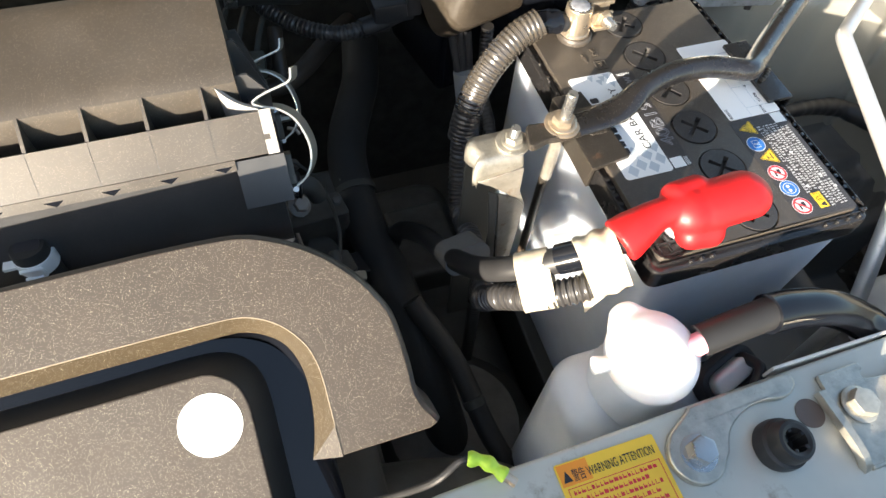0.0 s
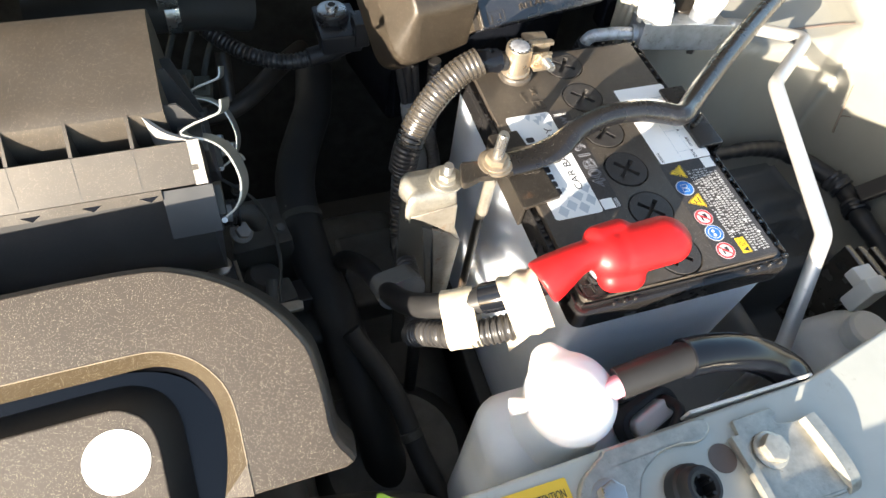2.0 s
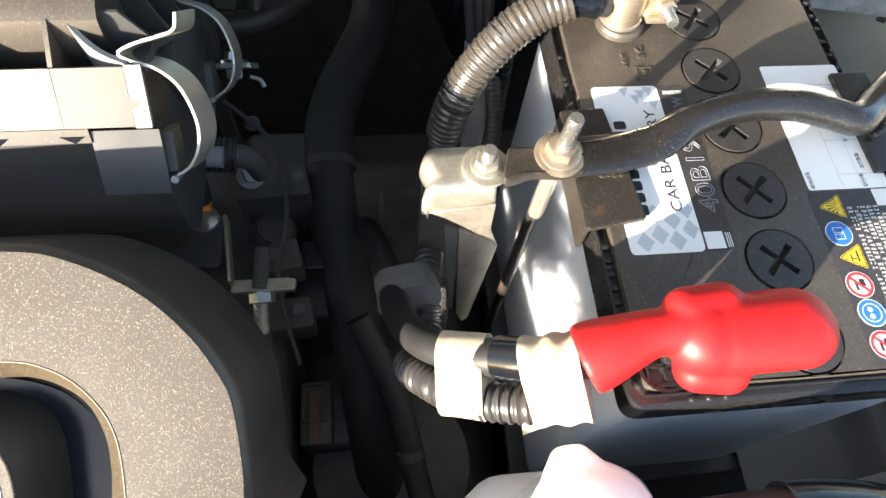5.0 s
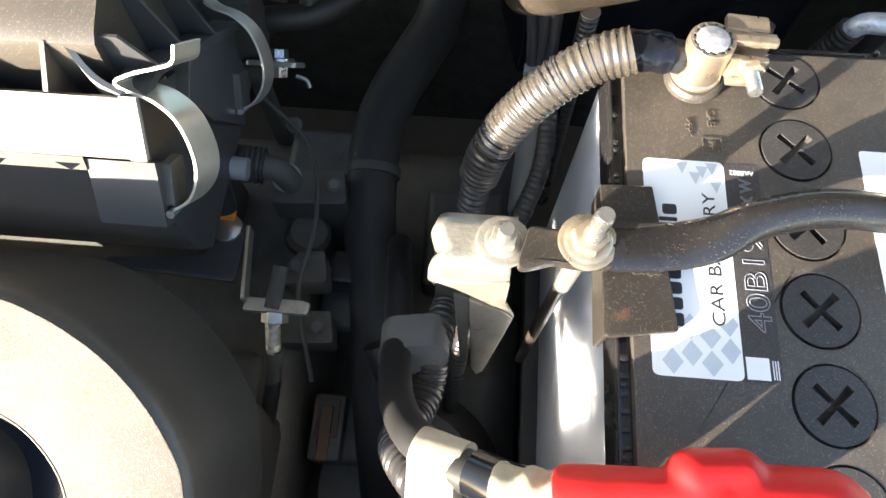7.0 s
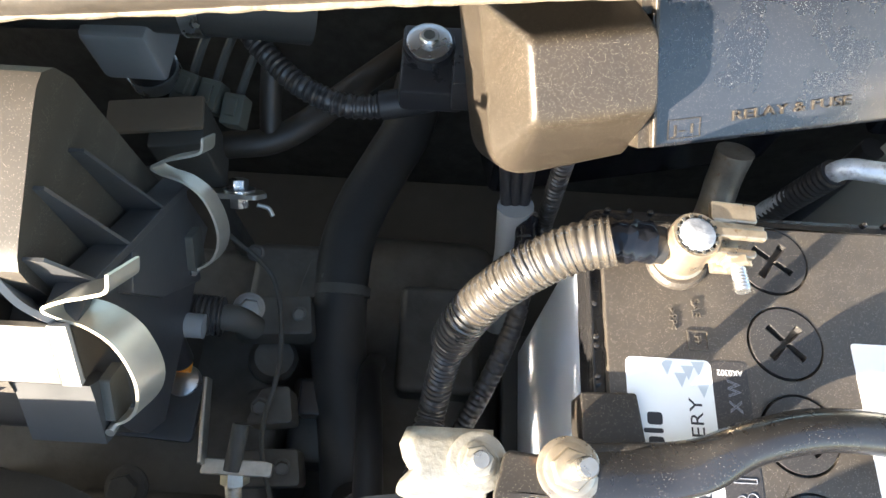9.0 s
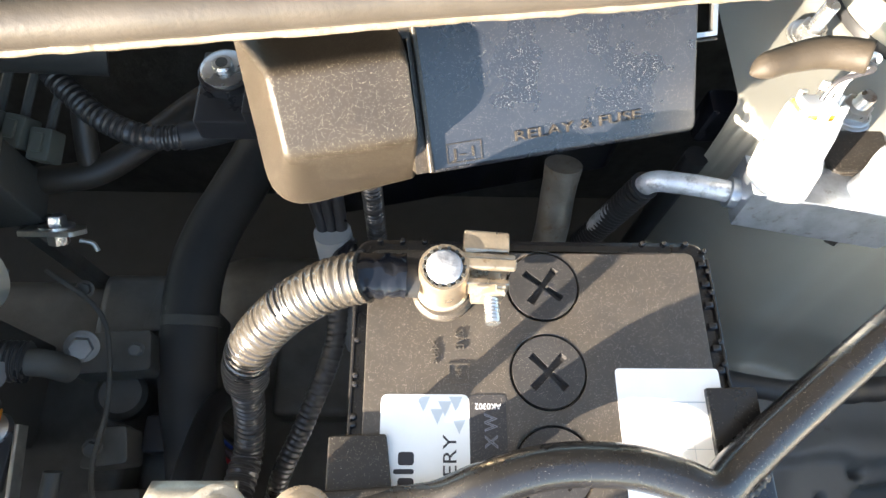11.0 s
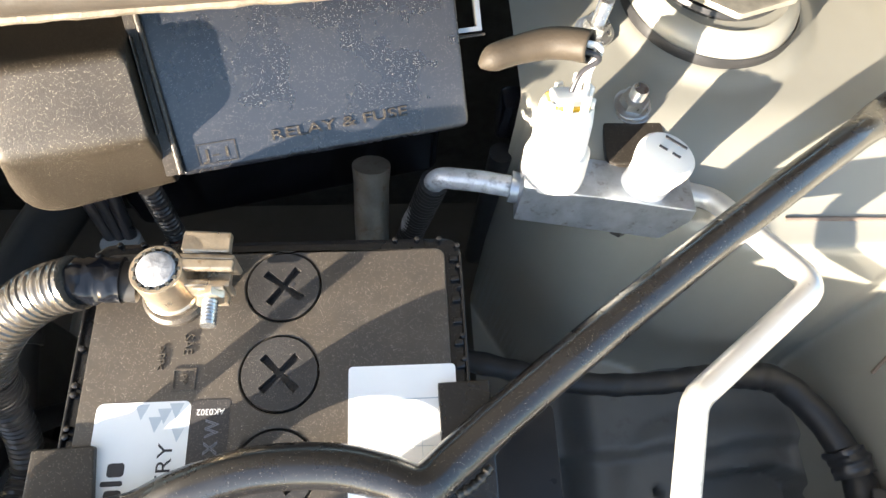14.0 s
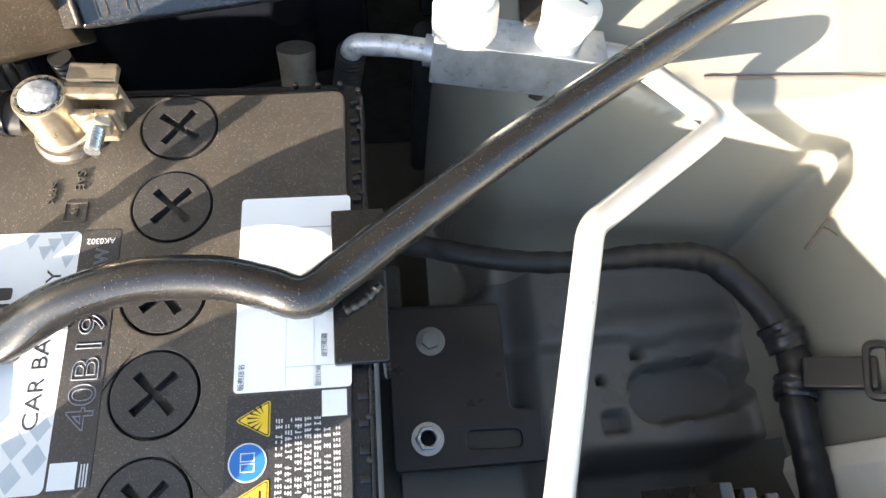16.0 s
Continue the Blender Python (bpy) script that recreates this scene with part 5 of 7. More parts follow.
    part("tape", tube(spline([(-0.119, -0.0545, 0.7882), (-0.113, -0.0575, 0.7885), (-0.1065, -0.065, 0.7875)], 0.001), lambda q, l: 0.0028 + 0.0005 * math.sin(q * 900), 14), M_LIME, wv, "lime green tape")
    part("end", tube([(-0.1068, -0.0648, 0.7875), (-0.1035, -0.0688, 0.787)], 0.002, 10), M_BRASS, wv)


support_hardware()
seat("radiator_support grille_trim hood_hook_plate rubber_bump_stop latch_bracket warning_sticker taped_wire", (0.003, -0.002, 0.006), 2.0, (0, -0.08, 0.7835))
fl = part("support_flange_trim", box((0.0, -0.0008, -0.008), (0.0735, 0.0008, 0.0022), 0.0004, m=frame_at((0.0335, -0.0572, 0.7868), (1, 0.012, -0.035), (0, 1, 0))), M_FLANGE)
tagged(fl, "pale rear flange of the radiator support", "trim", kind="structure")


# ---- engine cover ----
def engine_cover():
    c = thing("engine_cover", (-0.22, 0.0, 0.6), "dusty dark plastic engine cover with a rounded arch", "engine cover")
    nrm = Vector((-0.05, -0.57, 1)).normalized()
    u = Vector((1, 0, 0.05)).normalized()
    m = Matrix.Translation((-0.157, 0.0217, 0.8035)) @ Matrix((u, nrm.cross(u), nrm)).transposed().to_4x4()
    flat = lambda pts, step=0.0025: [(q.x, q.y) for q in spline([(x, y, 0) for x, y in pts], step)]

    def match(pts, n):
        """The same line cut into n even steps."""
        p = [Vector((x, y, 0)) for x, y in pts]
        whole = sum((b - a).length for a, b in zip(p, p[1:]))
        return [(q.x, q.y) for q in resample(p, whole / n)]

    def outward(pts, d):
        out = []
        for k, p in enumerate(pts):
            a, b = pts[max(0, k - 1)], pts[min(len(pts) - 1, k + 1)]
            t = Vector((b[0] - a[0], b[1] - a[1])).normalized()
            out.append((p[0] + t.y * d, p[1] - t.x * d))
        return out

    def skirt(levels):
        """A surface through lines of equal length: rows of (points, height)."""
        b = bmesh.new()
        rows = [[b.verts.new(m @ Vector((x, y, z))) for x, y in pts] for pts, z in levels]
        for p, q in zip(rows, rows[1:]):
            for k in range(len(p) - 1):
                b.faces.new((p[k], p[k + 1], q[k + 1], q[k]))
        return b

    arc = flat([(0.0376, -0.0612), (0.0362, -0.0582), (0.0338, -0.0548), (0.0318, -0.05), (0.0309, -0.044), (0.0312, -0.036), (0.031, -0.027), (0.0304, -0.018), (0.029, -0.0085), (0.0248, 0.0008), (0.019, 0.0102), (0.0112, 0.0195), (0.003, 0.0268), (-0.006, 0.0327), (-0.0145, 0.037), (-0.026, 0.0411), (-0.043, 0.0428), (-0.065, 0.0436)]) + [(-0.1, 0.0438), (-0.16, 0.044), (-0.3, 0.0445)]
    inner = flat([(-0.1, 0.0076), (-0.064, 0.0073), (-0.0402, 0.0068), (-0.0309, 0.0052), (-0.0223, 0.0008), (-0.0163, -0.0047), (-0.0109, -0.0126), (-0.0082, -0.0211), (-0.0074, -0.0314), (-0.0075, -0.0416), (-0.0077, -0.0637)])
    inner = [(-0.3, 0.0078), (-0.16, 0.0077)] + inner
    top = outward(arc, -0.0018)
    part("top_shell", prism(top + inner + [(0.0325, -0.0637), (0.0362, -0.0622)], -0.003, 0.0, bev=0.0006, seg=2, m=m), M_COVER, c, "sloped top with fine dust")
    part("rounded_shoulder", skirt([(top, -0.0002), (outward(arc, -0.0014), -0.0006), (outward(arc, -0.0004), -0.0017), (outward(arc, 0.0002), -0.0034), (outward(arc, 0.0005), -0.0075), (outward(arc, 0.0012), -0.03), (outward(arc, 0.0016), -0.052)]), M_SHOULDER, c, "smooth dark rounded shoulder")
    # sloped inner bevel of the arch, then the sunken gutter round the centre panel
    a = match(inner, 90)
    low = match([(-0.3, 0.0004), (-0.16, 0.0003)] + flat([(-0.1, 0.0002), (-0.068, 0.0001), (-0.0434, 0.0001), (-0.034, -0.0012), (-0.025, -0.0059), (-0.019, -0.0124), (-0.0155, -0.0226), (-0.0149, -0.0332), (-0.0162, -0.0459), (-0.0186, -0.056), (-0.0209, -0.0631)]), 90)
    part("inner_bevel", skirt([(a, -0.0002), ([(p[0] * 0.5 + q[0] * 0.5, p[1] * 0.5 + q[1] * 0.5) for p, q in zip(a, low)], -0.0038), (low, -0.0085)]), M_COVERB, c, "dull brown inner bevel")
    # A thin pale tube paints the sun highlight along this edge.
    part("bevel_edge", tube([m @ Vector((x, y, 0.0)) for x, y in a], 0.00022, 6), M_EDGELIGHT, c, "pale line painted as the edge highlight")
    rim = flat([(-0.1, -0.0126), (-0.057, -0.0126), (-0.0504, -0.0143), (-0.0442, -0.0184), (-0.0409, -0.0239), (-0.0394, -0.0319), (-0.0395, -0.0468), (-0.0399, -0.0716), (-0.0402, -0.11)])
    rim = match([(-0.3, -0.0122), (-0.16, -0.0124)] + rim, 90)
    base = match([(-0.3, -0.0058), (-0.16, -0.0057)] + flat([(-0.1, -0.0056), (-0.06, -0.0054), (-0.047, -0.0075), (-0.0385, -0.0133), (-0.0343, -0.0216), (-0.0332, -0.0322), (-0.0334, -0.0485), (-0.0336, -0.06), (-0.035, -0.11)]), 90)
    wide = match([(-0.3, 0.004), (-0.16, 0.004)] + flat([(-0.1, 0.004), (-0.0402, 0.004), (-0.029, 0.002), (-0.018, -0.006), (-0.012, -0.02), (-0.0115, -0.0416), (-0.0125, -0.08), (-0.013, -0.11)]), 90)
    part("gutter", skirt([(low, -0.0085), (outward(low, -0.0003), -0.0105), (wide, -0.0175), (base, -0.0185)]), M_CLEAN, c, "smooth black gutter")
    part("panel_side", skirt([(base, -0.0188), ([(p[0] * 0.85 + q[0] * 0.15, p[1] * 0.85 + q[1] * 0.15) for p, q in zip(rim, base)], -0.002), (rim, 0.0008)]), M_SHOULDER, c, "dark side of the centre panel")
    part("plateau", prism(rim + [(-0.3, -0.11)], -0.006, 0.0012, bev=0.0012, seg=3, m=m), M_COVER, c, "dusty raised centre panel")
    part("round_sticker", prism(disc(0, 0, 0.0133, 48), 0, 0.0003, m=m @ Matrix.Translation((-0.057, -0.0343, 0.0012))), M_LABELW, c, "plain white round sticker")
    foot = bmesh.new()
    tri = [(-0.0077, -0.0504, 0.0004), (-0.0077, -0.0641, 0.0004), (-0.0213, -0.0636, -0.0083)]
    top_v = [foot.verts.new(m @ Vector(q)) for q in tri]
    low_v = [foot.verts.new(m @ Vector((q[0], q[1] + 0.001, -0.02))) for q in tri]
    foot.faces.new(top_v)
    foot.faces.new(low_v[::-1])
    for k in range(3):
        foot.faces.new((top_v[k], top_v[(k + 1) % 3], low_v[(k + 1) % 3], low_v[k]))
    part("corner_gusset", foot, M_COVER, c)
    part("mount_leg", box((-0.2, 0.02, 0.6), (-0.17, 0.05, 0.76), 0.004), M_DARK, c)


engine_cover()


# ---- air filter housing ----
def air_filter_housing():
    a = thing("air_filter_housing", (-0.24, 0.16, 0.62), "dusty black air filter housing with ribbed lid", "air filter housing")
    # the housing leans back: up is (0, 0.62, 0.785), back is (0, 0.785, -0.62)
    across = Matrix(((0, 0, 1, 0), (1, 0, 0, 0), (0, 1, 0, 0), (0, 0, 0, 1)))

    def loft(profile, x0, x1, bm=None, cut=0.0):
        """A profile in y and z, swept along x."""
        own = bm if bm is not None else bmesh.new()
        l = [own.verts.new((x0, y, z)) for y, z in profile]
        r = [own.verts.new((x1 - cut * (z - 0.81), y, z)) for y, z in profile]
        n = len(profile)
        for k in range(n):
            own.faces.new((l[k], l[(k + 1) % n], r[(k + 1) % n], r[k]))
        own.faces.new(l)
        own.faces.new(r[::-1])
        return own

    def plate(outline, x0, x1, bev=0.0):
        return prism(outline, x0, x1, bev=bev, m=across)

    # Housing is lengthened out of view to x = -0.75 to shade the firewall.
    lid = loft([(0.1338, 0.8), (0.1338, 0.822), (0.1343, 0.832), (0.1356, 0.8368), (0.139, 0.8393), (0.144, 0.8412), (0.16, 0.8464), (0.178, 0.8524), (0.186, 0.8545), (0.191, 0.8545), (0.196, 0.8505), (0.199, 0.842), (0.199, 0.77)], -0.75, -0.1708, cut=0.03)
    ed = [e for e in lid.edges if len(e.link_faces) == 2 and e.calc_face_angle(0) > 0.9 and min(v.co.z for v in e.verts) > 0.79]
    bmesh.ops.bevel(lid, geom=ed, offset=0.007, segments=5, affect="EDGES", profile=0.5)
    part("lid", lid, M_AIRBOX, a, "dusty ribbed lid", 25)
    part("flange", loft([(0.1222, 0.8285), (0.1093, 0.8122), (0.1112, 0.8107), (0.1241, 0.827)], -0.75, -0.1646), M_AIRBOX, a, "flat dusty flange")
    part("shelf", loft([(0.1152, 0.8197), (0.1345, 0.8045), (0.1345, 0.8015), (0.1135, 0.8175)], -0.75, -0.1615), M_AIRBOX, a)
    # The corner strip is coloured pale in place of the sun glare on it.
    part("front_corner", loft([(0.1226, 0.829), (0.109, 0.8118), (0.1112, 0.8105), (0.1243, 0.8272)], -0.1644, -0.1588), M_PALELIT, a, "corner strip coloured pale as if sunlit")
    part("corner_return", plate([(0.1235, 0.8272), (0.111, 0.811), (0.128, 0.799), (0.141, 0.816)], -0.1612, -0.1588), M_AIRBOX, a)
    x = -0.1885
    while x > -0.42:
        part("rib", plate([(0.1228, 0.8278), (0.1357, 0.8374), (0.1345, 0.806), (0.117, 0.8175)], x - 0.0008, x + 0.0008), M_AIRBOX, a)
        part("joint_line", loft([(0.1221, 0.8286), (0.1092, 0.8122), (0.1096, 0.8119), (0.1225, 0.8283)], x - 0.0003, x - 0.0001), M_CLIPGREY, a)
        x -= 0.0267
    # rim of the lower half, with black triangles painted as its shaded open notches
    part("lower_rim", loft([(0.1092, 0.8119), (0.1068, 0.8071), (0.1085, 0.8055), (0.1125, 0.8098)], -0.75, -0.181), M_AIRBOX, a)
    for x in (-0.187, -0.2127, -0.239, -0.2642, -0.2902):
        dark_notch = bmesh.new()
        pts = [(x - 0.0045, 0.1079, 0.8095), (x + 0.0045, 0.1079, 0.8095), (x + 0.0004, 0.1066, 0.807)]
        f0 = [dark_notch.verts.new(q) for q in pts]
        f1 = [dark_notch.verts.new((q[0], q[1] + 0.002, q[2] - 0.0016)) for q in pts]
        dark_notch.faces.new(f0)
        dark_notch.faces.new(f1[::-1])
        for k in range(3):
            dark_notch.faces.new((f0[k], f0[(k + 1) % 3], f1[(k + 1) % 3], f1[k]))
        part("lower_notch", dark_notch, M_CLEAN, a)
    # curved web from the lid to the corner, sunlight put into its pale colour
    wl = spline([(-0.1825, 0.136, 0), (-0.178, 0.131, 0), (-0.172, 0.1265, 0), (-0.1643, 0.1235, 0)], 0.0012)
    web = bmesh.new()
    rows = []
    for k, q in enumerate(wl):
        g = k / (len(wl) - 1)
        z = 0.8365 - 0.0078 * g ** 0.7
        rows.append([web.verts.new(v) for v in ((q.x, q.y, z), (q.x + 0.0012, q.y + 0.0016, z - 0.0004), (q.x + 0.0012, q.y + 0.0016, z - 0.016), (q.x, q.y, z - 0.016))])
    for p, q in zip(rows, rows[1:]):
        for k in range(4):
            web.faces.new((p[k], p[(k + 1) % 4], q[(k + 1) % 4], q[k]))
    web.faces.new(rows[0])
    web.faces.new(rows[-1][::-1])
    part("corner_web", web, M_PALELIT, a, "curved corner web coloured pale as if sunlit")
    # side: parting flange running back and down, thin gussets above it, the side panel below
    part("side_flange", plate([(0.125, 0.8272), (0.139, 0.8245), (0.157, 0.8103), (0.179, 0.7937), (0.2, 0.7775), (0.198, 0.775), (0.137, 0.8215), (0.124, 0.8245)], -0.168, -0.1568, 0.0004), M_AIRLOW, a)
    for y0, z0, y1, z1, xt in ((0.1395, 0.8372, 0.1387, 0.8247, -0.1655), (0.1595, 0.8425, 0.157, 0.8103, -0.1685), (0.178, 0.8335, 0.179, 0.7937, -0.1665)):
        g = bmesh.new()
        pts = [(xt, y0, z0), (-0.157, y1, z1), (-0.157, y1 - 0.001, z1 - 0.004), (-0.174, y1 - 0.002, z1 - 0.004), (-0.174, y0, z0)]
        f0 = [g.verts.new((q[0], q[1] - 0.0006, q[2])) for q in pts]
        f1 = [g.verts.new((q[0], q[1] + 0.0006, q[2])) for q in pts]
        g.faces.new(f0)
        g.faces.new(f1[::-1])
        for k in range(5):
            g.faces.new((f0[k], f0[(k + 1) % 5], f1[(k + 1) % 5], f1[k]))
        part("side_gusset", g, M_AIRLOW, a)
    part("side_panel", plate(rounded([(0.1434, 0.7985), (0.1572, 0.8075), (0.1872, 0.7855), (0.196, 0.778), (0.1695, 0.742), (0.15, 0.775)], 0.0015), -0.166, -0.1572, 0.0008), M_AIRLOW, a, "flat dark side panel")
    low_body = loft([(0.1118, 0.8078), (0.109, 0.796), (0.1045, 0.782), (0.102, 0.765), (0.103, 0.748), (0.11, 0.735), (0.198, 0.735), (0.199, 0.772), (0.14, 0.812)], -0.75, -0.1625)
    bmesh.ops.bevel(low_body, geom=[e for e in low_body.edges if len(e.link_faces) == 2 and e.calc_face_angle(0) > 0.5], offset=0.003, segments=3, affect="EDGES", profile=0.5)
    part("lower_body", low_body, M_AIRLOW, a, "smooth dark lower body")
    part("clip_block", loft([(0.1095, 0.8103), (0.1062, 0.8052), (0.0948, 0.7905), (0.1, 0.7845), (0.116, 0.8)], -0.1812, -0.1572), M_CLIPGREY, a, "pale grey clip base")

    def clip(dy, dz, wide, name):
        prof = [(-0.1432, 0.0585), (-0.1447, 0.053), (-0.1505, 0.0508), (-0.158, 0.0488), (-0.1643, 0.0458), (-0.1615, 0.0432), (-0.153, 0.0402), (-0.146, 0.0335), (-0.1422, 0.0215), (-0.1432, 0.0115), (-0.148, 0.004), (-0.1545, 0.0)]
        p = spline([(x, 0, q) for x, q in prof], 0.0011)
        b = bmesh.new()
        rows = []
        for i, q in enumerate(p):
            t = (p[min(i + 1, len(p) - 1)] - p[max(0, i - 1)]).normalized()
            n_ = Vector((t.z, 0, -t.x)) * 0.0005
            ww = wide * (1 - 0.35 * sstep(len(p) * 0.75, len(p), i))
            row = []
            for side, e in ((1, -1), (1, 1), (-1, 1), (-1, -1)):
                h, w = q.z + side * n_.z, e * ww / 2
                row.append(b.verts.new((q.x + side * n_.x + 0.3 * w, 0.103 + dy + 0.62 * h + 0.75 * w, 0.791 + dz + 0.785 * h - 0.59 * w)))
            rows.append(row)
        for r0, r1 in zip(rows, rows[1:]):
            for j in range(4):
                b.faces.new((r0[j], r0[(j + 1) % 4], r1[(j + 1) % 4], r1[j]))
        b.faces.new(rows[0][::-1])
        b.faces.new(rows[-1])
        cl = part(name, b, M_CLIP, a, "bent spring steel clip")
        end = Vector((-0.1553, 0.103 + dy, 0.7905 + dz))
        back = Vector((0, 0.785, -0.62)) * wide * 0.55
        part("hinge_pin", tube([end - back, end + back], 0.0015, 12), M_STEEL, cl)
    clip(0.0, 0.0, 0.012, "spring_clip")
    clip(0.067, -0.0355, 0.0072, "spring_clip")
    for dy, dz in ((0.0, 0.0), (0.066, -0.0365)):
        part("clip_ear", plate(rounded([(0.101 + dy, 0.795 + dz), (0.112 + dy, 0.806 + dz), (0.12 + dy, 0.8 + dz), (0.108 + dy, 0.786 + dz)], 0.0015), -0.1575, -0.154), M_DARK, a)
    part("stay", box((-0.75, 0.13, 0.45), (-0.19, 0.19, 0.74), 0.005), M_DARK, a)


air_filter_housing()


# ---- fuse box ----
def fuse_box():
    f = thing("fuse_box", (0.05, 0.25, 0.68), "dusty black relay and fuse box with a stepped lid", "fuse box")
    m = frame_at((0.0265, 0.2135, 0.7948), (0.968, 0.245, -0.068), Vector((0.217, -0.653, 0.726)).cross(Vector((0.968, 0.245, -0.068))))
    lid = prism(rounded([(0.0, 0.0), (0.1135, -0.0005), (0.1135, 0.075), (-0.003, 0.075)], [0.0015, 0.004, 0, 0]), -0.009, 0.0, bev=0.0018, seg=3, m=m)
    part("flat_lid", lid, M_FUSELID, f, "flat sloping lid panel")
    part("lid_edge", prism(rounded([(0.0015, 0.002), (0.112, 0.0015), (0.112, 0.075), (0, 0.075)], 0.003), -0.016, -0.0085, m=m), M_GLOSSBLACK, f)
    lo_ = rounded([(-0.0605, -0.0085), (-0.004, -0.004), (-0.004, 0.06), (-0.0625, 0.06)], [0.017, 0.002, 0.001, 0.001], 8)
    hi_ = rounded([(-0.0525, 0.0162), (-0.0062, 0.0165), (-0.0064, 0.046), (-0.0535, 0.0455)], [0.005, 0.002, 0.003, 0.003], 8)
    hump = bmesh.new()
    levels = []
    for k, n_ in ((-0.02, -0.045), (-0.02, -0.0185), (0.0, -0.0155), (0.05, -0.0135), (0.5, -0.001), (0.86, 0.0096), (0.93, 0.0115), (0.98, 0.0126), (1.05, 0.0135), (1.14, 0.014), (1.25, 0.0142)):
        levels.append([hump.verts.new(m @ Vector((p[0] + (q[0] - p[0]) * k, p[1] + (q[1] - p[1]) * k, n_))) for p, q in zip(lo_, hi_)])
    for p, q in zip(levels, levels[1:]):
        for k in range(len(p)):
            hump.faces.new((p[k], p[(k + 1) % len(p)], q[(k + 1) % len(p)], q[k]))
    hump.faces.new(levels[-1])
    hump.faces.new(levels[0][::-1])
    part("raised_lid", hump, M_FUSE, f, "raised rounded lid end")
    part("raised_lid_back", prism([(-0.0555, 0.063), (-0.0062, 0.063), (-0.0064, 0.085), (-0.0565, 0.085)], -0.03, 0.0035, bev=0.0015, m=m), M_FUSE, f)
    part("groove_rib", prism(rect(-0.0047, 0.017, -0.0043, 0.05), -0.014, 0.0065, m=m), M_FUSE, f)
    part("step_ridge", prism([(-0.0014, 0.0012), (0.0005, 0.0012), (-0.0005, 0.075), (-0.0024, 0.075)], -0.012, 0.0032, bev=0.0006, m=m), M_FUSE, f)
    part("groove_floor", prism([(-0.006, 0.001), (-0.001, 0.001), (-0.002, 0.075), (-0.006, 0.075)], -0.014, 0.0002, m=m), M_FUSE, f)
    b = box((-0.028, 0.256, 0.69), (0.135, 0.34, 0.785), 0.006, 3, m=Matrix.Translation((0.05, 0.25, 0)) @ Matrix.Rotation(radians(12), 4, "Z") @ Matrix.Translation((-0.05, -0.245, 0)))
    part("lower_box", b, M_CLEAN, f)
    lettering("relay_text", "RELAY & FUSE", 0.0056, M_FUSE, f, m @ Matrix.Translation((0.0335, 0.0075, 0.0)) @ Matrix.Rotation(radians(1), 4, "Z"), width=0.0535, depth=0.0008)
    lettering("code_text", "J-1", 0.0056, M_FUSE, f, m @ Matrix.Translation((0.0085, 0.0045, 0.0)), width=0.0095, depth=0.0003)
    part("code_frame", prism(rect(0.0065, 0.0028, 0.0205, 0.0105), -0.0001, 0.0003, [rect(0.0069, 0.0032, 0.0201, 0.0101)], m=m), M_PLATE, f)
    part("side_catch", box((0.1135, 0.034, -0.012), (0.1265, 0.0352, -0.006), 0.0004, m=m), M_PLATE, f)
    hook = prism(rounded([(0.1135, 0.038), (0.122, 0.038), (0.122, 0.0545), (0.124, 0.0545), (0.124, 0.0362), (0.1135, 0.0362)], 0.0004), -0.006, -0.003, m=m)
    part("wire_hook", hook, M_STEEL, f, "bright bent wire hook")
    lug = thing("fuse_box_mount", (-0.0615, 0.268, 0.76), "black mounting lug with a washer-head bolt", "bracket")
    part("lug", prism(disc(-0.0615, 0.2675, 0.0118, 28), 0.765, 0.781, bev=0.001), M_GLOSSBLACK, lug)
    part("arm", box((-0.074, 0.2435, 0.762), (-0.045, 0.282, 0.7765), 0.002), M_GLOSSBLACK, lug)
    part("post", box((-0.068, 0.268, 0.735), (-0.056, 0.279, 0.766), 0.002), M_DARK, lug)
    part("washer", lathe([(0.0102, 0), (0.0102, 0.0012), (0.0088, 0.0018), (0.0045, 0.0018)], (-0.0615, 0.2675, 0.781), n=30), M_STEEL, lug)
    part("bolt_head", lathe([(0.0045, 0), (0.0045, 0.003), (0.0038, 0.0038), (0.0025, 0.0038), (0.0022, 0.0022), (0, 0.0022)], (-0.0615, 0.2675, 0.7822), n=24), M_STEEL, lug)
    part("socket_hole", prism(disc(-0.0615, 0.2675, 0.0026, 20), 0.7845, 0.7862), M_MATTEDARK, lug)
    part("connector_catch", box((-0.0505, 0.242, 0.7665), (-0.0405, 0.2585, 0.786), 0.0012), M_GLOSSBLACK, lug)


fuse_box()
seat("fuse_box", (0.0002, 0.0012, 0.0029))
seat("fuse_box_mount", (-0.002, 0.0065, 0.0015))


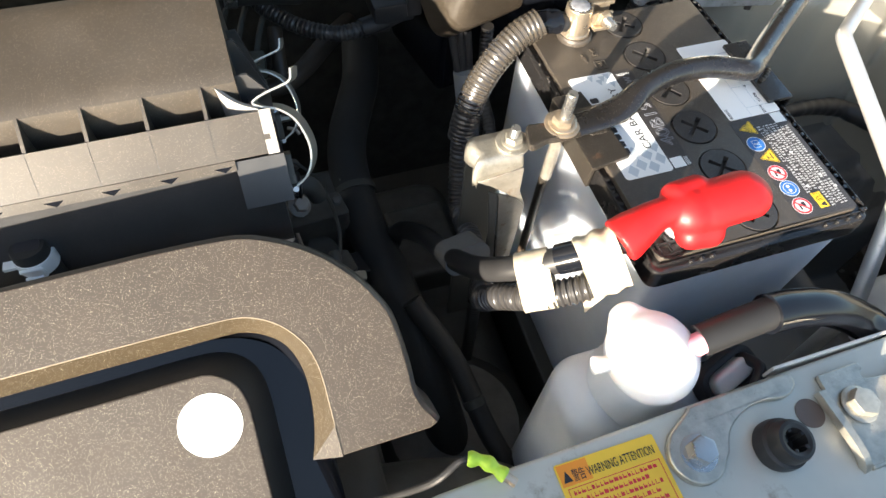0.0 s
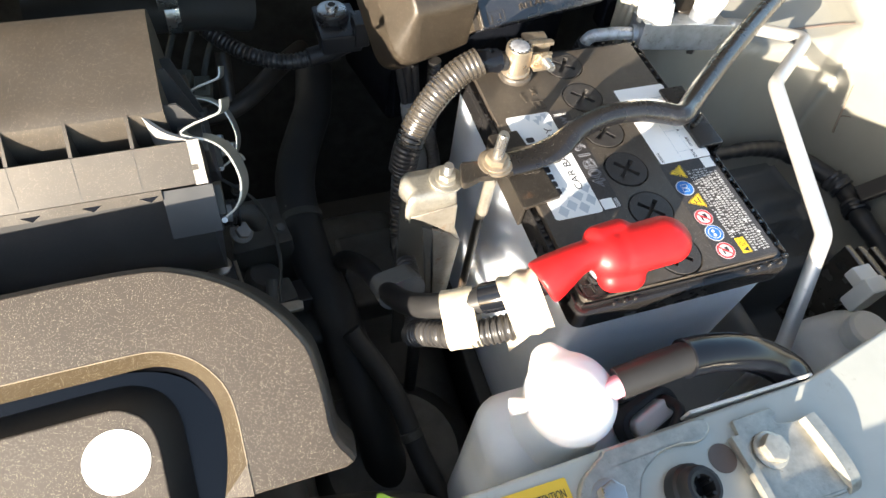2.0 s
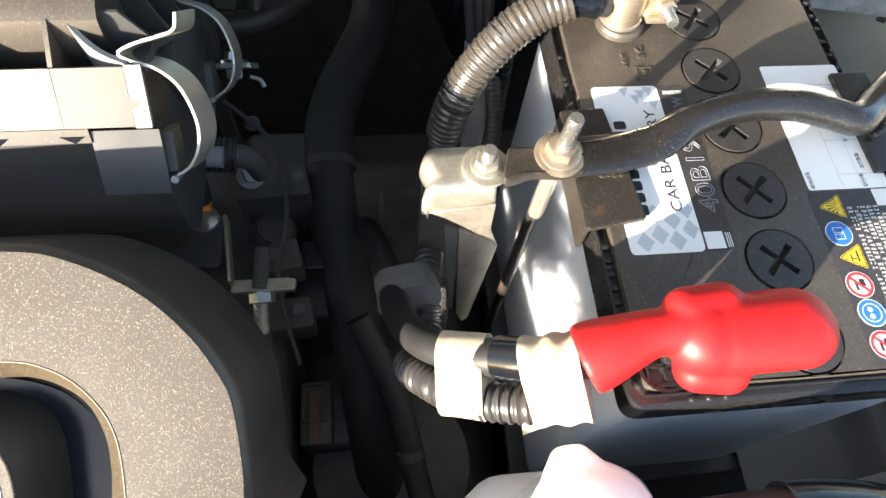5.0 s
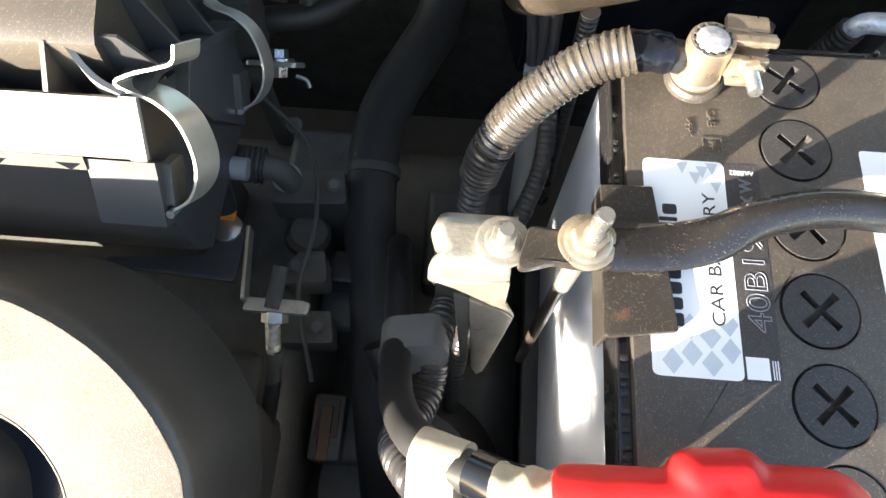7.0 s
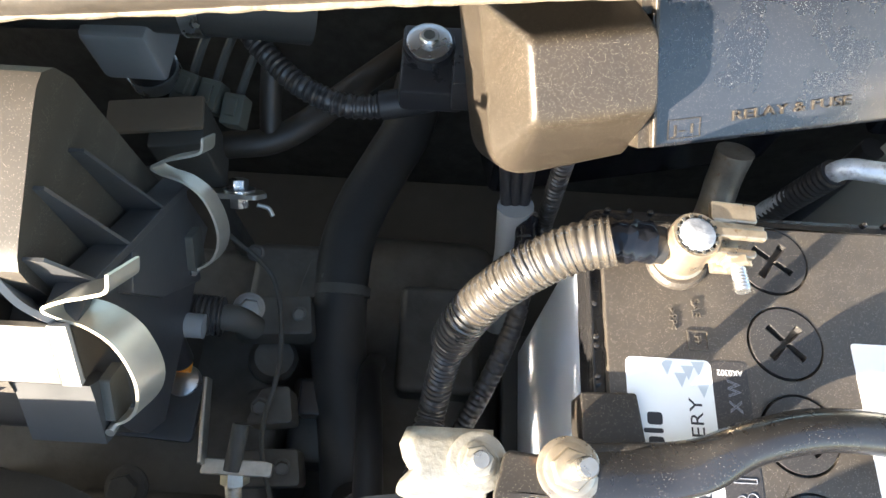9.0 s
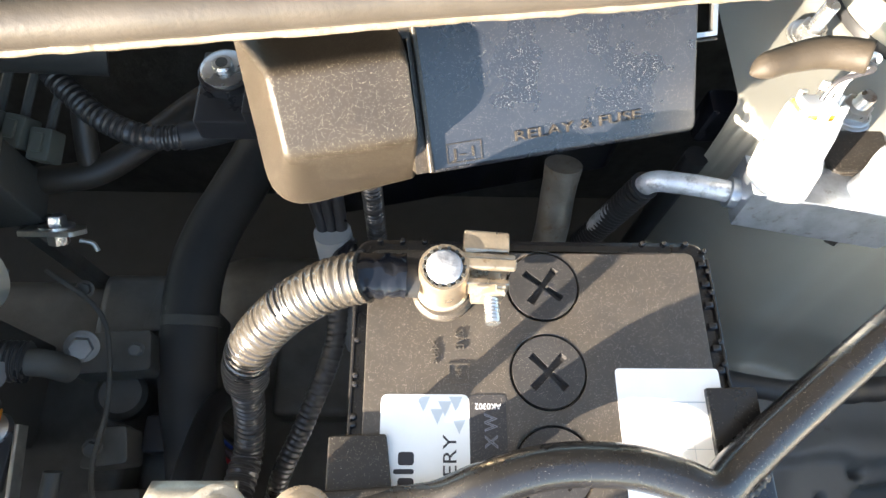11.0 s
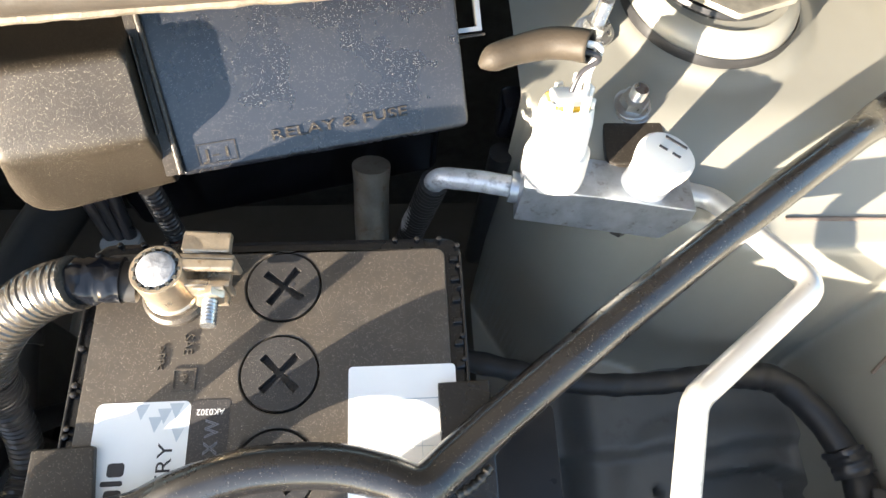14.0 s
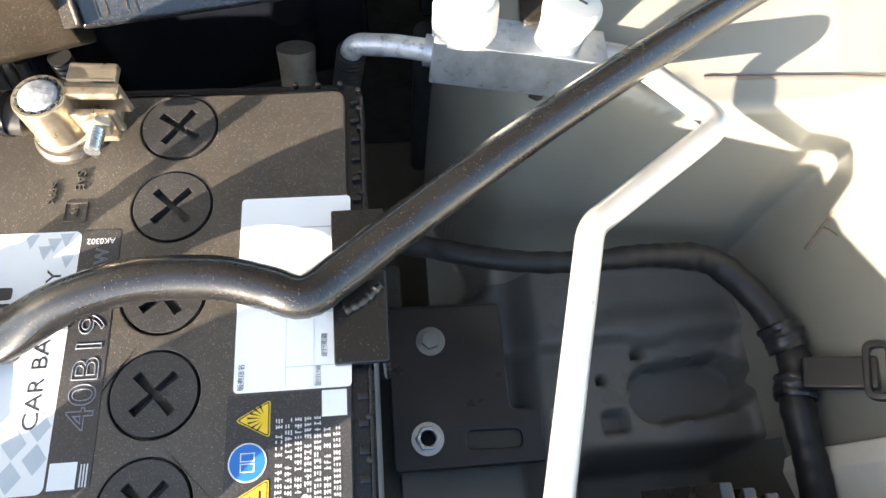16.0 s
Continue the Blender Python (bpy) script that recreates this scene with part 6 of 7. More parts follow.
# ---- refrigerant pipe and switch ----
def ac_block():
    a = thing("refrigerant_block", (0.19, 0.22, 0.76), "cast aluminium refrigerant block with pipes and a pressure switch", "refrigerant line")
    m = frame_at((0.1559, 0.21, 0.767), (0.987, -0.15, -0.035), (0.14, 0.94, -0.22))
    side = Matrix(((1, 0, 0, 0), (0, 0, 1, 0), (0, 1, 0, 0), (0, 0, 0, 1)))
    blk = prism([(0, 0), (0.0645, 0), (0.0725, 0.0135), (0.0725, 0.0205), (0, 0.0205)], 0.0, 0.0225, m=m @ side)
    bmesh.ops.bevel(blk, geom=[e for e in blk.edges if e.calc_face_angle(0) > 0.3], offset=0.0008, segments=2, affect="EDGES", profile=0.5)
    part("block", blk, M_ALUBLK, a, "scuffed grey aluminium block")
    hex_bolt(a, m @ Vector((0.0475, 0.005, 0.0)), m.to_3x3() @ Vector((0, 0, -1)), 0.0042, 0.004, head=M_PLATE, flange=False)
    # pressure switch
    base, ax = Vector((0.1712, 0.2245, 0.7855)), Vector((0.0, 0.335, 0.942)).normalized()
    q = Matrix.Translation(base) @ ax.to_track_quat("Z", "Y").to_matrix().to_4x4()
    hexa = rounded([(0.0148 * math.cos(math.pi / 3 * k), 0.0148 * math.sin(math.pi / 3 * k)) for k in range(6)], 0.009)
    part("switch_nut", prism(hexa, -0.004, 0.0105, bev=0.002, seg=3, m=q), M_WHITEP, a, "pale hexagonal nut")
    part("switch_body", lathe([(0.0113, 0.0095), (0.0111, 0.0235), (0.0105, 0.0295), (0.01, 0.0315), (0.0076, 0.0318), (0.0073, 0.026), (0, 0.026)], base, ax, 36), M_WHITEP, a, "white switch body")
    part("plug", box((-0.0068, -0.0052, 0.024), (0.0068, 0.0052, 0.0355), 0.0015, m=q), M_WHITEP, a, "white plug")
    part("plug_seal", box((-0.0074, -0.0058, 0.0305), (0.0074, 0.0058, 0.0328), 0.0006, m=q), M_YELL2, a, "yellow seal")
    for j in range(7):
        an = 0.6 + j * 0.72
        c_, s_ = 0.0092 * math.cos(an), 0.0092 * math.sin(an)
        part("plug_latch", box((-0.0016, -0.0009, 0.026), (0.0016, 0.0009, 0.0345 + 0.0022 * (j % 3)), 0.0005, m=q @ Matrix.Translation((c_, s_, 0)) @ Matrix.Rotation(an + 1.57, 4, "Z")), M_WHITEP, a)
    # charge valve
    vb, vx = Vector((0.2098, 0.2175, 0.785)), Vector((0.15, 0.12, 0.97)).normalized()
    part("valve_neck", lathe([(0.0098, -0.004), (0.0098, 0.0045), (0.0086, 0.006)], vb, vx, 28), M_ALUBLK, a)
    cap = part("valve_cap", lathe([(0.0088, 0.002), (0.0096, 0.003), (0.0105, 0.0085), (0.0114, 0.0115), (0.0119, 0.0155), (0.0115, 0.0175), (0.0104, 0.0185), (0, 0.0188)], vb, vx, 40), M_WHITEP, a, "white valve cap")
    vm = frame_at(vb + vx * 0.0187, Vector((1, -0.75, -0.05)), Vector((0.6, 1, -0.2)))
    for x, y, l in ((-0.0029, 0.0004, 0.0018), (0.0029, 0.0004, 0.0018), (0.0004, 0.007, 0.0048)):
        part("cap_mark", box((x - l, y - 0.0006, 0), (x + l, y + 0.0006, 0.0004), 0, m=vm), M_INK, cap)
    # pipes
    left = fillet([(0.16, 0.2225, 0.772), (0.143, 0.2265, 0.7715), (0.1245, 0.231, 0.768), (0.114, 0.2335, 0.72), (0.11, 0.235, 0.6)], 0.008)
    part("left_pipe", tube(resample(left, 0.002), 0.0048, 16), M_ALUW, a, "stained aluminium pipe")
    part("pipe_sleeve", tube(resample([Vector((0.1235, 0.2315, 0.7625)), Vector((0.1115, 0.2345, 0.69))], 0.0008), ribbed(0.0062, 0.003, 0.0005), 16), M_RUBBER, a, "black ribbed sleeve")
    part("pipe_collar", tube([(0.1635, 0.2215, 0.772), (0.155, 0.2235, 0.772)], 0.0068, 18), M_ALUBLK, a)
    right = fillet([(0.221, 0.2212, 0.7735), (0.242, 0.214, 0.7755), (0.2607, 0.1651, 0.7968), (0.2032, 0.125, 0.7992), (0.1777, 0.0188, 0.7795), (0.155, -0.024, 0.72), (0.152, -0.03, 0.6)], 0.011)
    part("right_pipe", tube(resample(right, 0.0018), 0.0048, 20), M_ALU, a, "bright aluminium pipe")
    # sensor wiring in a rubber sleeve
    w = thing("sensor_wire_sleeve", (0.15, 0.235, 0.8), "brown-black rubber sleeve over white and yellow wires", "cable")
    sl = spline([(0.1695, 0.2325, 0.8475), (0.164, 0.2355, 0.8455), (0.157, 0.2375, 0.8435), (0.148, 0.2365, 0.842), (0.1395, 0.234, 0.841), (0.1335, 0.232, 0.8385)], 0.001)
    own = tube(sl, lambda s, l: 0.0057 - 0.0008 * sstep(l * 0.3, l * 0.8, s) - 0.004 * max(0.0, (s / l - 0.82) / 0.18) ** 2.2, 22, flat=0.92)
    own.faces.ensure_lookup_table()
    bmesh.ops.delete(own, geom=[own.faces[-2]], context="FACES_ONLY")
    sv = part("sleeve", own, M_SLEEVE, w, "dusty rubber sleeve")
    wall_ = sv.modifiers.new("thick", "SOLIDIFY")
    wall_.thickness, wall_.offset = 0.0011, -1
    for (dx, dz), mt in (((0.0, 0.0015), M_PRINT), ((0.002, -0.001), M_LABELW), ((-0.0012, -0.0015), M_INK)):
        part("wire", tube(spline([(0.159, 0.237 + dx, 0.844 + dz), (0.168, 0.2335 + dx, 0.8468 + dz), (0.1745, 0.234 + dx, 0.8425 + dz), (0.1745 + dx, 0.2395, 0.826), (0.173 + dx * 2, 0.236, 0.816)], 0.001), 0.001, 8), mt, w)
    part("lower_boot", box((0.1555, 0.265, 0.745), (0.17, 0.279, 0.7715), 0.003), M_CLEAN, w)
    part("stalk", tube([(0.158, 0.258, 0.62), (0.158, 0.258, 0.745)], 0.006, 12), M_RUBBER, w)


ac_block()
seat("refrigerant_block", (-0.0008, -0.0003, 0.0002))


# ---- strut tower hardware ----
def tower_hardware():
    s = thing("strut_mount", (0.262, 0.328, 0.798), "dusty strut mount ring with a black rubber seal on the tower", "strut mount")
    c = (0.257, 0.3195, 0.0)
    part("seat_ring", lathe([(0.0428, 0.786), (0.0425, 0.794), (0.041, 0.799), (0.037, 0.803), (0.034, 0.804), (0.032, 0.803), (0, 0.803)], c, n=64), M_BODY, s, "painted raised seat")
    part("outer_seal", lathe([(0.0425, 0.7885), (0.0442, 0.7905), (0.0442, 0.793), (0.0428, 0.7952), (0.0415, 0.7935)], c, n=64), M_RUBBER, s, "thin black seal")
    part("inner_seal", lathe([(0.0338, 0.8025), (0.035, 0.805), (0.0338, 0.807), (0.0326, 0.8055)], (0.2575, 0.326, 0), n=64), M_RUBBER, s)
    part("top_plate", prism(rounded([(0.2285, 0.3052), (0.2555, 0.288), (0.286, 0.2984), (0.296, 0.33), (0.262, 0.352), (0.23, 0.338)], 0.004), 0.808, 0.811, bev=0.001), M_ZINC, s, "pale hexagonal steel plate")
    for x, y, z, r, st in ((0.21, 0.2575, 0.7865, 0.0066, 0.006), (0.1985, 0.298, 0.7895, 0.0062, 0.013)):
        b = thing("tower_bolt", (x, y, z), "steel flange nut and stud on the tower", "bolt", "tower bolts")
        hex_bolt(b, (x, y, z + 0.001), (0.02, 0, 1), r, 0.0055, washer=r * 1.5, stud=st, head=M_STEEL, name="nut")
    k = thing("tower_bracket", (0.205, 0.25, 0.78), "dark steel bracket under the tower nut", "bracket")
    part("foot", prism(rounded([(0.194, 0.227), (0.2225, 0.2285), (0.2215, 0.268), (0.206, 0.272), (0.196, 0.263)], 0.005), 0.784, 0.7868, bev=0.0008), M_PLATE, k)
    part("upright", box((0.198, 0.2265, 0.765), (0.22, 0.2295, 0.786), 0.001), M_PLATE, k)


tower_hardware()
seat("strut_mount", (0.0015, -0.0007, -0.0037))
seat("tower_bolt tower_bolt.001 tower_bracket", (0.0008, 0.0, -0.004))


def floor_hardware():
    h = thing("wrapped_harness", (0.27, 0.16, 0.65), "black tape-wrapped wiring harness along the fender", "wiring harness")
    path = spline([(0.12, 0.172, 0.694), (0.15, 0.164, 0.698), (0.1796, 0.1555, 0.7), (0.2074, 0.1515, 0.699), (0.2379, 0.1522, 0.695), (0.2702, 0.1556, 0.689), (0.3054, 0.1551, 0.68), (0.3255, 0.1395, 0.676), (0.336, 0.1195, 0.676), (0.3405, 0.0982, 0.676), (0.3358, 0.0811, 0.676), (0.335, 0.0644, 0.675), (0.3364, 0.0407, 0.671), (0.338, 0.0, 0.66)], 0.0015)
    part("wrap", tube(path, lambda s, l: 0.0056 + 0.0024 * sstep(l * 0.3, l * 0.6, s) + 0.0009 * noise.noise(Vector((s * 120, 0, 0))), 18), M_RUBBER, h)
    for a, b in (((0.3368, 0.1175, 0.676), (0.3398, 0.1045, 0.676)), ((0.3385, 0.09, 0.676), (0.3358, 0.079, 0.676))):
        q = resample([Vector(a), Vector(b)], 0.0007)
        part("tape_wrap", crumple(tube(q, lambda s, l: 0.0102 + 0.0003 * math.sin(s * 1500), 24), 0.0014, 170), M_GLOSSBLACK, h, "crinkled black tape")
    c = thing("harness_clamp", (0.38, 0.09, 0.67), "black plastic harness clamp on the fender", "clamp")
    m = frame_at((0.3375, 0.0895, 0.688), (0.7, -0.2, 0.75), (0.25, 0.95, 0.0))
    part("arm", box((-0.002, -0.0078, -0.003), (0.03, 0.0078, 0.003), 0.0015, m=m), M_GLOSSBLACK, c)
    ring = rounded([(-0.006, -0.014), (0.006, -0.014), (0.006, 0.014), (-0.006, 0.014)], 0.0055)
    part("slot_ring", prism(ring, -0.001, 0.0035, [rounded([(-0.0032, -0.011), (0.0032, -0.011), (0.0032, 0.011), (-0.0032, 0.011)], 0.003)], 0.0006, m=m @ Matrix.Translation((0.0305, 0, 0.0035))), M_GLOSSBLACK, c, "black ring round the slot")
    n = thing("weld_nut", (0.1585, 0.0765, 0.612), "bright open weld nut on the bay floor", "nut")
    hexa = [(0.1585 + 0.0072 * math.cos(math.pi / 3 * k), 0.0765 + 0.0072 * math.sin(math.pi / 3 * k)) for k in range(6)]
    part("nut", prism(hexa, 0.612, 0.6175, [disc(0.1585, 0.0765, 0.0042, 20)], 0.0008), M_STEEL, n)
    part("collar", prism(disc(0.1585, 0.0765, 0.0092, 30), 0.609, 0.6125, [disc(0.1585, 0.0765, 0.0042, 20)]), M_STEEL, n)
    y_ = thing("tray_extension", (0.17, 0.1, 0.61), "black steel tray plate beside the battery with an oval recess", "tray plate")
    plate_ = prism(rounded([(0.132, 0.158), (0.201, 0.158), (0.2005, 0.0935), (0.2385, 0.0915), (0.2385, 0.0625), (0.132, 0.0625)], 0.004), 0.61, 0.6165, [rounded([(0.1735, 0.0725), (0.2055, 0.0715), (0.2055, 0.0815), (0.1735, 0.0825)], 0.0045), disc(0.1513, 0.0792, 0.0045, 20)], 0.0012)
    part("plate", plate_, M_GLOSSBLACK, y_)
    part("recess", box((0.17, 0.069, 0.609), (0.209, 0.085, 0.6135), 0.001), M_DARK, y_)
    for x, y in ((0.157, 0.136), (0.2272, 0.0865)):
        b = thing("floor_bolt", (x, y, 0.612), "dull grey bolt head on the bay floor", "bolt", "floor bolts")
        hex_bolt(b, (x, y, 0.617), (0, 0, 1), 0.0058, 0.004, washer=0.0088, head=M_BODYD)
    r = thing("front_reservoir", (0.26, -0.02, 0.6), "small white plastic reservoir behind the support", "reservoir")
    part("tank", box((0.228, -0.045, 0.5), (0.29, 0.012, 0.668), 0.018, 5), M_BOTTLE, r)
    part("filler_neck", lathe([(0.013, 0.0), (0.013, 0.012), (0.0155, 0.0125), (0.0155, 0.02), (0.013, 0.022), (0, 0.022)], (0.262, -0.018, 0.664), n=28), M_BOTTLE, r)
    k = thing("white_connector", (0.335, 0.05, 0.7), "white plastic connector on the fender", "connector")
    part("shell", box((0.222, -0.012, 0.715), (0.238, 0.0, 0.742), 0.002, m=None), M_WHITEP, k)
    part("latch", box((0.228, -0.002, 0.725), (0.243, 0.012, 0.735), 0.0015), M_WHITEP, k)
    w = thing("fender_clip", (0.345, 0.05, 0.69), "white plastic clip on the fender", "clip")
    part("wedge", prism(rounded([(0.352, 0.046), (0.3565, 0.056), (0.37, 0.052), (0.385, 0.025), (0.358, 0.02)], 0.002), 0.62, 0.705, bev=0.002), M_WHITEP, w)
    part("tab", box((0.3535, 0.0475, 0.7), (0.3665, 0.0535, 0.7105), 0.0015), M_WHITEP, w)
    tw = thing("dry_twig", (0.362, 0.15, 0.69), "thin dry brown twig lying against the fender wall", "twig")
    run = [Vector((x, y, fender_height(x, y) + 0.0012)) for x, y in ((0.353, 0.153), (0.3565, 0.16), (0.3598, 0.165), (0.3645, 0.173))]
    part("stem", tube(spline(run, 0.002), lambda s, l: 0.0011 - 0.0007 * s / l, 8), M_COWL, tw)
    side = [run[1], run[1] + Vector((0.001, -0.004, 0.004)), run[1] + Vector((0.003, -0.009, 0.006))]
    part("side_shoot", tube(spline(side, 0.001), lambda s, l: 0.0007 - 0.0004 * s / l, 6), M_COWL, tw)
    g = thing("horn_bracket", (0.26, 0.03, 0.65), "tan slotted plastic bracket near the fender floor", "bracket")
    for j in range(3):
        part("fin", box((0.274 + j * 0.01, 0.012, 0.6), (0.28 + j * 0.01, 0.043 - 0.003 * j, 0.7), 0.001), M_CORRD, g)


floor_hardware()
seat("fender_clip", (-0.01, 0.0, 0.016))
seat("weld_nut", (-0.0072, 0.0027, 0.0085))


# ---- hoses and engine parts in the gap ----
def engine_parts():
    e = thing("engine_block", (-0.25, 0.1, 0.36), "grimy dark engine block and transmission casing", "engine")
    part("head", box((-0.5, -0.12, 0.36), (-0.14, 0.235, 0.635), 0.02, 3), M_ENGINE, e)
    # Box added under the engine cover to keep low sun out of the gap.
    part("cam_cover", box((-0.5, -0.1, 0.6), (-0.145, 0.055, 0.7), 0.015, 3), M_DARK, e)
    part("casing", box((-0.15, -0.1, 0.36), (0.0, 0.3, 0.53), 0.03, 3), M_ENGINE, e)
    part("casing_dome", lathe([(0.07, 0), (0.068, 0.03), (0.05, 0.055), (0.0, 0.06)], (-0.08, 0.02, 0.52), n=32), M_ENGINE, e)
    part("housing", lathe([(0.014, -0.02), (0.014, 0.03), (0.011, 0.034), (0, 0.034)], (-0.155, 0.16, 0.61), (0.3, 0, 1), 28), M_ENGINE, e)
    part("manifold", tube(spline([(-0.16, -0.04, 0.63), (-0.1, -0.05, 0.62), (-0.06, -0.06, 0.58)], 0.006), 0.035, 20), M_ENGINE, e)
    hex_bolt(e, (-0.1545, 0.178, 0.676), (0.4, -0.5, 1), 0.006, 0.006, washer=0.0085, head=M_DULLBOLT)
    hex_bolt(e, (-0.205, 0.085, 0.66), (0, -0.3, 1), 0.0075, 0.006, washer=0.011, head=M_ENGINE)
    for k, (x, y, z, sx, sy, sz) in enumerate(((-0.14, 0.2, 0.6, 0.05, 0.06, 0.1), (-0.17, 0.12, 0.6, 0.06, 0.05, 0.07), (-0.12, 0.13, 0.58, 0.035, 0.05, 0.08), (-0.11, 0.05, 0.56, 0.05, 0.04, 0.06), (-0.05, 0.2, 0.52, 0.06, 0.08, 0.08), (-0.2, 0.06, 0.62, 0.08, 0.05, 0.04))):
        part("casting", box((x - sx / 2, y - sy / 2, z - sz / 2), (x + sx / 2, y + sy / 2, z + sz / 2), 0.006, 3, m=None), M_ENGINE, e)
    for x, y, z, r in ((-0.128, 0.178, 0.672, 0.0042), (-0.142, 0.128, 0.668, 0.0048), (-0.118, 0.205, 0.66, 0.004), (-0.13, 0.1, 0.65, 0.0045), (-0.152, 0.205, 0.69, 0.0046)):
        hex_bolt(e, (x, y, z), (0.2, -0.4, 1), r * 0.8, r * 0.8, head=M_ENGINE)
    for x0, x1, y0, y1, z in ((-0.165, -0.12, 0.165, 0.19, 0.668), (-0.15, -0.125, 0.118, 0.14, 0.664), (-0.135, -0.105, 0.192, 0.22, 0.656), (-0.16, -0.12, 0.088, 0.11, 0.646)):
        plate = prism(rounded([(x0, y0), (x1, y0 + 0.003), (x1 - 0.004, y1), (x0 + 0.006, y1 - 0.002)], 0.003), z - 0.02, z, bev=0.001)
        part("bracket_plate", plate, M_ENGINE, e)
    # big rubber hose
    h = thing("coolant_hose", (-0.09, 0.15, 0.55), "thick dull black rubber coolant hose", "hose")
    part("hose", tube(spline([(-0.07, 0.34, 0.68), (-0.078, 0.309, 0.664), (-0.0896, 0.284, 0.659), (-0.103, 0.2524, 0.657), (-0.11, 0.22, 0.653), (-0.109, 0.17, 0.643), (-0.1, 0.12, 0.633), (-0.093, 0.06, 0.61), (-0.085, 0.0, 0.56)], 0.004), 0.016, 22), M_HOSE, h)
    for q_, ax_ in (((-0.1095, 0.2, 0.6495), (0.0, -0.97, -0.2)),):
        part("hose_clamp", lathe([(0.0161, -0.003), (0.0167, -0.0028), (0.0167, 0.0028), (0.0161, 0.003)], q_, ax_, 28), M_DARK, h, "dark hose clamp")
    h = thing("heater_hose", (-0.13, 0.25, 0.68), "brown dusty rubber heater hose", "hose")
    part("hose", tube(spline([(-0.19, 0.253, 0.712), (-0.1675, 0.2528, 0.72), (-0.145, 0.2568, 0.7205), (-0.1275, 0.269, 0.721), (-0.11, 0.2885, 0.721), (-0.097, 0.303, 0.72), (-0.08, 0.335, 0.705)], 0.003), 0.0072, 18), M_TAN, h)
    part("branch", tube(spline([(-0.1455, 0.258, 0.721), (-0.1445, 0.27, 0.735), (-0.1425, 0.284, 0.75)], 0.002), 0.0055, 14), M_TAN, h)
    w2 = thing("sensor_wire", (-0.13, 0.15, 0.65), "thin black sensor wires over the engine", "wire")
    for k, pts in enumerate((((-0.165, 0.21, 0.705), (-0.14, 0.19, 0.69), (-0.132, 0.15, 0.683), (-0.138, 0.11, 0.67), (-0.13, 0.07, 0.64)),)):
        part("wire", tube(spline(pts, 0.002), 0.0013, 10), M_DARK, w2)
    # corrugated harness to the fuse box
    c = thing("engine_harness", (-0.11, 0.25, 0.74), "black corrugated engine wiring harness", "wiring harness")
    part("conduit", tube(spline([(-0.168, 0.325, 0.776), (-0.15, 0.287, 0.769), (-0.135, 0.271, 0.7645), (-0.121, 0.2605, 0.762), (-0.1015, 0.2535, 0.76), (-0.0815, 0.2545, 0.7605), (-0.066, 0.258, 0.7625)], 0.0007), ribbed(0.005, 0.0033, 0.0008), 16), M_CORR, c)
    part("tape_end", tube(spline([(-0.085, 0.2543, 0.7604), (-0.07, 0.257, 0.762), (-0.05, 0.261, 0.766)], 0.002), 0.0068, 14), M_RUBBER, c)
    for k, mt in enumerate((M_WIRER, M_PRINT, M_WIRER, M_WIREB)):
        part("wire", tube(spline([(-0.152 + k * 0.0032, 0.287, 0.775), (-0.156 + k * 0.0034, 0.297, 0.777), (-0.156 + k * 0.0034, 0.315, 0.779)], 0.002), 0.0014, 8), mt, c)
    for x in (-0.074, -0.06):
        part("band_clip", box((x, 0.256, 0.768), (x + 0.0025, 0.2595, 0.7715), 0.0004), M_ZINC, c)
    s = thing("throttle_connector", (-0.2, 0.28, 0.78), "grey-green connector with a metal hose band", "connector")
    part("shell", box((-0.215, 0.26, 0.76), (-0.185, 0.29, 0.79), 0.003), M_GREYT, s)
    part("neck", tube([(-0.2, 0.275, 0.7), (-0.2, 0.275, 0.765)], 0.012, 20), M_RUBBER, s)
    part("band", lathe([(0.0128, 0), (0.0128, 0.007)], (-0.2, 0.275, 0.745), n=30), M_STEEL, s)
    t2 = thing("intake_tube", (-0.18, 0.27, 0.76), "dark intake tube with a worm-drive hose clamp", "intake tube")
    run = spline([(-0.25, 0.262, 0.775), (-0.2, 0.264, 0.775), (-0.15, 0.268, 0.77), (-0.12, 0.275, 0.76)], 0.004)
    part("tube", tube(run, 0.016, 22), M_HOSE, t2)
    part("clamp_band", lathe([(0.0162, -0.0045), (0.0168, -0.0043), (0.0168, 0.0043), (0.0162, 0.0045)], (-0.168, 0.266, 0.772), (1, 0.06, -0.05), 30), M_STEEL, t2, "slotted steel band")
    part("screw_box", box((-0.1735, 0.2445, 0.785), (-0.1615, 0.254, 0.7925), 0.001), M_STEEL, t2, "bright worm screw housing")
    for k in range(6):
        part("band_slot", box((-0.17, 0.2503 + k * 0.0022, 0.7845 + 0.0004 * k), (-0.1655, 0.2511 + k * 0.0022, 0.7885 + 0.0004 * k), 0), M_INK, t2)
    gc = thing("wire_connector", (-0.17, 0.262, 0.73), "grey-green plug connectors with wires behind the air box", "connector")
    for k, (x, y, z) in enumerate(((-0.184, 0.27, 0.742), (-0.172, 0.267, 0.741), (-0.16, 0.2615, 0.738))):
        part("plug", box((-0.0055, -0.008, -0.006), (0.0055, 0.008, 0.006), 0.0012, m=pose(x, y, z, 20, 0, -20 + 6 * k)), M_GREENP, gc)
        part("latch", box((-0.0025, -0.004, 0.006), (0.0025, 0.005, 0.008), 0.0005, m=pose(x, y, z, 20, 0, -20 + 6 * k)), M_GREENP, gc)
        part("wire", tube(spline([(x, y + 0.007, z), (x + 0.006, y + 0.02, z + 0.01), (x + 0.014, y + 0.03, z + 0.022)], 0.002), 0.0022, 8), M_DARK, gc)
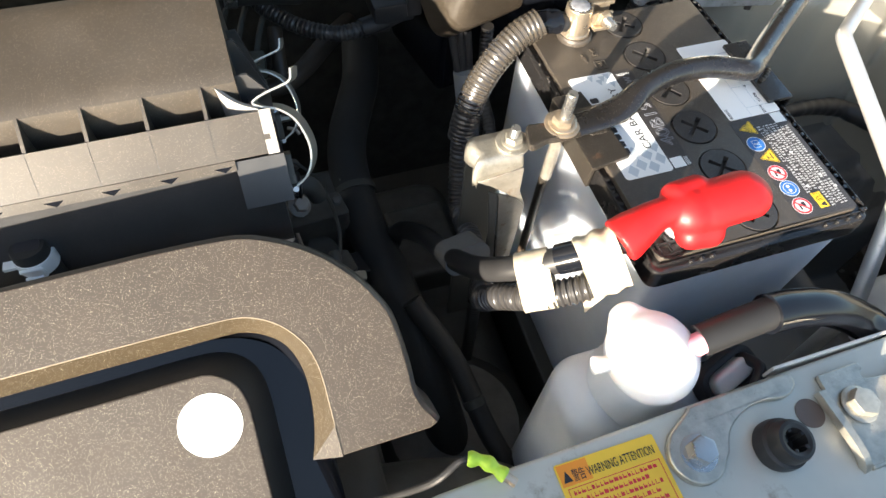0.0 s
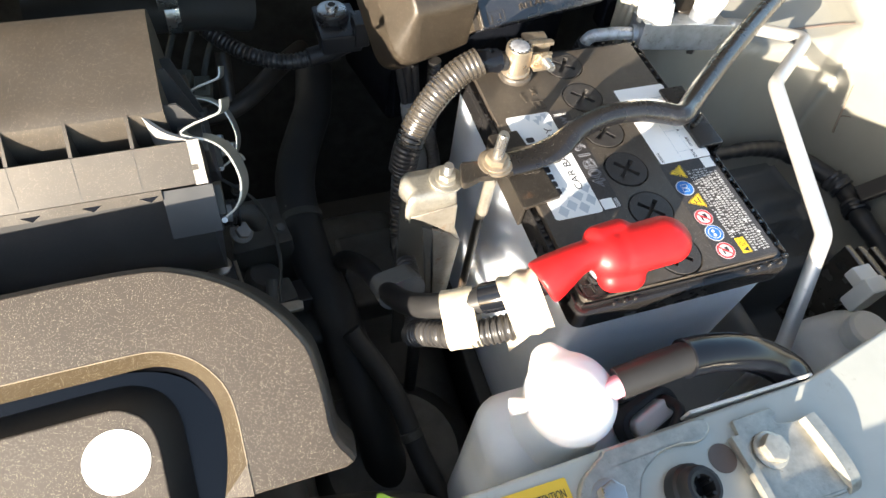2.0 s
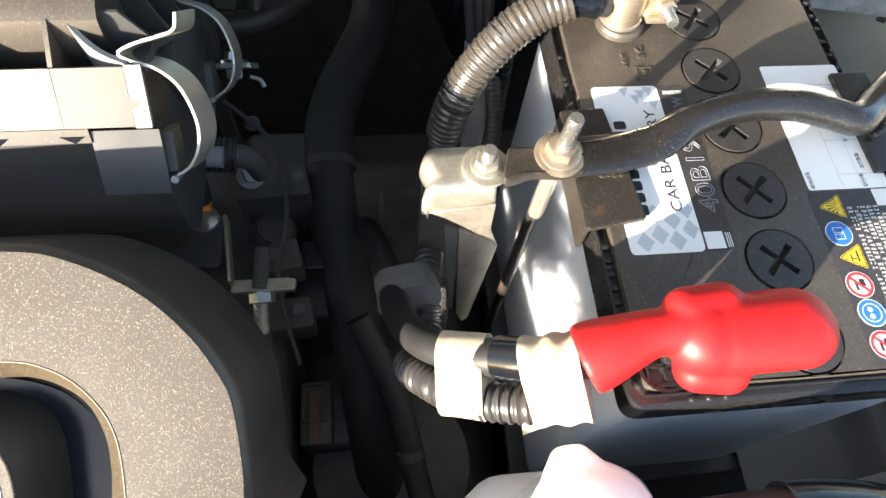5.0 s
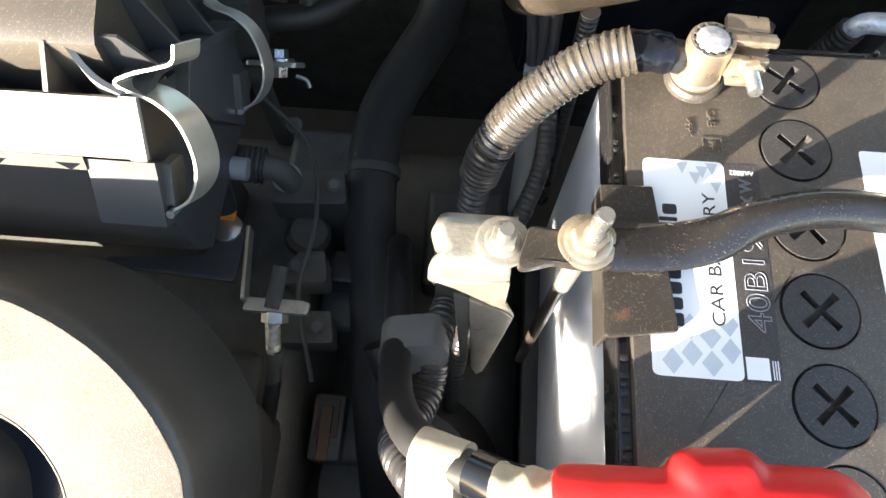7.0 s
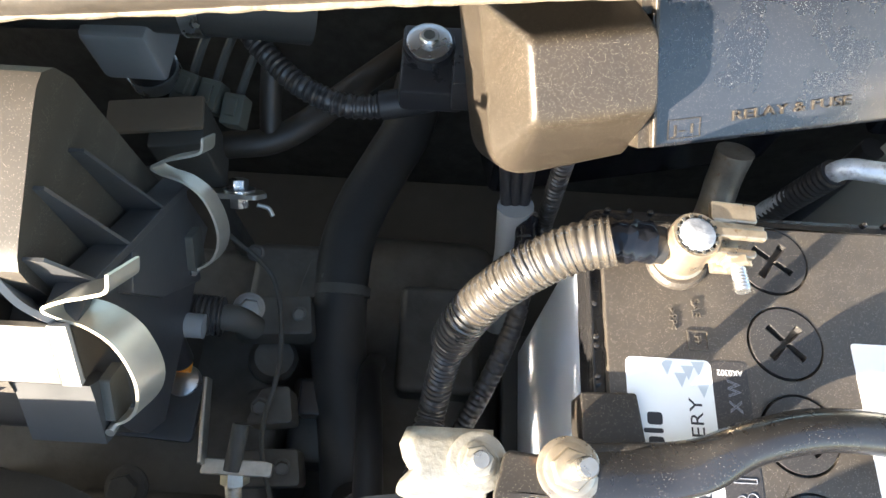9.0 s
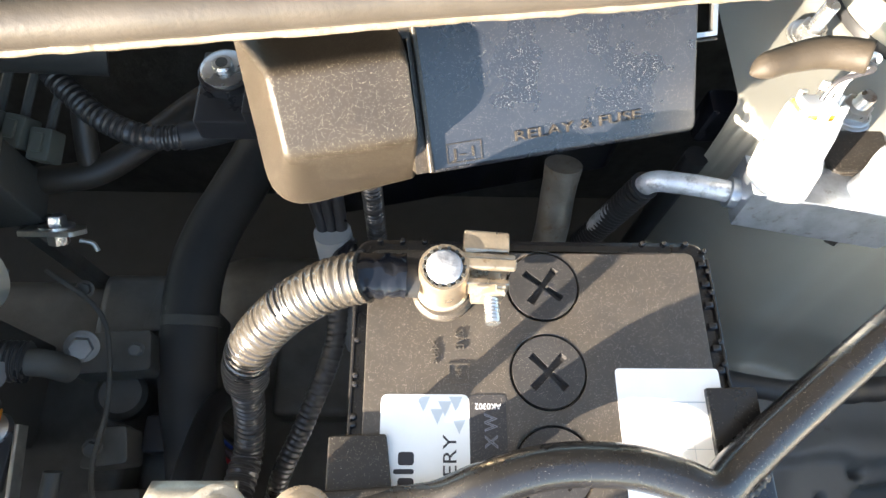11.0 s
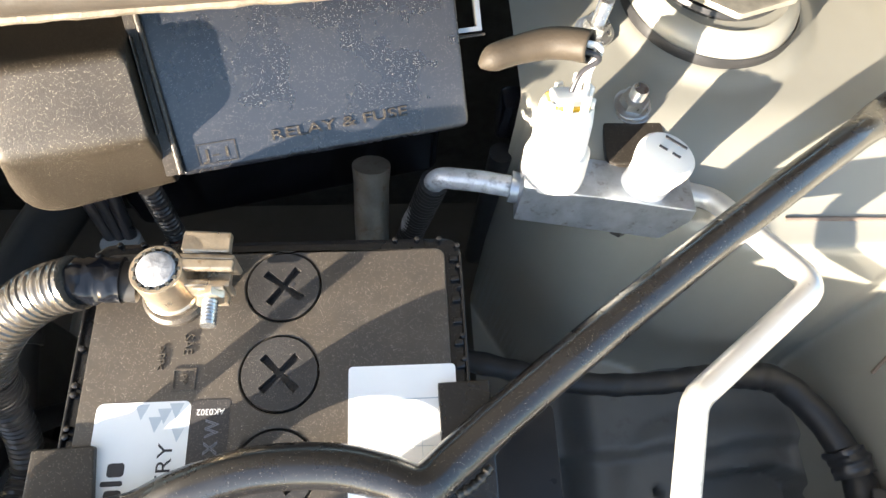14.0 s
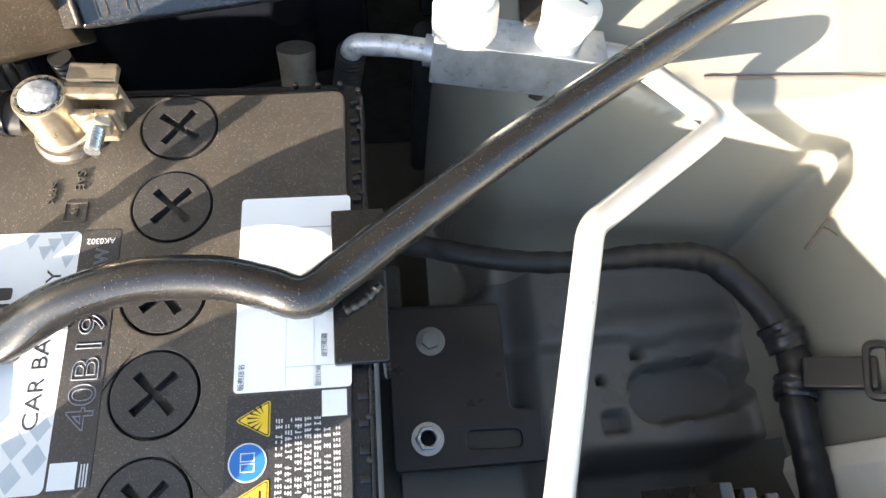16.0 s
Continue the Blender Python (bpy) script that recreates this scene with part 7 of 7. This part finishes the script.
    tp = thing("air_box_tab", (-0.19, 0.24, 0.74), "tan dusty plastic tab behind the air box", "bracket")
    part("tab", box((-0.03, -0.009, -0.003), (0.014, 0.009, 0.0), 0.001, m=pose(-0.181, 0.245, 0.7585, 0, 0, 8)), M_TANP, tp)
    part("tab_wall", box((-0.012, -0.016, -0.045), (0.014, 0.009, -0.0035), 0.002, m=pose(-0.181, 0.245, 0.7585, 0, 0, 8)), M_DARK, tp)
    # grey tube with black wires beside the fuse box
    g = thing("grey_wire_tube", (-0.025, 0.215, 0.68), "grey vinyl tube with black wires going down", "cable")
    part("tube", tube([(-0.0185, 0.217, 0.7395), (-0.0165, 0.2065, 0.71), (-0.0145, 0.196, 0.62)], 0.0088, 20), M_GREYT, g)
    for k in range(3):
        part("wire", tube([(-0.0265 + k * 0.0058, 0.2285, 0.765), (-0.0225 + k * 0.004, 0.218, 0.735)], 0.003, 12), M_GLOSSBLACK, g)
        # earth cable bracket at the rear of the engine
    b = thing("engine_lift_bracket", (-0.155, 0.22, 0.65), "steel tab with a through bolt on the engine", "bracket")
    bx = Vector((0.0, 0.77, 0.63)).normalized()
    m = frame_at((-0.1565, 0.2255, 0.716), (1, 0, 0), (0, 0.63, -0.77))
    part("tab", prism(rounded([(-0.0165, -0.0075), (0.0105, -0.0075), (0.0145, 0.0), (0.0105, 0.0075), (-0.0165, 0.0075)], 0.003), -0.0013, 0.0013, bev=0.0006, m=m), M_ZINC, b)
    part("stay", box((-0.178, 0.225, 0.6), (-0.169, 0.233, 0.713), 0.001), M_ENGINE, b)
    hex_bolt(b, m @ Vector((0, 0, 0.0032)), bx, 0.0049, 0.0048, washer=0.0082, head=M_STEEL, flange=False)
    hex_bolt(b, m @ Vector((0, 0, -0.0014)), -bx, 0.005, 0.0058, head=M_STEEL, flange=False, name="nut")
    part("wire_hook", tube(spline([m @ Vector((0.008, 0.004, -0.006)), m @ Vector((0.0135, 0.0055, -0.008)), m @ Vector((0.0155, 0.006, -0.012))], 0.001), 0.0013, 8), M_ZINC, b)
    # throttle cable with adjuster
    t = thing("throttle_cable", (-0.14, 0.09, 0.62), "threaded cable adjuster with nuts in a bent steel bracket", "cable")
    part("bracket_upright", prism([(-0.1535, 0.0965), (-0.1515, 0.0965), (-0.1562, 0.1355), (-0.1585, 0.1355)], 0.694, 0.702, bev=0.0008), M_ZINC, t)
    part("bracket_foot", prism(rounded([(-0.1535, 0.0925), (-0.121, 0.0925), (-0.1205, 0.0985), (-0.125, 0.0995), (-0.152, 0.0995)], 0.0015), 0.6935, 0.6965, bev=0.0005), M_ZINC, t)
    part("bracket_shelf", prism(rounded([(-0.225, 0.1085), (-0.158, 0.105), (-0.1575, 0.132), (-0.172, 0.1335), (-0.176, 0.118), (-0.224, 0.113)], 0.003), 0.6985, 0.7015, bev=0.0006), M_CLIPGREY, t)
    hex_bolt(t, (-0.1385, 0.0895, 0.6885), (-0.02, 0.93, 0.35), 0.0066, 0.006, head=M_ZINC, name="nut", flange=False)
    part("threads", tube(resample([Vector((-0.1395, 0.0915, 0.69)), Vector((-0.1425, 0.0735, 0.6625))], 0.0004), ribbed(0.0034, 0.0013, 0.0005), 14), M_ZINC, t)
    part("ferrule", tube(resample([Vector((-0.1412, 0.0805, 0.671)), Vector((-0.1435, 0.0655, 0.655))], 0.001), lambda q, l: 0.0048 - 0.0006 * sstep(l * 0.4, l * 0.6, q), 16), M_DARK, t)
    part("cable", tube(spline([(-0.143, 0.067, 0.656), (-0.149, 0.035, 0.632), (-0.157, -0.005, 0.605), (-0.16, -0.05, 0.56)], 0.003), 0.0044, 14), M_RUBBER, t)
    part("rod", tube([(-0.139, 0.0945, 0.6955), (-0.137, 0.115, 0.7)], 0.004, 12), M_DARK, t)
    o = thing("coil_sensor", (-0.167, 0.136, 0.69), "black sensor with an orange seal beside the air box", "sensor")
    part("body", lathe([(0.0058, 0), (0.0058, 0.02), (0.005, 0.022), (0, 0.022)], (-0.1675, 0.139, 0.711), (0, 0.35, 1), 20), M_GLOSSBLACK, o)
    part("seal", box((-0.172, 0.134, 0.7065), (-0.163, 0.14, 0.7115), 0.0008), M_ORANGE, o, "orange seal")
    part("base", lathe([(0.0078, 0), (0.0075, 0.004), (0.004, 0.0055), (0, 0.0055)], (-0.167, 0.131, 0.7015), n=24), M_STEEL, o)
    f = thing("ribbed_hose", (-0.15, 0.16, 0.72), "ribbed black rubber hose with a grey cuff", "hose")
    part("hose", tube(resample([Vector((-0.19, 0.158, 0.728)), Vector((-0.148, 0.158, 0.722))], 0.0005), ribbed(0.0085, 0.0026, 0.0009), 18), M_CORR, f)
    part("cuff", tube([(-0.168, 0.15, 0.7345), (-0.152, 0.15, 0.7325)], 0.0055, 16), M_GREYT, f)
    part("elbow", tube(spline([(-0.149, 0.158, 0.722), (-0.142, 0.158, 0.719), (-0.138, 0.158, 0.706)], 0.002), 0.0062, 18), M_DARK, f)
    k = thing("spring_band_hose", (-0.275, 0.09, 0.6), "black hose end with a pale spring band", "hose")
    part("hose", tube([(-0.284, 0.078, 0.6), (-0.2855, 0.0995, 0.762), (-0.286, 0.101, 0.7745), (-0.286, 0.1012, 0.776)], lambda q, l: 0.0088 - 0.001 * sstep(l - 0.0025, l, q), 26), M_HOSE, k)
    part("bore", prism(disc(-0.286, 0.1012, 0.006, 24), 0.776, 0.7764), M_INK, k)
    part("band", lathe([(0.0092, 0), (0.0096, 0.001), (0.0096, 0.007), (0.0092, 0.008)], (-0.2855, 0.0998, 0.7625), (0, 0.1, 1), 32), M_LABELW, k, "pale spring band")
    part("band_tail", box((-0.3, 0.0955, 0.7665), (-0.2925, 0.1005, 0.769), 0.0006), M_LABELW, k)
    part("band_loop", tube(fillet([(-0.291, 0.0905, 0.764), (-0.2815, 0.0905, 0.764), (-0.2815, 0.0905, 0.7705), (-0.291, 0.0905, 0.7705)], 0.0015), 0.001, 8), M_LABELW, k)
    p = thing("brass_plug", (-0.125, 0.045, 0.6), "tarnished copper-coloured cable joint", "connector")
    part("blade", box((-0.129, 0.03, 0.602), (-0.122, 0.062, 0.606), 0.001), M_HOLE, p)
    part("cage", prism(rect(-0.133, 0.044, -0.118, 0.066), 0.604, 0.606, [rect(-0.1315, 0.0455, -0.1195, 0.066)]), M_HOLE, p)
    part("base", box((-0.135, 0.03, 0.55), (-0.115, 0.07, 0.6025), 0.003), M_ENGINE, p)
    n = thing("harness_connector", (-0.12, 0.14, 0.63), "black connector with coloured wires", "connector")
    part("shell", box((-0.128, 0.128, 0.628), (-0.102, 0.148, 0.645), 0.002), M_GLOSSBLACK, n)
    for j, mt in enumerate((M_WIRER, M_PRINTG, M_WIREB, M_RUBBER)):
        part("wire", tube(spline([(-0.102, 0.131 + j * 0.0045, 0.637), (-0.094, 0.131 + j * 0.0045, 0.638), (-0.086, 0.125 + j * 0.004, 0.62)], 0.002), 0.0012, 8), mt, n)
    q = thing("intake_hose", (-0.05, 0.0, 0.55), "black plastic hose curving low in the bay", "hose")
    part("hose", tube(spline([(-0.095, 0.09, 0.655), (-0.075, 0.05, 0.63), (-0.065, 0.0, 0.61), (-0.055, -0.04, 0.6), (-0.04, -0.08, 0.55)], 0.004), 0.0075, 16), M_HOSE, q)
    part("hose_clamp", lathe([(0.0076, -0.003), (0.0082, -0.0028), (0.0082, 0.0028), (0.0076, 0.003)], (-0.0688, 0.018, 0.618), (0.2, -1, -0.45), 24), M_DARK, q, "dark hose clamp")
    u = thing("conduit_riser", (-0.005, 0.25, 0.6), "thin ribbed conduit behind the battery", "cable")
    part("conduit", tube(resample([Vector((0.0005, 0.23, 0.765)), Vector((0.001, 0.214, 0.6))], 0.0007), ribbed(0.0042, 0.003, 0.0007), 14), M_CORR, u)
    y = thing("vent_pipe", (0.095, 0.25, 0.6), "short dull metal pipe behind the battery", "pipe")
    part("pipe", tube(spline([(0.094, 0.258, 0.735), (0.0935, 0.25, 0.72), (0.093, 0.235, 0.69), (0.093, 0.225, 0.6)], 0.002), lambda s, l: 0.009 + 0.0006 * sstep(0.012, 0.0, s), 20), M_ZINCD, y)


engine_parts()
seat("engine_lift_bracket", (-0.0018, 0.0015, -0.001))
seat("throttle_cable", (-0.0034, -0.0007, 0.0025))
seat("coil_sensor ribbed_hose", (-0.0035, 0.0013, 0.0))
seat("intake_tube", (0.0, 0.018, 0.018))
seat("spring_band_hose", (0.0, 0.002, 0.0115))
